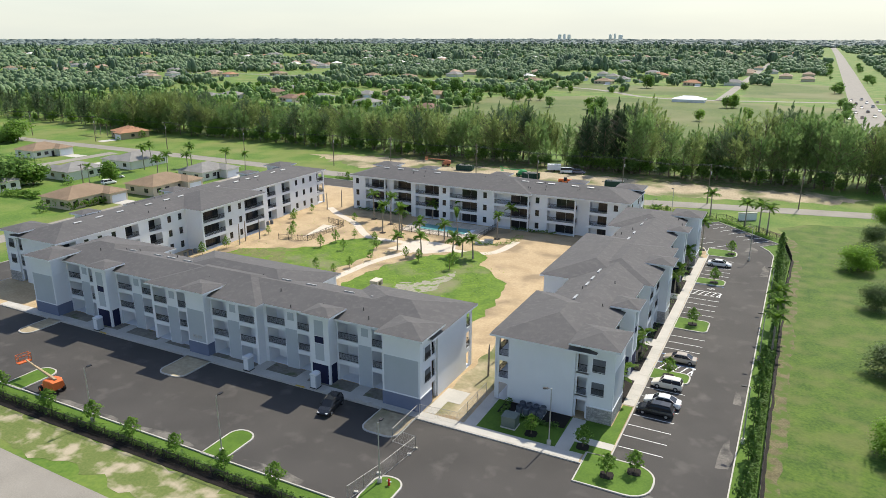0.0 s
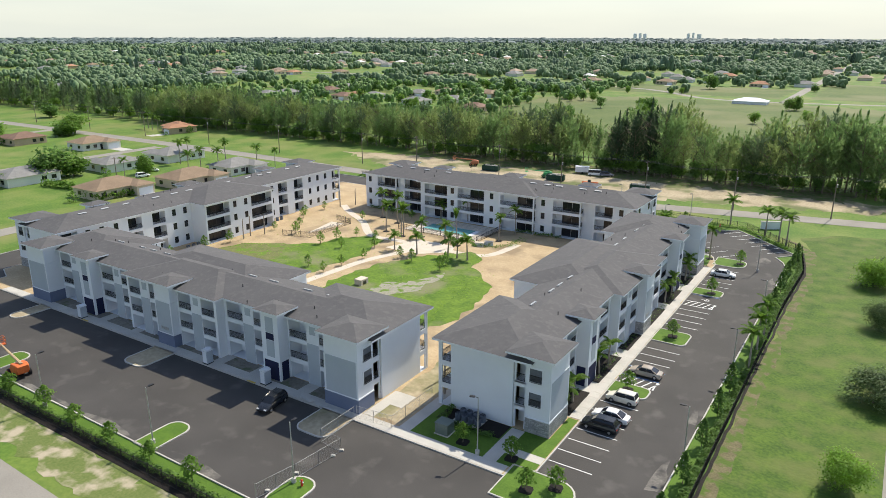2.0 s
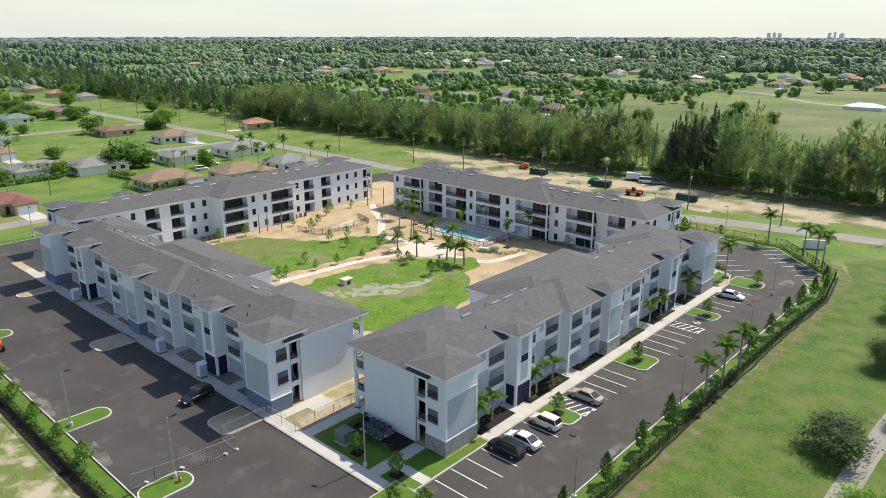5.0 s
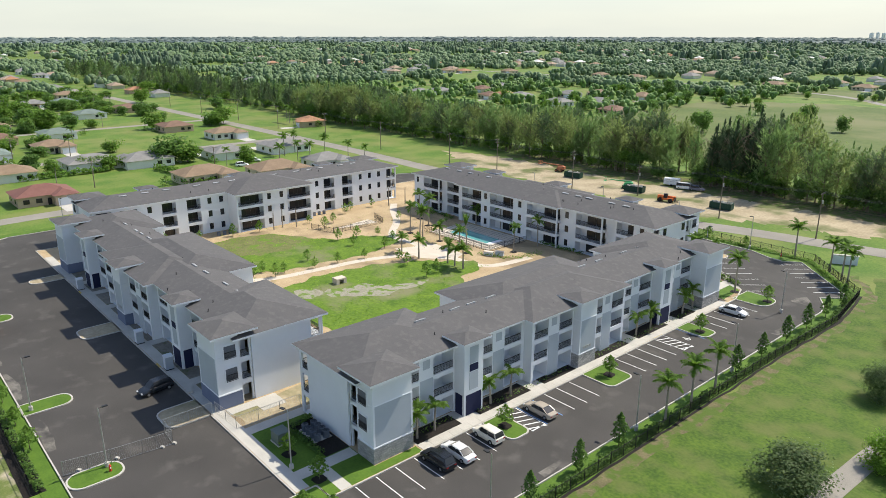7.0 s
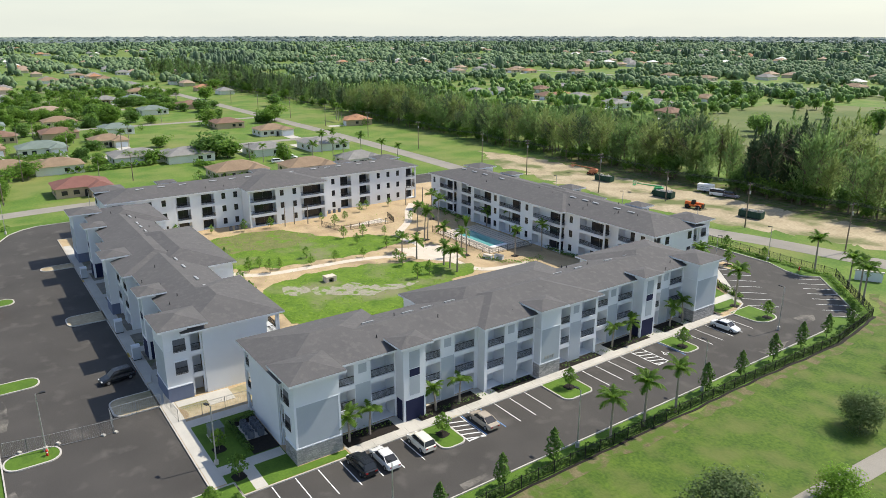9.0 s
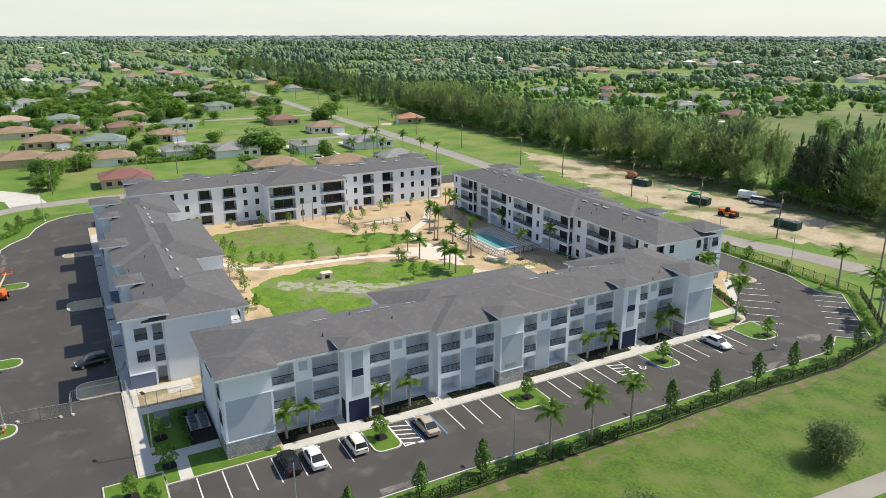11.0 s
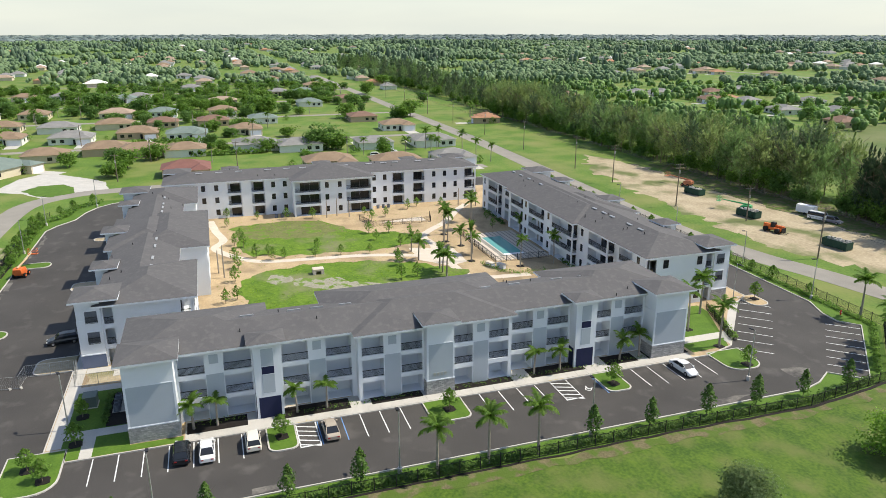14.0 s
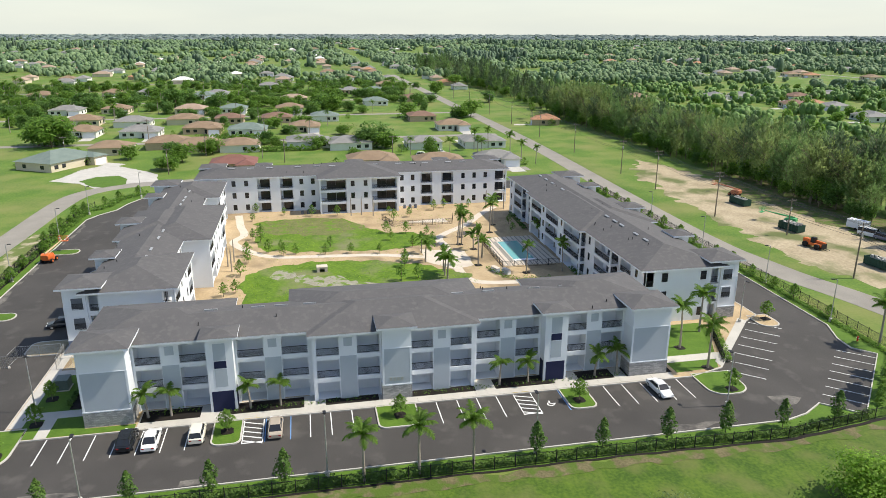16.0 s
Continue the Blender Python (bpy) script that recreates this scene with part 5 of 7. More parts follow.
UP = [(-430, 213), (-380, 213), (-330, 213), (-285, 213), (-240, 213), (-197, 213), (-153.8, 213.1), (-129, 213.1), (-95.5, 212.8), (-46.5, 213.2), (-21.5, 212.6), (2.4, 216.6), (34, 223)]
for i, (x, y) in enumerate(UP):
    utility_pole(x, y, 11.5 if i not in (7, 8) else 12.2, i in (7, 8))
for k, (off, z) in enumerate(((-1.1, 11.3), (-0.5, 11.3), (0.5, 11.3), (1.1, 11.3), (0.15, 8.6), (0.15, 8.1))):
    bm = bmesh.new()
    for (ax, ay), (bx, by) in zip(UP, UP[1:]):
        prev = None
        for j in range(9):
            t = j / 8
            q = Vector((ax + (bx - ax) * t, ay + (by - ay) * t + off, z - 0.7 * math.sin(math.pi * t)))
            if prev:
                tube(bm, prev, q, 0.03, 0.03, 4, False)
            prev = q
    tagged(part("overhead_cable", bm, M_DARK), "thin dark overhead cable between poles", "cable", "overhead cables")
for x, y in ((-76.4, 220.2), (-196, 100), (-196, 140), (-215, 70), (-215, 20), (-263, 40), (-262, 90), (-180, 62)):
    utility_pole(x, y, 9.0)

# ---- fences ----
bm = bmesh.new()
for z in (0.15, 1.45):
    box(bm, 0, -0.02, z, 2.44, 0.02, z + 0.04)
for i in range(20):
    box(bm, 0.06 + i * 0.122, -0.009, 0.05, 0.078 + i * 0.122, 0.009, 1.55)
PICKETS = mesh_of("pickets", bm, M_DARK, fix=False)
bm = bmesh.new()
box(bm, -0.04, -0.04, -0.1, 0.04, 0.04, 1.7)
POST = mesh_of("post", bm, M_DARK, fix=False)


def picket_fence(pts, label):
    f = thing("fence", pose(0, 0, 0), label, "fence", kind="structure")
    for (ax, ay), (bx, by) in zip(pts, pts[1:]):
        ln = math.hypot(bx - ax, by - ay)
        n = max(1, round(ln / 2.44))
        a = math.degrees(math.atan2(by - ay, bx - ax))
        for i in range(n):
            x, y = ax + (bx - ax) * i / n, ay + (by - ay) * i / n
            q = part("fence_panel", PICKETS, None, f)
            q.matrix_world = pose(x, y, -0.02, 0, 0, a) @ Matrix.Diagonal((ln / n / 2.44, 1, 1, 1))
            q = part("post", POST, None, f)
            q.matrix_world = pose(x, y, -0.02, 0, 0, a)
    return f


picket_fence([(1.3, 48.2), (1.2, 90), (1.3, 141), (2.0, 163), (-0.2, 179)], "black metal picket fence behind a hedge")
picket_fence([(-0.2, 179), (-14.5, 194.6), (-53, 195.4), (-140, 195.6)], "black metal picket fence along the north side")
picket_fence([(-136, 50), (-133, 48.2), (-110, 48.2), (-36, 48.2)], "black metal picket fence along the south side")
picket_fence([(-88.0, 146.2), (-65.4, 146.2), (-65.4, 158.6)], "dark metal pool fence")
picket_fence([(-108, 126), (-101, 128), (-101, 143), (-107, 144.5)], "low dark metal fence round a patio")
picket_fence([(-30, 171.5), (-17.5, 166.6)], "dark metal fence with climbing shrubs")


def mesh_fence(pts):
    f = thing("chain_link_fence", pose(0, 0, 0), "temporary galvanised chain-link building fence", "fence")
    for (ax, ay), (bx, by) in zip(pts, pts[1:]):
        ln = math.hypot(bx - ax, by - ay)
        n = max(1, round(ln / 3.0))
        for i in range(n):
            x0, y0 = ax + (bx - ax) * i / n, ay + (by - ay) * i / n
            x1, y1 = ax + (bx - ax) * (i + 1) / n, ay + (by - ay) * (i + 1) / n
            bm = bmesh.new()
            for z in (0.12, 1.85):
                tube(bm, (x0, y0, z), (x1, y1, z), 0.025, 0.025, 5)
            tube(bm, (x0, y0, 0), (x0, y0, 1.9), 0.03, 0.03, 5)
            tube(bm, (x1, y1, 0), (x1, y1, 1.9), 0.03, 0.03, 5)
            part("frame", bm, M_METAL, f)
            bm = bmesh.new()
            k = 14
            for j in range(k):
                t0, t1 = j / k, (j + 1.4) / k
                for s, e in ((0.12, 1.85), (1.85, 0.12)):
                    a = Vector((x0 + (x1 - x0) * t0, y0 + (y1 - y0) * t0, s))
                    b = Vector((x0 + (x1 - x0) * min(t1, 1), y0 + (y1 - y0) * min(t1, 1), e))
                    tube(bm, a, b, 0.006, 0.006, 3, False)
            part("wire_mesh", bm, M_METAL, f)


mesh_fence([(-37.6, 51.8), (-36.6, 56.6), (-35.8, 63.4), (-39.1, 63.6), (-39.1, 69.8)])
mesh_fence([(-39.0, 70.2), (-33.8, 70.6), (-33.6, 79.5)])
for x, y in ((-37.2, 57.4), (-36.0, 62.2), (-35.9, 63.6), (-37.6, 53.4)):
    bm = bmesh.new()
    for k in range(2):
        box(bm, -0.26 + 0.04 * k, -0.16, 0.1 * k, 0.26 - 0.03 * k, 0.15, 0.1 * k + 0.1)
    ob = part("sandbag_stack", bm, M_CONC)
    ob.matrix_world = pose(x, y, 0.0, 0, 0, 30)
    tagged(ob, "white sandbags holding down the fence", "sandbag")

# ---- site clutter ----
def toilet(x, y, turn):
    t = thing("portable_toilet", pose(x, y, 0.13, 0, 0, turn), "pale grey portable toilet cabin on the pavement", "portable toilet", "portable toilets")
    bm = bmesh.new()
    box(bm, -0.58, -0.58, 0, 0.58, 0.58, 0.16)
    part("base", bm, M_DARK, t)
    bm = bmesh.new()
    box(bm, -0.54, -0.54, 0.16, 0.54, 0.54, 2.05)
    part("cabin", bm, M_GREY, t)
    bm = bmesh.new()
    box(bm, -0.38, -0.58, 0.22, 0.38, -0.53, 2.0)
    part("door", bm, M_WHITE, t, "pale door")
    bm = bmesh.new()
    for i in range(8):
        a, b = math.pi * i / 8, math.pi * (i + 1) / 8
        prism(bm, [(-0.58 * math.cos(a), -0.58), (-0.58 * math.cos(b), -0.58), (-0.58 * math.cos(b), 0.58), (-0.58 * math.cos(a), 0.58)], 2.05, 2.08 + 0.28 * math.sin((a + b) / 2))
    part("roof", bm, M_WHITE, t, "white domed roof")


toilet(-99.9, 70.2, 0)
toilet(-67.6, 70.3, 0)
toilet(-55.6, 70.4, 0)

M_DGREEN = mat("dumpster_green", (0.015, 0.05, 0.035), (0.025, 0.07, 0.05), rough=0.6)
M_ORANGE = mat("machine_orange", (0.62, 0.13, 0.03), (0.7, 0.18, 0.05), rough=0.45)
M_MGREEN = mat("machine_green", (0.05, 0.3, 0.1), (0.07, 0.36, 0.13), rough=0.45)
M_RUST = mat("machine_rust", (0.4, 0.14, 0.07), (0.48, 0.19, 0.1), rough=0.6)


def dumpster(x, y, turn):
    d = thing("dumpster", pose(x, y, -0.04, 0, 0, turn), "dark green steel roll-off dumpster heaped with rubble", "dumpster", "dumpsters in the yard")
    bm = bmesh.new()
    for a in ((-3, -1.2, -2.9, 1.2), (2.9, -1.2, 3, 1.2), (-2.9, -1.2, 2.9, -1.1), (-2.9, 1.1, 2.9, 1.2)):
        box(bm, a[0], a[1], 0.2, a[2], a[3], 1.9)
    box(bm, -2.9, -1.1, 0.2, 2.9, 1.1, 0.3)
    part("body", bm, M_DGREEN, d)
    for i in range(9):
        xx = -2.8 + i * 0.7
        for s in (-1.28, 1.2):
            bm = bmesh.new()
            box(bm, xx - 0.06, s, 0.2, xx + 0.06, s + 0.08, 1.8)
            part("rib", bm, M_DGREEN, d)
    r = random.Random(int(x))
    bm = bmesh.new()
    for i in range(40):
        u, v, w = r.uniform(-2.6, 2.4), r.uniform(-0.9, 0.7), r.uniform(0.2, 0.6)
        box(bm, u, v, 1.2, u + w, v + w * 0.6, 1.75 + r.uniform(0, 0.5))
    part("rubble", bm, M_CONC, d, "pale broken rubble")
    bm = bmesh.new()
    for sx in (-2.4, 2.4):
        for sy in (-0.9, 0.9):
            tube(bm, (sx, sy - 0.1, 0.1), (sx, sy + 0.1, 0.1), 0.12, 0.12, 8)
    part("roller", bm, M_DARK, d)


dumpster(-106.5, 227.3, 8)
dumpster(-80, 224.0, 10)
dumpster(-51.3, 223.5, 8)


def boom_lift(m, col, label, reach, rise):
    b = thing("boom_lift", m, label, "boom lift")
    bm = bmesh.new()
    box(bm, -1.2, -0.95, 0.5, 1.2, 0.95, 0.95)
    part("chassis", bm, col, b)
    for sx in (-0.95, 0.95):
        for sy in (-1, 1):
            bm = bmesh.new()
            tube(bm, (sx, sy * 0.85, 0.48), (sx, sy * 1.2, 0.48), 0.48, 0.48, 14)
            w = part("wheel", bm, M_TYRE, b, "black tyre")
            bm = bmesh.new()
            tube(bm, (sx, sy * 1.1, 0.48), (sx, sy * 1.22, 0.48), 0.25, 0.25, 10)
            part("rim", bm, col, w)
    bm = bmesh.new()
    loft(bm, [(-1.9, 0.8, 0.7, 1.0, 1.9), (-1.2, 1.0, 0.9, 0.95, 2.1), (0.3, 1.0, 0.9, 0.95, 1.9), (0.9, 0.8, 0.7, 1.0, 1.6)])
    part("turntable", bm, col, b)
    bm = bmesh.new()
    tube(bm, (-1.4, 0, 2.1), (reach * 0.6, 0, 2.1 + rise * 0.6), 0.22, 0.18, 6)
    tube(bm, (reach * 0.55, 0, 2.1 + rise * 0.55), (reach, 0, 2.1 + rise), 0.14, 0.12, 6)
    part("boom", bm, M_WOOD if col is M_ORANGE else col, b)
    bm = bmesh.new()
    x, z = reach + 0.3, 2.0 + rise - 0.4
    for zz in (0.0, 0.55, 1.1):
        for a in ((x, -0.9, x + 0.06, 0.9), (x + 0.84, -0.9, x + 0.9, 0.9), (x, -0.9, x + 0.9, -0.84), (x, 0.84, x + 0.9, 0.9)):
            box(bm, a[0], a[1], z + zz, a[2], a[3], z + zz + 0.06)
    for a in ((x, -0.9), (x + 0.84, -0.9), (x, 0.84), (x + 0.84, 0.84)):
        box(bm, a[0], a[1], z, a[0] + 0.06, a[1] + 0.06, z + 1.15)
    box(bm, x, -0.9, z - 0.05, x + 0.9, 0.9, z)
    part("basket", bm, col, b)


boom_lift(pose(-87.6, 53.2, 0, 0, 0, 172), M_ORANGE, "orange boom lift parked at the car park edge", 6.5, 0.8)
boom_lift(pose(-116.5, 232, -0.04, 0, 0, 200), M_RUST, "rust-red boom lift parked in the yard", 6.5, 0.6)
boom_lift(pose(-84.6, 226.5, -0.04, 0, 0, 215), M_MGREEN, "green boom lift parked in the yard", 6.0, 0.6)


def telehandler(x, y, turn):
    t = thing("telehandler", pose(x, y, -0.04, 0, 0, turn), "orange telehandler parked in the yard", "telehandler")
    bm = bmesh.new()
    box(bm, -2.4, -0.7, 0.6, 2.2, 0.7, 1.2)
    part("chassis", bm, M_ORANGE, t)
    bm = bmesh.new()
    loft(bm, [(-0.6, 0.55, 0.45, 1.2, 2.4), (0.3, 0.55, 0.45, 1.2, 2.4)])
    part("cab", bm, M_DARK, t, "dark glazed cab")
    bm = bmesh.new()
    box(bm, -2.3, 0.1, 1.2, 0.2 + 2.4, 0.6, 1.75)
    part("boom", bm, M_ORANGE, t)
    bm = bmesh.new()
    box(bm, -2.4, -0.7, 1.2, -0.9, 0.05, 1.9)
    part("engine_cover", bm, M_ORANGE, t)
    bm = bmesh.new()
    box(bm, 2.6, -0.8, 0.3, 2.7, 0.8, 1.5)
    for s in (-0.5, 0.4):
        box(bm, 2.7, s, 0.3, 3.9, s + 0.12, 0.38)
    part("fork", bm, M_DARK, t)
    for sx in (-1.6, 1.5):
        for sy in (-1, 1):
            bm = bmesh.new()
            tube(bm, (sx, sy * 0.7, 0.62), (sx, sy * 1.15, 0.62), 0.62, 0.62, 14)
            part("wheel", bm, M_TYRE, t, "black tyre")


telehandler(-66.3, 219.6, 12)
tr = thing("trailer", pose(-77.2, 240.4, -0.04, 0, 0, 20), "white box trailer parked in the yard", "trailer")
bm = bmesh.new()
box(bm, -2.4, -1.05, 0.55, 2.4, 1.05, 2.5)
part("box", bm, M_WHITE, tr)
bm = bmesh.new()
tube(bm, (2.4, 0, 0.6), (3.6, 0, 0.6), 0.06, 0.06, 6)
part("drawbar", bm, M_DARK, tr)
for sy in (-1, 1):
    bm = bmesh.new()
    tube(bm, (0, sy * 0.85, 0.34), (0, sy * 1.08, 0.34), 0.34, 0.34, 12)
    part("wheel", bm, M_TYRE, tr, "black tyre")

# plant by the south end wall: air conditioners on a pad, a transformer box
slab("equipment_pad", [(-28.4, 76.2), (-24.6, 76.2), (-24.6, 78.7), (-28.4, 78.7)], 0.1, 0.2, M_CONC, "concrete pad for air conditioners", "pad")
M_AC = mat("ac_grey", (0.1, 0.12, 0.15), (0.16, 0.18, 0.22), metal=0.2, rough=0.5)


def aircon(x, y, z):
    a = thing("air_conditioner", pose(x, y, z), "dark grey drum-shaped air conditioner unit", "air conditioner", "air conditioners on the pad")
    bm = bmesh.new()
    tube(bm, (0, 0, 0), (0, 0, 0.85), 0.42, 0.42, 14)
    part("casing", bm, M_AC, a)
    bm = bmesh.new()
    for r in (0.12, 0.22, 0.32):
        for i in range(14):
            p, q = 2 * math.pi * i / 14, 2 * math.pi * (i + 1) / 14
            tube(bm, (r * math.cos(p), r * math.sin(p), 0.9), (r * math.cos(q), r * math.sin(q), 0.9), 0.012, 0.012, 3, False)
    tube(bm, (-0.4, 0, 0.88), (0.4, 0, 0.88), 0.014, 0.014, 3)
    tube(bm, (0, -0.4, 0.88), (0, 0.4, 0.88), 0.014, 0.014, 3)
    part("fan_grille", bm, M_DARK, a)
    bm = bmesh.new()
    tube(bm, (0, 0, 0.85), (0, 0, 0.93), 0.44, 0.4, 14, False)
    part("rim", bm, M_AC, a)


for i in range(4):
    for j in range(2):
        aircon(-27.8 + i * 0.95, 76.8 + j * 1.25, 0.2)
for x, y in ((-117.6, 106), (-117.6, 107.5), (-117.8, 109), (-119, 133.5), (-119, 135), (-119, 136.5)):
    aircon(x, y, 0.1)
tb = thing("transformer_box", pose(-27.7, 73.4, 0.12), "green-grey steel transformer box on the lawn", "transformer")
M_TBOX = mat("box_green", (0.1, 0.13, 0.12), (0.14, 0.17, 0.15), rough=0.5)
bm = bmesh.new()
box(bm, -1.0, -0.9, 0, 1.0, 0.9, 0.12)
part("plinth", bm, M_CONC, tb)
bm = bmesh.new()
box(bm, -0.9, -0.8, 0.12, 0.9, 0.8, 1.5)
part("cabinet", bm, M_TBOX, tb)
bm = bmesh.new()
prism(bm, [(-0.95, -0.85), (0.95, -0.85), (0.95, 0.85), (-0.95, 0.85)], 1.5, 1.58)
part("lid", bm, M_TBOX, tb)
# drain box in the basin, barbecue counters by the pool, site sign
db = thing("drain_box", pose(-70.2, 109.6, 0.1, 0, 0, 90), "pale concrete drain box with a dark arched mouth", "drain box")
bm = bmesh.new()
prism(bm, [(-1.1, -0.8), (-0.5, -0.8), (-0.5, 0.65), (0.5, 0.65), (0.5, -0.8), (1.1, -0.8), (1.1, 0.9), (-1.1, 0.9)], 0, 0.85)
part("body", bm, M_PAVER, db)
bm = bmesh.new()
prism(bm, [(-1.1, -0.8), (1.1, -0.8), (1.1, 0.9), (-1.1, 0.9)], 0.854, 1.15)
part("lid", bm, M_PAVER, db, "thick pale concrete lid")
for x, y in ((-63.6, 144.2), (-62.0, 146.0)):
    k = thing("barbecue_counter", pose(x, y, 0.1, 0, 0, 20), "pale outdoor barbecue counter", "counter")
    bm = bmesh.new()
    box(bm, -1.0, -0.4, 0, 1.0, 0.4, 0.85)
    part("base", bm, M_WHITE, k)
    bm = bmesh.new()
    box(bm, -1.1, -0.5, 0.85, 1.1, 0.5, 0.93)
    part("worktop", bm, M_PAVER, k)
sg = thing("site_sign", pose(-9.5, 197.4, -0.05, 0, 0, 30), "white freestanding sign wall by the road", "sign")
bm = bmesh.new()
box(bm, -2.4, -0.25, 0, 2.4, 0.25, 1.9)
part("panel", bm, M_WHITE, sg)
bm = bmesh.new()
box(bm, -2.6, -0.35, 1.9, 2.6, 0.35, 2.05)
part("cap", bm, M_CONC, sg)
# red fire hydrants
M_RED = mat("hydrant_red", (0.5, 0.03, 0.02), (0.6, 0.05, 0.03), rough=0.5)
for x, y in ((-35.0, 56.0), (-20.5, 191.8)):
    hy = thing("fire_hydrant", pose(x, y, 0.1), "red and white fire hydrant on turf", "fire hydrant")
    bm = bmesh.new()
    tube(bm, (0, 0, 0), (0, 0, 0.7), 0.14, 0.13, 10)
    tube(bm, (0, 0, 0.7), (0, 0, 0.85), 0.16, 0.05, 10)
    part("barrel", bm, M_RED, hy)
    bm = bmesh.new()
    tube(bm, (-0.26, 0, 0.5), (0.26, 0, 0.5), 0.07, 0.07, 8)
    part("outlet", bm, M_WHITE, hy)
# lumber stack on the pavement
ls = thing("board_stack", pose(-47.6, 70.2, 0.13, 0, 0, -15), "stack of pale boards lying on the pavement", "boards")
for k in range(4):
    bm = bmesh.new()
    box(bm, -1.2, -0.5 + 0.04 * k, 0.06 * k, 1.2, 0.5 - 0.05 * k, 0.06 * k + 0.05)
    part("board", bm, M_CONC, ls)

# ---- trees ----
def mesh_np(name, verts, faces, m):
    me = bpy.data.meshes.new(name)
    me.from_pydata(verts.tolist() if hasattr(verts, "tolist") else verts, [], faces)
    me.materials.append(m)
    return me


def cards(rng, pos, size, up=0.0, long=1.0, outward=None, along=None):
    """One small leaf clump (a bent quad) at each place."""
    n = len(pos)
    d = rng.normal(size=(n, 3))
    if outward is not None:
        d = d * 0.6 + outward + np.array([0, 0, 0.7])
    d /= np.linalg.norm(d, axis=1, keepdims=True) + 1e-9
    a = np.cross(d, rng.normal(size=(n, 3)))
    a[:, 2] += up
    if along is not None:
        a = along + rng.normal(size=(n, 3)) * 0.22
    a /= np.linalg.norm(a, axis=1, keepdims=True) + 1e-9
    b = np.cross(d, a)
    s = size * rng.uniform(0.6, 1.3, (n, 1))
    v = np.stack([pos - a * s * long - b * s * 0.3, pos - a * s * 0.2 + b * s * 0.7, pos + a * s * long + b * s * 0.15, pos - b * s * 0.7 + a * s * 0.1], 1).reshape(-1, 3)
    f = [(4 * i, 4 * i + 1, 4 * i + 2, 4 * i + 3) for i in range(n)]
    return v, f


def trunk_mesh(name, h, r, limbs, m, seed):
    rnd = random.Random(seed)
    bm = bmesh.new()
    p = Vector((0, 0, -0.1))
    k = 5
    for i in range(k):
        q = Vector((rnd.uniform(-1, 1) * r * 0.8, rnd.uniform(-1, 1) * r * 0.8, h * (i + 1) / k))
        tube(bm, p, q, r * (1 - i / k * 0.8), r * (1 - (i + 1) / k * 0.8), 7, False)
        p = q
    for i in range(limbs):
        z = h * rnd.uniform(0.35, 0.8)
        a = rnd.uniform(0, 6.28)
        l = h * rnd.uniform(0.2, 0.38)
        tube(bm, (0, 0, z), (math.cos(a) * l, math.sin(a) * l, z + l * rnd.uniform(0.5, 1.0)), r * 0.4, r * 0.1, 5, False)
    return mesh_of(name, bm, m)


def pine_meshes(seed, limbs=36, n=52, size=0.19, m=None, spire=False):
    """A feathery sheoak about 17 m high: rising limbs, each wrapped in a plume of fine drooping sprays, bent a little by the wind."""
    rng = np.random.default_rng(seed)
    P, O, A = [], [], []
    bend = rng.uniform(0.5, 1.6) if not spire else 0.2
    wide = rng.uniform(0.85, 1.2) if not spire else 0.5
    for i in range(limbs):
        s = ((i + rng.uniform(0, 1)) / limbs) ** 0.9
        z0 = 1.2 + 12.2 * s
        a, rise = i * 2.4 + rng.uniform(-0.5, 0.5), rng.uniform(0.75, 1.5)
        ln = (5.2 - 3.2 * s) * rng.uniform(0.6, 1.25) * wide
        t = rng.uniform(0, 1, n) ** 0.75
        fat = (0.16 + 0.4 * np.sin(np.pi * np.clip(t, 0.06, 0.97)))[:, None] * (1.15 - 0.5 * s)
        c = np.stack([np.cos(a) * t * ln + bend * ((z0 + t * ln * rise) / 16) ** 2, np.sin(a) * t * ln, z0 + t * ln * rise], 1)
        P.append(c + fat * rng.normal(size=(n, 3)) * (0.8, 0.8, 0.9))
        O.append(np.repeat([[np.cos(a) * 0.5, np.sin(a) * 0.5, 0.5]], n, 0) + rng.normal(size=(n, 3)) * 0.6)
        A.append(np.repeat([[np.cos(a) * 0.7, np.sin(a) * 0.7, rise]], n, 0) + rng.normal(size=(n, 3)) * 0.4)
    k = 90
    t = rng.uniform(0, 1, k)
    P.append(np.stack([bend * (0.75 + 0.3 * t) + rng.normal(size=k) * 0.45 * (1.08 - t), rng.normal(size=k) * 0.45 * (1.08 - t), 12.5 + t * 5.0], 1))
    O.append(rng.normal(size=(k, 3)))
    A.append(np.repeat([[0.2, 0, 1.0]], k, 0))
    v, f = cards(rng, np.concatenate(P), size, long=2.3, outward=np.concatenate(O), along=np.concatenate(A))
    return trunk_mesh("trunk", 15.0, 0.2, 10, M_BARK, seed), mesh_np("crown", v, f, m or M_PINE)


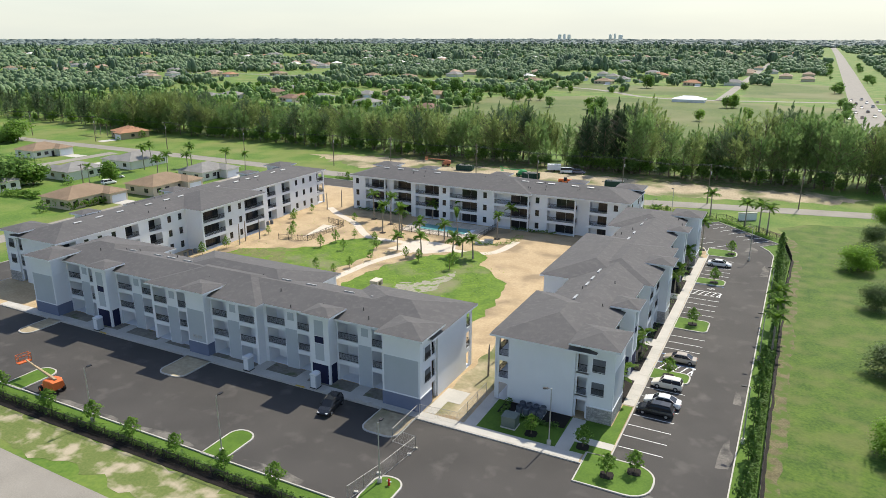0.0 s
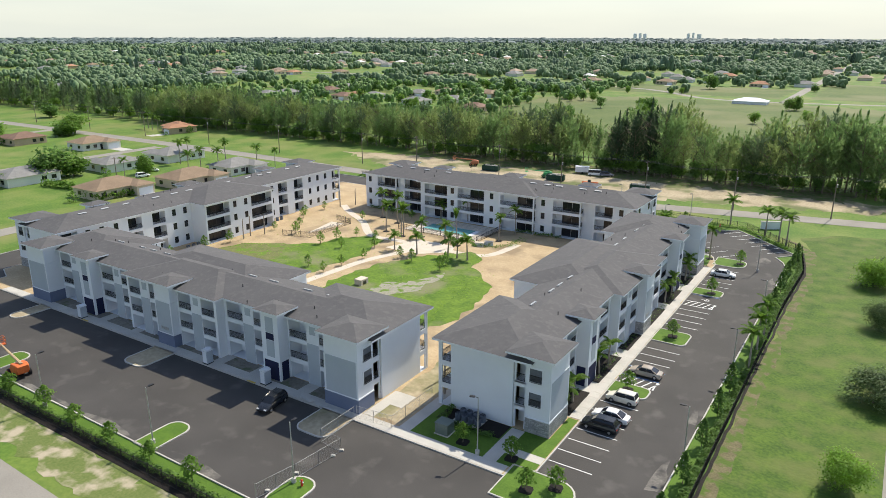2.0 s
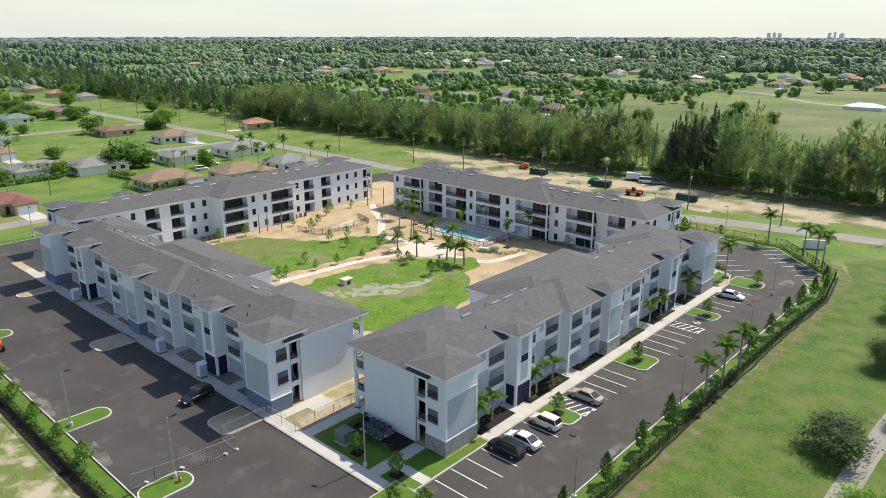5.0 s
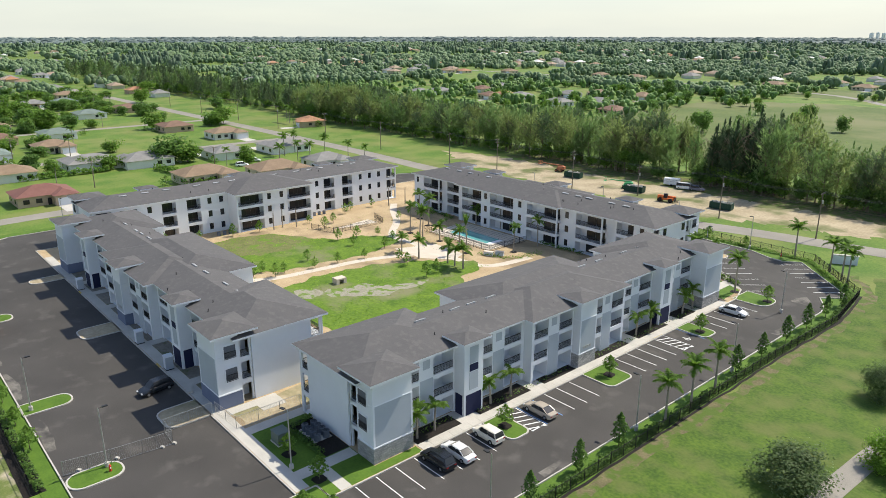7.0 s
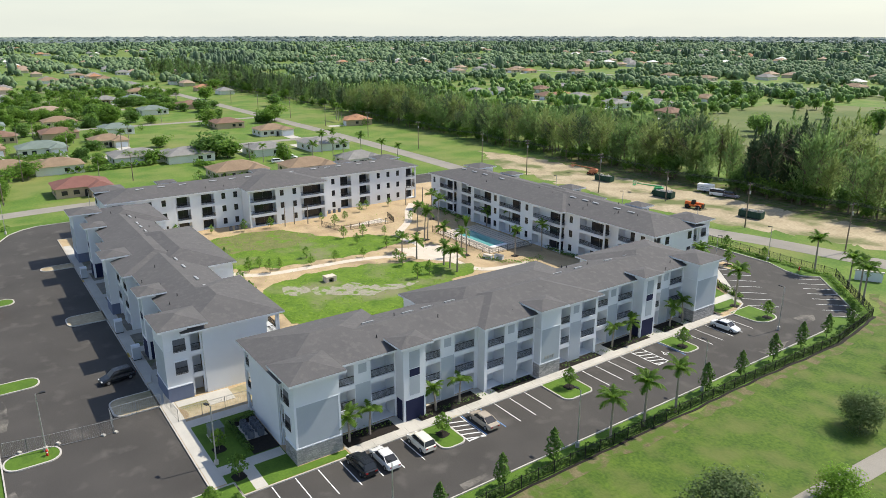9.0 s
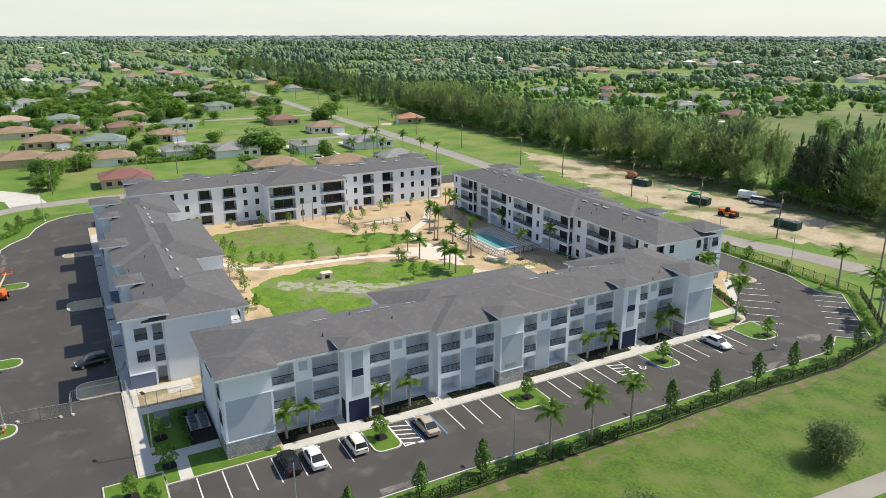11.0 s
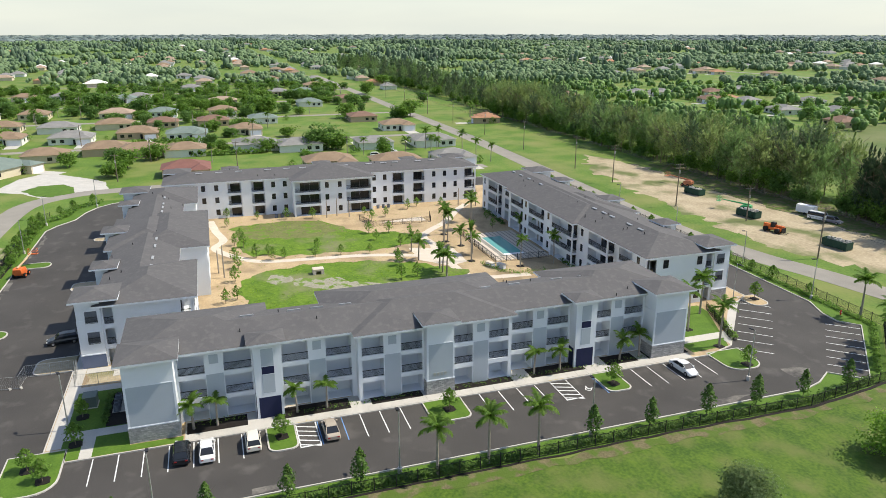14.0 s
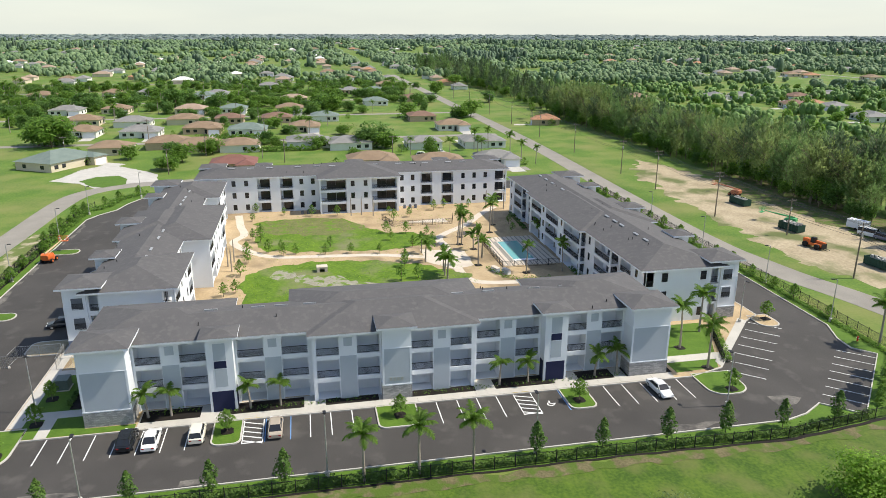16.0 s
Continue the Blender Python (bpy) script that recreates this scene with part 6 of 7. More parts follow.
def broad_meshes(seed, m=None, n=3200, lobes=14, size=0.23):
    """A spreading broadleaf tree about 8 m high."""
    rng = np.random.default_rng(seed)
    P, O = [], []
    for i in range(lobes):
        a, r = rng.uniform(0, 6.28), rng.uniform(0.4, 2.4)
        c = np.array([np.cos(a) * r, np.sin(a) * r, rng.uniform(2.6, 6.6) - r * 0.25])
        R = rng.uniform(1.2, 2.0)
        d = rng.normal(size=(n // lobes, 3))
        d /= np.linalg.norm(d, axis=1, keepdims=True)
        P.append(c + d * R * rng.uniform(0.4, 1.3, (len(d), 1)) * (1, 1, 0.8))
        O.append(d)
    v, f = cards(rng, np.concatenate(P), size, outward=np.concatenate(O))
    return trunk_mesh("trunk", 5.0, 0.2, 8, M_BARK, seed), mesh_np("crown", v, f, m or M_LEAF)


def cone_meshes(seed, h=4.0, r=1.0, m=None, n=520, trunk=0.7):
    """A young upright tree with a dense egg-shaped crown."""
    rng = np.random.default_rng(seed)
    t = rng.uniform(0, 1, n) ** 0.8
    a = rng.uniform(0, 6.28, n)
    rad = r * np.clip(np.sin((t * 0.86 + 0.14) * np.pi) ** 0.8 * (1.15 - 0.35 * t), 0.05, 2) * rng.uniform(0.5, 1.1, n) * (1 + 0.25 * np.sin(a * 3 + t * 9 + seed))
    pos = np.stack([np.cos(a) * rad, np.sin(a) * rad, trunk + t * (h - trunk)], 1)
    out = np.stack([np.cos(a), np.sin(a), 0 * a + 0.4], 1)
    v, f = cards(rng, pos, 0.17, outward=out)
    return trunk_mesh("trunk", h * 0.8, 0.06, 5, M_BARK, seed), mesh_np("crown", v, f, m or M_LEAF)


def palm_meshes(seed, h=5.0, fronds=15, flen=2.4, tied=False):
    """A feather palm: ringed trunk, arching fronds with two rows of leaflets."""
    rnd = random.Random(seed)
    bm = bmesh.new()
    k = 8
    bend = rnd.uniform(-0.3, 0.3)
    prev = Vector((0, 0, -0.1))
    for i in range(k):
        s = (i + 1) / k
        q = Vector((bend * s * s, 0, h * s))
        tube(bm, prev, q, 0.17 - 0.07 * i / k, 0.17 - 0.07 * (i + 1) / k, 8, False)
        prev = q
    tube(bm, prev, prev + Vector((0, 0, 0.7)), 0.11, 0.05, 8)
    trunk = mesh_of("trunk", bm, M_PALMBARK)
    V, F = [], []
    top = prev + Vector((0, 0, 0.4))
    for i in range(fronds):
        a = 2 * math.pi * i / fronds + rnd.uniform(-0.2, 0.2)
        el = radians(rnd.uniform(-5, 80) if not tied else rnd.uniform(72, 88))
        ln = flen * rnd.uniform(0.85, 1.1)
        pts = []
        for j in range(9):
            s = j / 8
            e = el - s * s * (1.5 if not tied else 0.25)
            if j == 0:
                p = top.copy()
            else:
                p = pts[-1] + Vector((math.cos(a) * math.cos(e), math.sin(a) * math.cos(e), math.sin(e))) * ln / 8
            pts.append(p)
        side = Vector((-math.sin(a), math.cos(a), 0))
        for j in range(8):
            t = (pts[j + 1] - pts[j]).normalized()
            for h2 in (0, 0.34, 0.67):
                o = pts[j].lerp(pts[j + 1], h2)
                w = (0.34 if tied else 0.6) * math.sin(math.pi * min(1, (j + h2) / 8 * 0.85 + 0.15)) * flen / 2.4
                for sg in (-1, 1):
                    tip = o + side * sg * w + t * w * 0.55 - Vector((0, 0, w * rnd.uniform(0.3, 0.7)))
                    b = len(V)
                    V += [o - t * 0.075, o + t * 0.085, tip]
                    F.append((b, b + 1, b + 2))
    return trunk, mesh_np("fronds", [tuple(v) for v in V], F, M_PALM)


TREES = {}


def plant(kind, variant, x, y, s=1.0, turn=0.0, z=0.0, label="", category="tree", group="", top="crown", sz=None):
    name, makers = kind
    key = (name, variant, label)
    m = pose(x, y, z, 0, 0, turn) @ Matrix.Diagonal((s, s, sz or s, 1))
    if key not in TREES:
        t, c = makers(variant)
        e = thing(name, m, label, category, group)
        part("trunk", t, None, e)
        part(top, c, None, e)
        TREES[key] = e
        return e
    e = copy_thing(TREES[key], pose(0, 0, 0))
    e.matrix_world = m
    return e


PINE = ("sheoak_tree", lambda v: pine_meshes(100 + v, m=(M_PINE, M_PINE, M_OLIVE, M_PINE, M_DARKPINE, M_OLIVE)[v]))
SPIRE = ("spire_sheoak", lambda v: pine_meshes(150 + v, 40, 30, 0.2, M_SPIRE, True))
BROAD = ("broadleaf_tree", lambda v: broad_meshes(200 + v, M_GREYLEAF, 8200, 22, 0.135))
BROADG = ("bright_broadleaf_tree", lambda v: broad_meshes(220 + v, M_BRIGHTLEAF, 7000, 18, 0.15))
DARKB = ("spreading_tree", lambda v: broad_meshes(250 + v, M_GARDEN, 1500, 16, 0.34))
FIELD = ("field_tree", lambda v: broad_meshes(290 + v, M_GARDEN, 620, 11, 0.45))
FIELDG = ("hedgerow_tree", lambda v: broad_meshes(295 + v, M_LEAF, 620, 11, 0.45))
GARDEN = ("garden_tree", lambda v: broad_meshes(270 + v, M_LEAF, 1400, 14, 0.34))
HOLLY = ("young_holly", lambda v: cone_meshes(300 + v, 4.4, 0.85, M_DARKLEAF))
YOUNG = ("young_tree", lambda v: cone_meshes(330 + v, 3.3, 1.1, M_LEAF, 420, 1.0))
ROYAL = ("royal_palm", lambda v: palm_meshes(400 + v, 5.2, 15, 2.35))
BEDPALM = ("bed_palm", lambda v: palm_meshes(430 + v, 3.0, 13, 2.15))
TALLPALM = ("tall_palm", lambda v: palm_meshes(450 + v, 6.4, 17, 2.45))
TIED = ("tied_palm", lambda v: palm_meshes(470 + v, 5.5, 12, 2.6, True))
rt = random.Random(5)

WEST = ("shelterbelt_tree", lambda v: pine_meshes(120 + v, 34, 18, 0.36, (M_PINE, M_DARKPINE)[v % 2]))
# belt of sheoaks north of the yard: its height rises and falls, with two thin stretches
BELT_X = [-575, -490, -414, -348, -290, -225, -193, -158, -129, -111, -101, -90, -79, -73, -65, -56, -50, -44, -37, -30, -21, -14, -2, 40]
BELT_H = [19, 19, 15.5, 18, 22, 18.5, 19, 20, 19, 20, 24.5, 18, 11, 22.5, 25, 24, 26, 20, 17.3, 17.5, 22, 24, 25, 22]


def belt_y(x):
    return 249.5 + 5.0 * min(1.0, max(0.0, (-300 - x) / 60))


x = -575.0
while x < 38:
    tall = float(np.interp(x, BELT_X, BELT_H))
    spires = -74 < x < -53
    for row in range(4):
        if rt.random() < (0.4 if tall < 16 and -95 < x < -70 else 0.3 if -42 < x < -27 else 0.06):
            continue
        yy = belt_y(x) + row * 6.0 + rt.uniform(-2.6, 2.6)
        hh = tall * rt.uniform(0.72, 1.06) * (1.0 - 0.05 * (row == 0))
        kind = SPIRE if spires and row < 3 else PINE if x > -330 else WEST
        plant(kind, rt.randrange(6 if kind is PINE else 3 if kind is SPIRE else 4), x + rt.uniform(-2.5, 2.5), yy, hh / 17.5 * rt.uniform(0.92, 1.2), rt.uniform(-50, 50), -0.06,
              "slender dark spire-shaped sheoak in a dense belt" if kind is SPIRE else "tall feathery grey-green sheoak in a dense belt", "tree", "belt of sheoaks", sz=hh / 17.5)
    if rt.random() < 0.8:
        plant((GARDEN, DARKB)[rt.random() < 0.35], rt.randrange(4), x + 2, belt_y(x) - 1.5 + rt.uniform(-1.5, 3), rt.uniform(0.55, 1.15), rt.uniform(0, 360), -0.06, "green broadleaf tree at the edge of the sheoak belt", "tree", "belt of sheoaks")
    x += 3.4 if spires else 4.6 if x > -330 else 7.5

for i in range(70):
    plant(WEST, rt.randrange(4), rt.uniform(-860, -570), 245 + rt.uniform(0, 45), rt.uniform(0.9, 1.3), rt.uniform(0, 360), -0.06, "tall feathery sheoak along the distant road", "tree", "belt of sheoaks", sz=rt.uniform(0.8, 1.2))
for i in range(46):
    plant(FIELD, rt.randrange(4), rt.choice((17, 20, 24, 54, 58)) + rt.uniform(-2, 2), rt.uniform(300, 1250), rt.uniform(0.6, 1.2), rt.uniform(0, 360), -0.06, "leafy tree beside the main road", "tree", "trees along the main road")

# east fence: upright young trees, three royal palms
for y in (61, 70, 79.1, 87.6, 95.8, 103.4, 131.9, 140.0, 148.3, 156.0, 163.8, 171.4):
    plant(HOLLY, rt.randrange(3), -0.3, y, rt.uniform(0.85, 1.05), rt.uniform(0, 360), -0.02, "dark green upright young tree by the fence", "tree", "trees along the fence")
for y in (111.9, 118.0, 124.2):
    plant(ROYAL, rt.randrange(3), 0.6, y, rt.uniform(1.06, 1.16), rt.uniform(0, 360), -0.02, "young feather palm propped beside the fence", "palm tree", "palms along the fence")
for x, y in ((-12.3, 96.3), (-12.0, 117.6), (-11.3, 141.5), (-10.2, 163.2), (-31.2, 183.0), (-11.6, 70.6), (-14.2, 68.6), (-18.2, 72.9), (-24.7, 72.8)):
    plant(YOUNG, rt.randrange(3), x, y, rt.uniform(0.8, 1.0), rt.uniform(0, 360), 0.11, "small young green tree with a mulch ring", "tree", "young trees on the islands")
for y in (86.2, 89.0, 98.8, 102.6, 132.2, 136.3, 146.2, 149.5):
    plant(BEDPALM, rt.randrange(3), -17.4, y, rt.uniform(0.9, 1.1), rt.uniform(0, 360), 0.12, "small feather palm in the mulch bed", "palm tree", "palms along the building")
for x, y in ((-23.5, 162.8), (-16.6, 163.4), (-28.5, 169.0)):
    plant(ROYAL, rt.randrange(3), x, y, rt.uniform(1.15, 1.35), rt.uniform(0, 360), 0.11, "tall feather palm on the lawn", "palm tree")
for x, y in ((-93.9, 50.2), (-83.3, 49.7), (-75.2, 50.2), (-67.8, 49.8), (-60.7, 50.0), (-53.2, 50.1), (-45.9, 50.2)):
    plant(YOUNG, rt.randrange(3), x, y, rt.uniform(0.8, 1.0), rt.uniform(0, 360), -0.02, "small young green tree beside the hedge", "tree", "young trees along the south hedge")
# courtyard planting
for x, y, s in ((-83.1, 141.5, 1.0), (-89.0, 142.4, 1.0), (-91.4, 150.3, 1.05), (-98.0, 152.8, 1.0), (-61.6, 150.1, 0.85), (-61.0, 157.5, 0.9), (-76.9, 161.5, 0.8)):
    plant(TALLPALM, rt.randrange(3), x, y, s, rt.uniform(0, 360), 0.1, "tall feather palm in the sandy courtyard", "palm tree", "courtyard palms")
for x, y in ((-83.1, 140.6), (-68.0, 141.7)):
    plant(TIED, rt.randrange(2), x, y, 1.1, rt.uniform(0, 360), 0.1, "newly planted palm with its fronds tied up", "palm tree", "courtyard palms")
for x, y in ((-79.0, 143.3), (-72.5, 143.6), (-72.0, 131.2), (-78.3, 131.4), (-65.5, 133.8), (-63.0, 133.6), (-60.4, 133.6), (-84.5, 160.4)):
    plant(BEDPALM, rt.randrange(3), x, y, rt.uniform(1.0, 1.25), rt.uniform(0, 360), 0.1, "young clump-forming palm in sand", "palm tree", "courtyard palms")
SMALL = ("sapling", lambda v: cone_meshes(360 + v, 3.0, 0.95, M_LEAF, 190, 0.7))
for x, y in ((-112.2, 93.5), (-121.0, 93.8), (-117.5, 101.2), (-115.0, 108.4), (-114.0, 114.9), (-78.2, 94.5), (-83, 94), (-70.4, 93.5), (-60.6, 93.4), (-100, 96), (-93.1, 96.4), (-84.7, 98.5), (-81.6, 101.8), (-85.9, 101.2),
             (-82.6, 104.3), (-81.2, 110.7), (-86.5, 112), (-81, 116.2), (-79.9, 122.4), (-73.6, 127), (-95.4, 125.6), (-89.4, 126), (-113.2, 128.4), (-106.5, 128.9), (-109.4, 133.3), (-83.1, 130.2), (-92.3, 135), (-94.5, 130.3),
             (-115.4, 140.9), (-117.6, 144.1), (-117, 151), (-62.4, 128.1), (-61.7, 124.7), (-90.7, 155.8), (-95.4, 94.5), (-59.2, 91.4), (-98, 157), (-101, 148), (-87, 135.4), (-70, 126.4)):
    plant(SMALL, rt.randrange(4), x, y, rt.uniform(0.75, 1.15), rt.uniform(0, 360), 0.1, "small leafy sapling planted in the courtyard", "sapling", "courtyard saplings")
bm = bmesh.new()
tube(bm, (0, 0, -0.1), (0.05, 0, 4.2), 0.16, 0.12, 7)
tube(bm, (0.05, 0, 4.2), (0.1, 0.05, 5.0), 0.12, 0.05, 7)
BARE = mesh_of("bare_palm_trunk", bm, M_PALMBARK)
for x, y in ((-76.7, 90.6), (-73.5, 91.6), (-79.6, 91.6), (-113.4, 118.5), (-114.1, 121.3), (-112.3, 124.2), (-33.0, 86.0), (-32.9, 81.5), (-35.5, 84.5), (-36.2, 90.5), (-115.2, 155.5), (-113.4, 160.0)):
    tagged(part("bare_palm_trunk", BARE, None), "bare brown trunk of a trimmed palm", "palm trunk", "trimmed palm trunks").location = (x, y, 0.1)


def leaf_strip(name, pts, w, h, dens, size, m, label, category, z=0.0, seed=1):
    """A hedge or planting of many small leaves along a line."""
    rng = np.random.default_rng(seed)
    P, O = [], []
    for (ax, ay), (bx, by) in zip(pts, pts[1:]):
        ln = math.hypot(bx - ax, by - ay)
        n = int(ln * dens)
        t = rng.uniform(0, 1, n)
        nx, ny = -(by - ay) / ln, (bx - ax) / ln
        s = rng.uniform(-1, 1, n)
        lump = 0.75 + 0.3 * np.sin(t * ln * 2.1 + 1) * np.sin(t * ln * 0.77)
        hz = np.sqrt(rng.uniform(0, 1, n)) * h * lump
        P.append(np.stack([ax + (bx - ax) * t + nx * s * w / 2, ay + (by - ay) * t + ny * s * w / 2, z + hz], 1))
        O.append(np.stack([nx * s, ny * s, 0 * s + 0.8], 1))
    v, f = cards(rng, np.concatenate(P), size, outward=np.concatenate(O))
    ob = new(name, mesh_np(name, v, f, m))
    return tagged(ob, label, category, kind="stuff")


leaf_strip("hedge", [(0.5, 48), (0.45, 90), (0.5, 141), (1.1, 163), (-0.8, 177)], 1.0, 1.15, 85, 0.15, M_DARKLEAF, "dark green clipped hedge inside the fence", "hedge", -0.02, 1)
leaf_strip("hedge", [(-2.4, 179.5), (-15.2, 193.2), (-53, 194.2), (-140, 194.4)], 1.0, 0.9, 40, 0.18, M_LEAF, "young green hedge along the north fence", "hedge", -0.02, 2)
leaf_strip("hedge", [(-132, 49.3), (-110, 49.1), (-36, 49.1)], 1.0, 1.25, 75, 0.15, M_DARKLEAF, "dark green hedge along the south fence", "hedge", -0.02, 3)
leaf_strip("shrubs", [(-18.2, 85.6), (-18.2, 92.4)], 1.3, 0.6, 14, 0.12, M_LEAF, "low shrubs in dark mulch", "shrubs", 0.1, 4)
leaf_strip("shrubs", [(-17.2, 96), (-17.2, 115)], 1.0, 0.5, 12, 0.12, M_DARKLEAF, "low shrubs in dark mulch", "shrubs", 0.1, 5)
leaf_strip("shrubs", [(-17.0, 120), (-17.0, 157)], 1.0, 0.5, 10, 0.12, M_DARKLEAF, "low shrubs in dark mulch", "shrubs", 0.1, 6)
leaf_strip("shrubs", [(-30, 75.6), (-22, 75.6)], 0.9, 0.8, 60, 0.14, M_DARKLEAF, "dark shrubs round the air conditioners", "shrubs", 0.1, 7)
leaf_strip("shrubs", [(-30, 79.0), (-29.4, 75.6)], 0.9, 0.9, 60, 0.14, M_DARKLEAF, "dark shrubs round the air conditioners", "shrubs", 0.1, 8)
leaf_strip("shrubs", [(-66, 143.4), (-58, 146), (-57, 154)], 2.2, 0.8, 30, 0.15, M_LEAF, "loose young shrubs beside the pool fence", "shrubs", 0.1, 9)
leaf_strip("shrubs", [(-30, 172.4), (-17.8, 167.4)], 1.2, 1.0, 70, 0.17, M_LEAF, "bright green shrubs along a fence", "shrubs", 0.1, 10)
leaf_strip("shrubs", [(-62, 159.6), (-50, 160)], 1.2, 1.0, 50, 0.17, M_DARKLEAF, "dark shrubs along the building", "shrubs", 0.1, 11)
leaf_strip("shrubs", [(-108, 160.4), (-92, 159.4)], 1.2, 0.9, 50, 0.17, M_DARKLEAF, "dark shrubs along the building", "shrubs", 0.1, 12)


def weeds(name, pts, n, size, h, m, label, seed, z=0.14):
    """Tufts of rank grass scattered inside an outline, thinner in places."""
    rng = np.random.default_rng(seed)
    P = np.array(pts)
    x, y = rng.uniform(P[:, 0].min(), P[:, 0].max(), n), rng.uniform(P[:, 1].min(), P[:, 1].max(), n)
    inside = np.zeros(n, bool)
    for (ax, ay), (bx, by) in zip(pts, pts[1:] + pts[:1]):
        hit = ((ay > y) != (by > y)) & (x < (bx - ax) * (y - ay) / (by - ay + 1e-12) + ax)
        inside ^= hit
    keep = inside & np.array([noise.noise((a * 0.16, b * 0.16, seed)) > -0.12 for a, b in zip(x, y)])
    x, y = x[keep], y[keep]
    pos = np.stack([x, y, z + rng.uniform(0, h, len(x))], 1)
    v, f = cards(rng, pos, size, outward=np.repeat([[0, 0.2, 2.2]], len(x), 0))
    tagged(new(name, mesh_np(name, v, f, m)), label, "weeds", kind="stuff")


weeds("weeds", BASIN_WEST, 1100, 0.17, 0.06, M_WEED, "tufts of bright green weeds", 61)
weeds("weeds", BASIN_EAST, 1500, 0.17, 0.06, M_WEED, "tufts of bright green weeds", 62)
weeds("weeds", [(-118, 88), (-52, 90), (-50, 130), (-60, 142), (-100, 158), (-118, 150)], 2200, 0.14, 0.1, M_WEED, "scattered weeds in the sand", 63)
# north fence: young trees and palms
for x in range(-136, -24, 7):
    plant(YOUNG, rt.randrange(3), x + rt.uniform(-1.5, 1.5), 194.2, rt.uniform(0.6, 0.95), rt.uniform(0, 360), -0.02, "small young green tree along the north fence", "tree", "young trees along the north fence")
for x, y in ((-18.5, 194.0), (-9.5, 189.5), (-6.0, 186.2), (-4.0, 183.5)):
    plant(ROYAL, rt.randrange(3), x, y, rt.uniform(1.1, 1.3), rt.uniform(0, 360), -0.02, "feather palm at the corner of the site", "palm tree", "corner palms")
# grass bank east of the fence
for x, y, s, hh, gr in ((16.6, 111.0, 1.18, 0.74, 0), (16.4, 139.8, 0.86, 0.82, 0), (14.6, 163.0, 1.2, 0.9, 1), (22.6, 122.4, 0.85, 0.7, 1), (22.0, 97.6, 0.9, 0.72, 1), (14.6, 88.0, 0.8, 0.66, 1),
                        (17.6, 170.5, 0.95, 0.8, 0), (19.0, 186, 0.95, 0.85, 0), (22.5, 204, 1.0, 0.95, 1)):
    plant((BROAD, BROADG)[gr], rt.randrange(4), x, y, s, rt.uniform(0, 360), -0.06 - 1.0 * hh, ("dense dark leafy tree on the grass bank", "bright green leafy tree on the grass bank")[gr], "tree", "trees on the grass bank", sz=hh)

# west side of the car park: shrubs and young trees between kerb and road
leaf_strip("hedge", [(-96, 49.2), (-131, 49.3), (-135, 53.2), (-145, 55.2), (-151, 60.5)], 2.2, 1.3, 55, 0.22, M_LEAF, "thick green hedge between car park and road", "hedge", -0.02, 13)
for x, y in ((-100, 48.6), (-106, 48.8), (-112, 48.6), (-118, 48.8), (-124, 48.6), (-130, 48.9), (-137, 52.4), (-144, 54.4), (-150, 58.6)):
    plant(YOUNG, rt.randrange(3), x, y, rt.uniform(0.8, 1.15), rt.uniform(0, 360), -0.02, "small young green tree beside the hedge", "tree", "young trees along the south hedge")
# mulch rings round the planted trees
bm = bmesh.new()
prism(bm, [(0.75 * math.cos(radians(30 * i)) * (1 + 0.12 * (i % 3)), 0.75 * math.sin(radians(30 * i)) * (1 + 0.12 * (i % 3))) for i in range(12)], 0.0, 0.05)
RING = mesh_of("mulch_ring", bm, M_MULCH)
for x, y in ((-12.3, 96.3), (-12.0, 117.6), (-11.3, 141.5), (-10.2, 163.2), (-31.2, 183.0), (-11.6, 70.6), (-14.2, 68.6), (-18.2, 72.9), (-24.7, 72.8), (-23.5, 162.8), (-16.6, 163.4), (-83.1, 141.0), (-89.0, 142.4), (-91.4, 150.3),
             (-98.0, 152.8), (-61.6, 150.1), (-68.0, 141.7), (-79.0, 143.3)):
    tagged(part("mulch_ring", RING, None), "dark mulch ring round a planted tree", "mulch ring", "mulch rings").location = (x, y, 0.105)

# suburb trees: broadleaf and palms between the houses
def clear(x, y, r=9.0):
    return all(abs(x - o.location.x) > r or abs(y - o.location.y) > r for o in HLIST)


HLIST = [o for o in scene.objects if o.name.startswith("house")]
for i in range(1150):
    x, y = rt.uniform(-580, -176), rt.uniform(-150, 194)
    dens = 0.16 if x > -262 else 0.5 if x > -345 else 0.85 if x > -430 else 1.0
    if y > 128 and -400 < x:
        dens *= 0.12
    if x < -345 and y < 120:
        dens *= 1.15
    if rt.random() > dens or not clear(x, y, 10.0) or (x > -215 and (y < 66 or y > 168)) or min(abs(x - q) for q in (-252, -343, -430, -515)) < 5:
        continue
    if rt.random() < 0.26:
        plant(TALLPALM, rt.randrange(3), x, y, rt.uniform(0.8, 1.25), rt.uniform(0, 360), -0.06, "feather palm in a suburban garden", "palm tree", "garden palms")
    else:
        plant((GARDEN, DARKB)[rt.random() < 0.5], rt.randrange(4), x, y, rt.uniform(0.6, 1.25) * (1.0 if x > -345 else 1.25), rt.uniform(0, 360), -0.9, "leafy tree in a suburban garden", "tree", "garden trees", sz=rt.uniform(0.55, 1.1))
def lawn_trees(*rows):
    for x, y, s, dk in rows:
        plant((GARDEN, DARKB)[dk], rt.randrange(4), x, y, s * 1.22, rt.uniform(0, 360), -0.06 - 0.7 * s, ("bright green spreading tree on a suburban lawn", "dark green spreading tree on a suburban lawn")[dk], "tree", "garden trees", sz=s * 0.92)


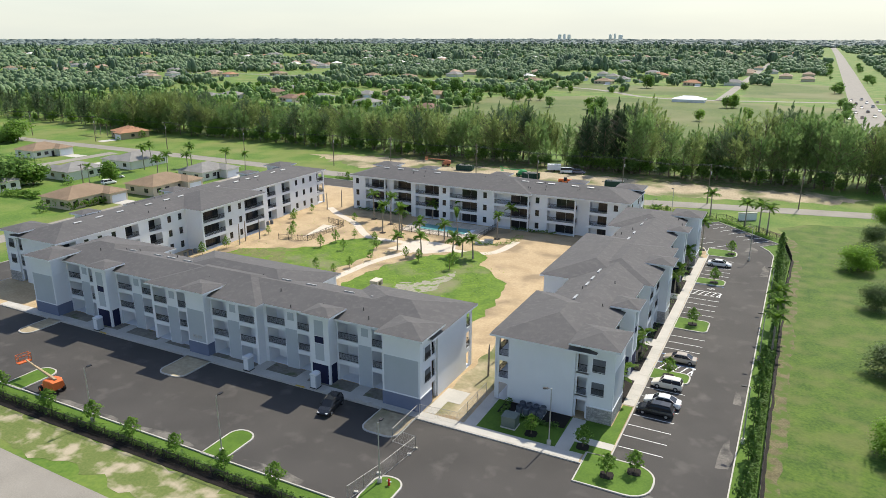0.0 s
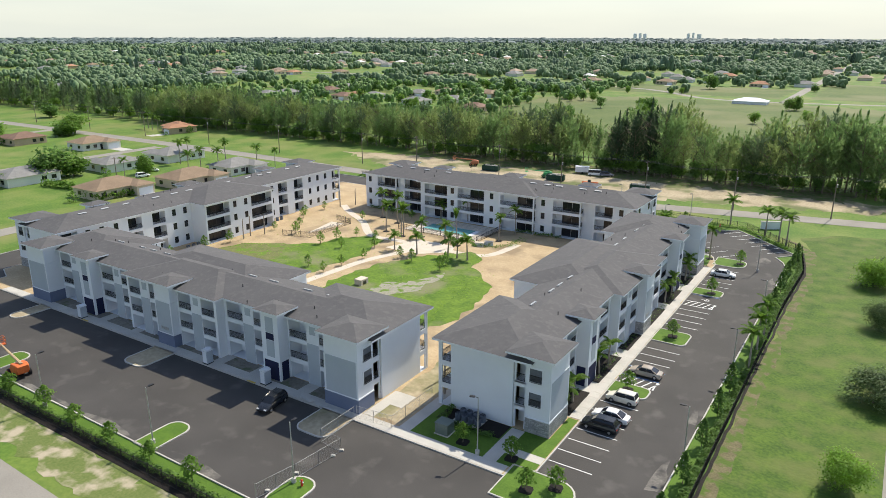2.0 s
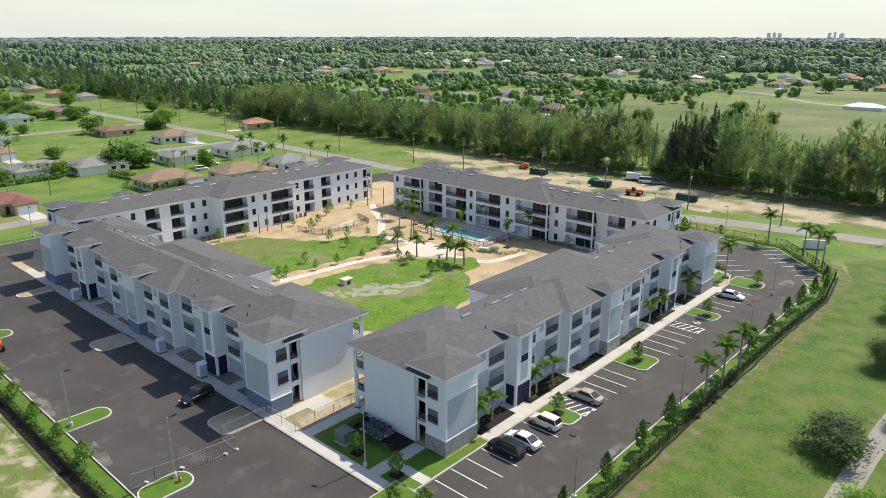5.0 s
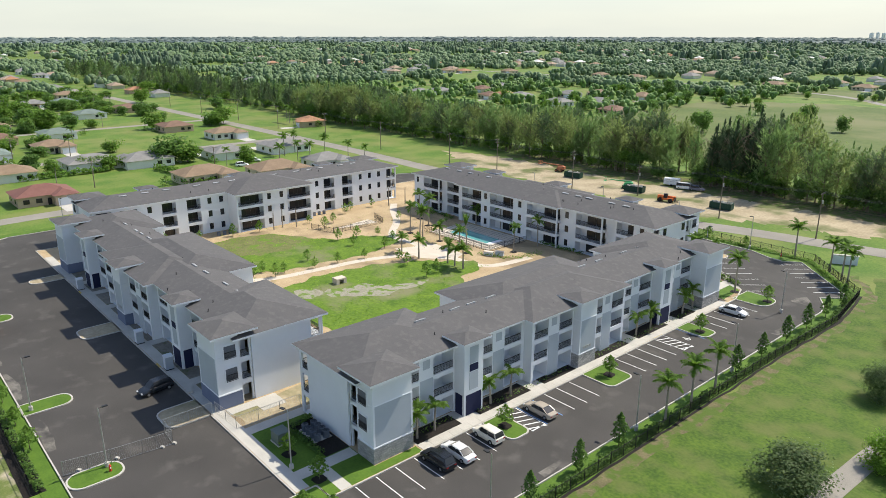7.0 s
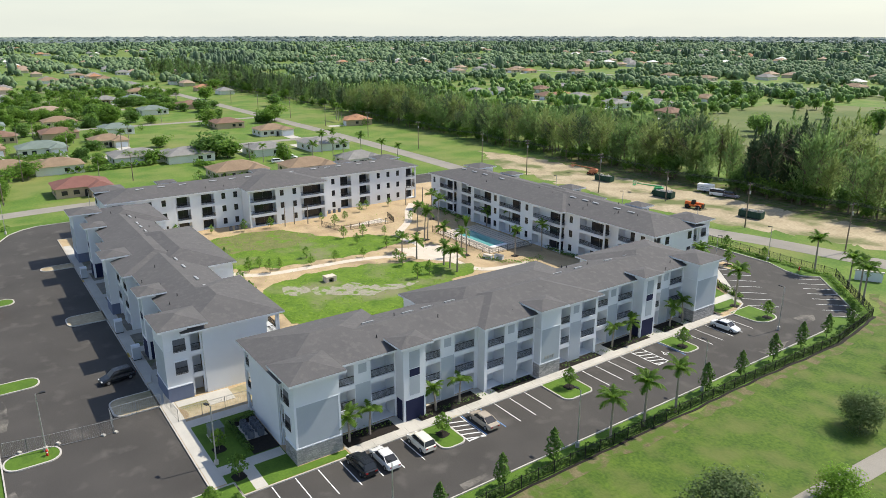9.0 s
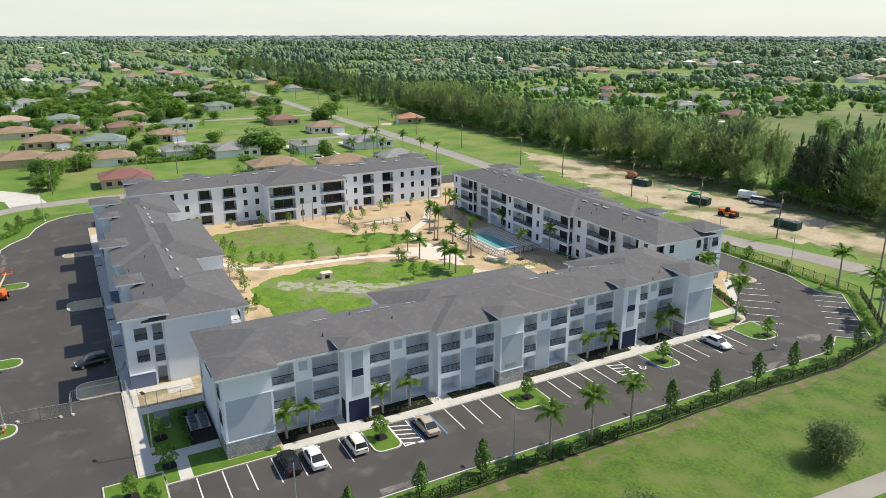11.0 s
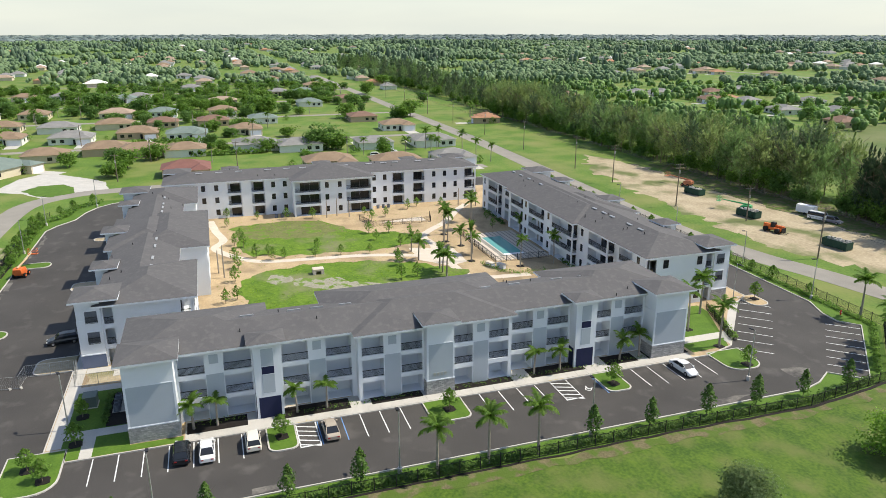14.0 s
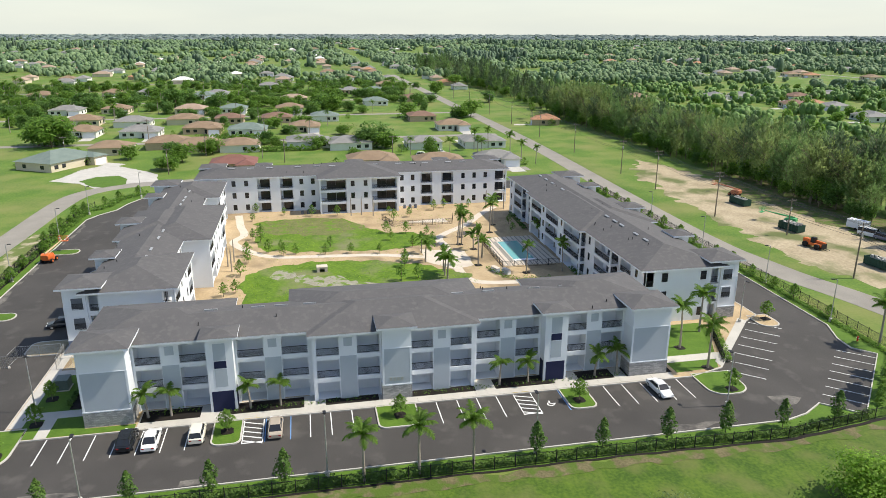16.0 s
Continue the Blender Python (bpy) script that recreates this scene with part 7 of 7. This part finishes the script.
lawn_trees((-187, 61, 0.9, 0), (-190, 58, 0.8, 0), (-203, 63, 1.1, 0), (-211, 59, 1.1, 1), (-213, 43, 0.9, 0), (-219, 72, 1.0, 0), (-219, 69, 0.8, 0), (-221, 140, 1.3, 0),
           (-223, 132, 1.3, 1), (-225, 137, 1.75, 1), (-225, 113, 0.9, 0), (-225, 119, 0.7, 0), (-229, 109, 0.8, 0), (-229, 105, 0.8, 0), (-231, 96, 0.8, 0), (-243, 91, 0.7, 0))
lawn_trees((-248, 5, 2.0, 0), (-252, 8, 1.5, 1), (-254, -2, 1.9, 0), (-317, 194, 1.3, 0), (-318, 191, 1.0, 1), (-321, 200, 1.5, 0), (-324, 165, 1.4, 0), (-331, 80, 1.0, 1),
           (-332, 98, 1.0, 0), (-368, 124, 1.8, 0), (-374, -29, 1.6, 1), (-377, -38, 1.2, 1), (-385, -15, 1.5, 1), (-385, 120, 1.5, 1), (-389, 181, 1.3, 1), (-394, 84, 1.2, 0))
lawn_trees((-396, 230, 1.3, 1), (-400, 30, 1.9, 1), (-400, 56, 1.4, 1), (-402, -23, 1.7, 1), (-404, 193, 0.9, 1), (-412, 35, 1.7, 1), (-412, 160, 1.2, 0), (-430, 170, 1.2, 1),
           (-440, 126, 1.5, 0), (-467, 207, 1.6, 0), (-500, 175, 1.3, 0), (-523, 201, 0.9, 1), (-545, 238, 1.5, 0))
for x, y, s, dk in ((-136, 364, 1.5, 1), (-147, 378, 1.3, 0), (-107, 417, 1.7, 1), (-108, 407, 1.3, 0), (-90, 414, 1.2, 1), (-52, 422, 0.9, 0), (-42, 510, 1.3, 0), (-46, 506, 1.1, 0), (-129, 660, 1.8, 1),
                  (-256, 528, 1.9, 1), (-174, 500, 0.9, 0), (-176, 582, 0.8, 0), (-137, 598, 0.7, 0), (-49, 678, 1.0, 1), (-144, 593, 0.7, 0)):
    plant((GARDEN, DARKB)[dk], rt.randrange(4), x, y, s, rt.uniform(0, 360), -0.06 - 0.7 * s, "leafy tree standing alone in an open field", "tree", "field trees", sz=s * 1.05)
for x, y in ((-196, 173), (-185, 172), (-199, 187), (-181, 186), (-176, 190), (-186, 160), (-204, 148), (-296, 228), (-302, 229), (-308, 231), (-214, 182), (-210, 175)):
    plant(TALLPALM, rt.randrange(3), x, y, rt.uniform(0.9, 1.2), rt.uniform(0, 360), -0.06, "feather palm in a suburban garden", "palm tree", "garden palms")
for i in range(170):
    x, y = rt.uniform(-430, 30), rt.uniform(278, 545)
    if not clear(x, y) or (x > -205 and y < 640 and rt.random() < 0.93):
        continue
    plant((FIELD, FIELDG)[rt.random() < 0.5], rt.randrange(4), x, y, rt.uniform(0.6, 1.2), rt.uniform(0, 360), -0.06, "leafy tree north of the belt", "tree", "trees beyond the belt")


SHRUB = ("garden_shrub", lambda v: cone_meshes(380 + v, 2.2, 1.3, M_LEAF, 160, 0.15))
for i in range(205):
    o = rt.choice(HLIST)
    x, y = o.location.x + rt.uniform(-14, 14), o.location.y + rt.uniform(-14, 14)
    if x < -520 or y > 460 or not clear(x, y, 7.0):
        continue
    plant(SHRUB, rt.randrange(3), x, y, rt.uniform(0.7, 1.7), rt.uniform(0, 360), -0.06, "rounded green shrub in a suburban garden", "shrub", "garden shrubs")
for k, (a, b) in enumerate((((-222, 84), (-222, 112)), ((-214, 126), (-200, 128)), ((-180, 122), (-178, 140)), ((-260, 60), (-260, 90)))):
    leaf_strip("garden_hedge", [a, b], 3.0, 2.6, 40, 0.4, M_LEAF, "overgrown green garden hedge", "hedge", -0.06, 40 + k)


# far woods and roofs, down to the horizon: houses stand in clearings among the trees
rf2 = random.Random(77)
FAR_PLAN, GLADES = [], set()
for i in range(1500):
    a, q = radians(rf2.uniform(-8, 114)), 430 + 1900 * rf2.random() ** 1.35
    x, y = 30 - math.sin(a) * q, 60 + math.cos(a) * q
    x, y = round(x / 21) * 21 + rf2.uniform(-3, 3), round(y / 46) * 46 + rf2.uniform(-4, 4)
    if x > -480 and y < 705 or x > -600 and y < 215 or 8 < x < 85 or noise.noise((x * 0.0035, y * 0.0035, 21.0)) < -0.05:
        continue
    cell = (int(x // 21), int(y // 21))
    if cell in GLADES:
        continue
    FAR_PLAN.append((x, y))
    GLADES |= {cell, (cell[0] + 1, cell[1]), (cell[0], cell[1] - 1), (cell[0] + 1, cell[1] - 1)}


def groves(name, n, rmin, rmax, lumps, spread, hgt, seed, keep, m, label, fat=(0.45, 0.8)):
    """Many small crowns, each of a few uneven clumps of foliage with faceted, broken outlines."""
    rng = np.random.default_rng(seed)
    a = np.radians(rng.uniform(-10, 116, n))
    r = np.sqrt(rng.uniform(rmin ** 2, rmax ** 2, n))
    x, y = 30 - np.sin(a) * r, 60 + np.cos(a) * r
    k = np.array([keep(p, q) for p, q in zip(x, y)])
    x, y = np.repeat(x[k], lumps), np.repeat(y[k], lumps)
    s = np.repeat(rng.uniform(0.55, 1.3, k.sum()), lumps)
    n = len(x)
    ang, off = rng.uniform(0, 6.28, n), rng.uniform(0.15, 0.75, n) * spread * s
    cx, cy = x + np.cos(ang) * off, y + np.sin(ang) * off
    top = hgt * s * rng.uniform(0.6, 1.0, n)
    rad = spread * s * rng.uniform(*fat, n)
    low = np.maximum(0.0, top - rad * rng.uniform(1.5, 2.3, n) * (1.0 if hgt < 14 else 2.2))
    low[::lumps] = 0.0
    rings = ((0.72, 0.1, 0.0), (1.0, 0.5, 0.5), (0.68, 0.86, 0.25))
    V = np.zeros((n, 19, 3))
    for q, (rr, zz, tw) in enumerate(rings):
        for j in range(6):
            t = (j + tw) * math.pi / 3
            jr = rng.uniform(0.7, 1.25, n)
            V[:, q * 6 + j] = np.stack([cx + np.cos(t) * rad * rr * jr, cy + np.sin(t) * rad * rr * jr, low + (top - low) * np.clip(zz + rng.uniform(-0.1, 0.1, n), 0, 1)], 1)
    V[:, 18] = np.stack([cx, cy, top], 1)
    tri = []
    for q in (0, 6):
        for j in range(6):
            p = (j + 1) % 6
            tri += [(q + j, q + p, q + 6 + j), (q + p, q + 6 + p, q + 6 + j)]
    tri += [(12 + j, 12 + (j + 1) % 6, 18) for j in range(6)]
    F = (np.array(tri)[None] + (np.arange(n) * 19)[:, None, None]).reshape(-1, 3)
    me = mesh_np(name, V.reshape(-1, 3), F.tolist(), m)
    me.polygons.foreach_set("use_smooth", [True] * len(me.polygons))
    tagged(new(name, me), label, "woods", kind="stuff")


def open_land(x, y):
    """True where trees may stand: off roads, fields, streets and house plots."""
    if (int(x // 21), int(y // 21)) in GLADES:
        return False
    if x > -205 and 282 < y < 600:
        return False
    if x > -450 + max(0, y - 690) * 3 and 610 < y < 700:
        return False
    if x > -420 and y < 545 and y > 280:
        return False
    if x > -570 and y < 245:
        return False
    if -330 < x < 40 and y < 290:
        return False
    if 18 < x < 78 or -66 < x < -48 and y < 1400:
        return False
    if 590 < y < 700 and x > -330 and noise.noise((x * 0.01, y * 0.01, 3)) < 0.35:
        return False
    if x < -560 and 188 < y < 215:
        return False
    return noise.noise((x * 0.005, y * 0.005, 0.5)) + 0.4 * noise.noise((x * 0.02, y * 0.02, 7.5)) > (-0.14 if y < 900 and x > -800 else -0.34)


WOODS = "green woods and gardens spreading to the horizon"
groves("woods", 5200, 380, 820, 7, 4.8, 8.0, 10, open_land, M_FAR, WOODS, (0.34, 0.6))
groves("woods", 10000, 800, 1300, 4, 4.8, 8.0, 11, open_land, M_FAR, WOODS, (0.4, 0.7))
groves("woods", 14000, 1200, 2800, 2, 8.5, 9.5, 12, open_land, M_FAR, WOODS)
groves("woods", 12000, 2700, 4900, 1, 26.0, 11.0, 13, lambda x, y: True, M_FARHAZE, WOODS)
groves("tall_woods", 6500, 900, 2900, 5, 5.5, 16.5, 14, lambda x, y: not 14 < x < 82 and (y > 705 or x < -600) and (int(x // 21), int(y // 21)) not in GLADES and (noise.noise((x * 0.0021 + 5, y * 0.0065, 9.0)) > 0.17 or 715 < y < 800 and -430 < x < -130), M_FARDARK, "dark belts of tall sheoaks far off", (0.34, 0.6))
groves("far_gardens", 5500, 225, 640, 7, 3.0, 6.5, 15, lambda x, y: y > 292 and -480 < x < -190 + max(0, 340 - y) and clear(x, y, 8.0) and noise.noise((x * 0.02, y * 0.03, 4.0)) > 0.0, M_FARGARDEN, "leafy gardens and hedges between distant houses", (0.4, 0.7))


def far_houses(plots, m, label, seed):
    r = random.Random(seed)
    bm, bw = bmesh.new(), bmesh.new()
    for x, y in plots:
        w, d = r.uniform(12, 18), r.uniform(10, 13)
        if r.random() < 0.5:
            w, d = d, w
        box(bw, x - w / 2, y - d / 2, 0, x + w / 2, y + d / 2, 2.98)
        hip(bm, x - w / 2 - 0.6, x + w / 2 + 0.6, y - d / 2 - 0.6, y + d / 2 + 0.6, 3.0, 0.42)
    tagged(new("far_house_walls", mesh_of("far_house_walls", bw, HWALLS[seed % 3], fix=False)), "pale walls of distant houses", "houses", kind="stuff")
    me = mesh_of("far_house_roofs", bm, m, fix=False)
    return tagged(new("far_house_roofs", me), label, "houses", kind="stuff")


far_houses(FAR_PLAN[0::3], ROOFS[5], "distant pale-roofed houses among trees", 21)
far_houses(FAR_PLAN[1::3], ROOFS[2], "distant grey-roofed houses among trees", 22)
far_houses(FAR_PLAN[2::12], ROOFS[6], "distant terracotta-roofed houses among trees", 23)
far_houses(FAR_PLAN[5::12], HWALLS[1], "distant white buildings among trees", 24)
far_houses(FAR_PLAN[8::12] + FAR_PLAN[11::12], ROOFS[0], "distant tan-roofed houses among trees", 25)
tent = thing("marquee", pose(-75, 542, -0.05), "white marquee in a field", "marquee")
bm = bmesh.new()
box(bm, -11, -7, 0, 11, 7, 2.0)
hip(bm, -11.5, 11.5, -7.5, 7.5, 2.0, 0.3)
part("canopy", bm, M_WHITE, tent)
# towers on the skyline
for x, y, w, h in ((-1440, 4470, 16, 37), (-1412, 4480, 12, 39), (-1385, 4490, 16, 36), (-1140, 4560, 14, 38), (-1113, 4566, 9, 42), (-1080, 4575, 22, 35)):
    bm = bmesh.new()
    box(bm, x - w / 2, y - 10, 0, x + w / 2, y + 10, h)
    box(bm, x - w / 5, y - 6, h, x + w / 5, y + 6, h + 2)
    tagged(part("tower_block", bm, M_TOWERHAZE), "faint grey tower block on the horizon", "tower block", "skyline towers")
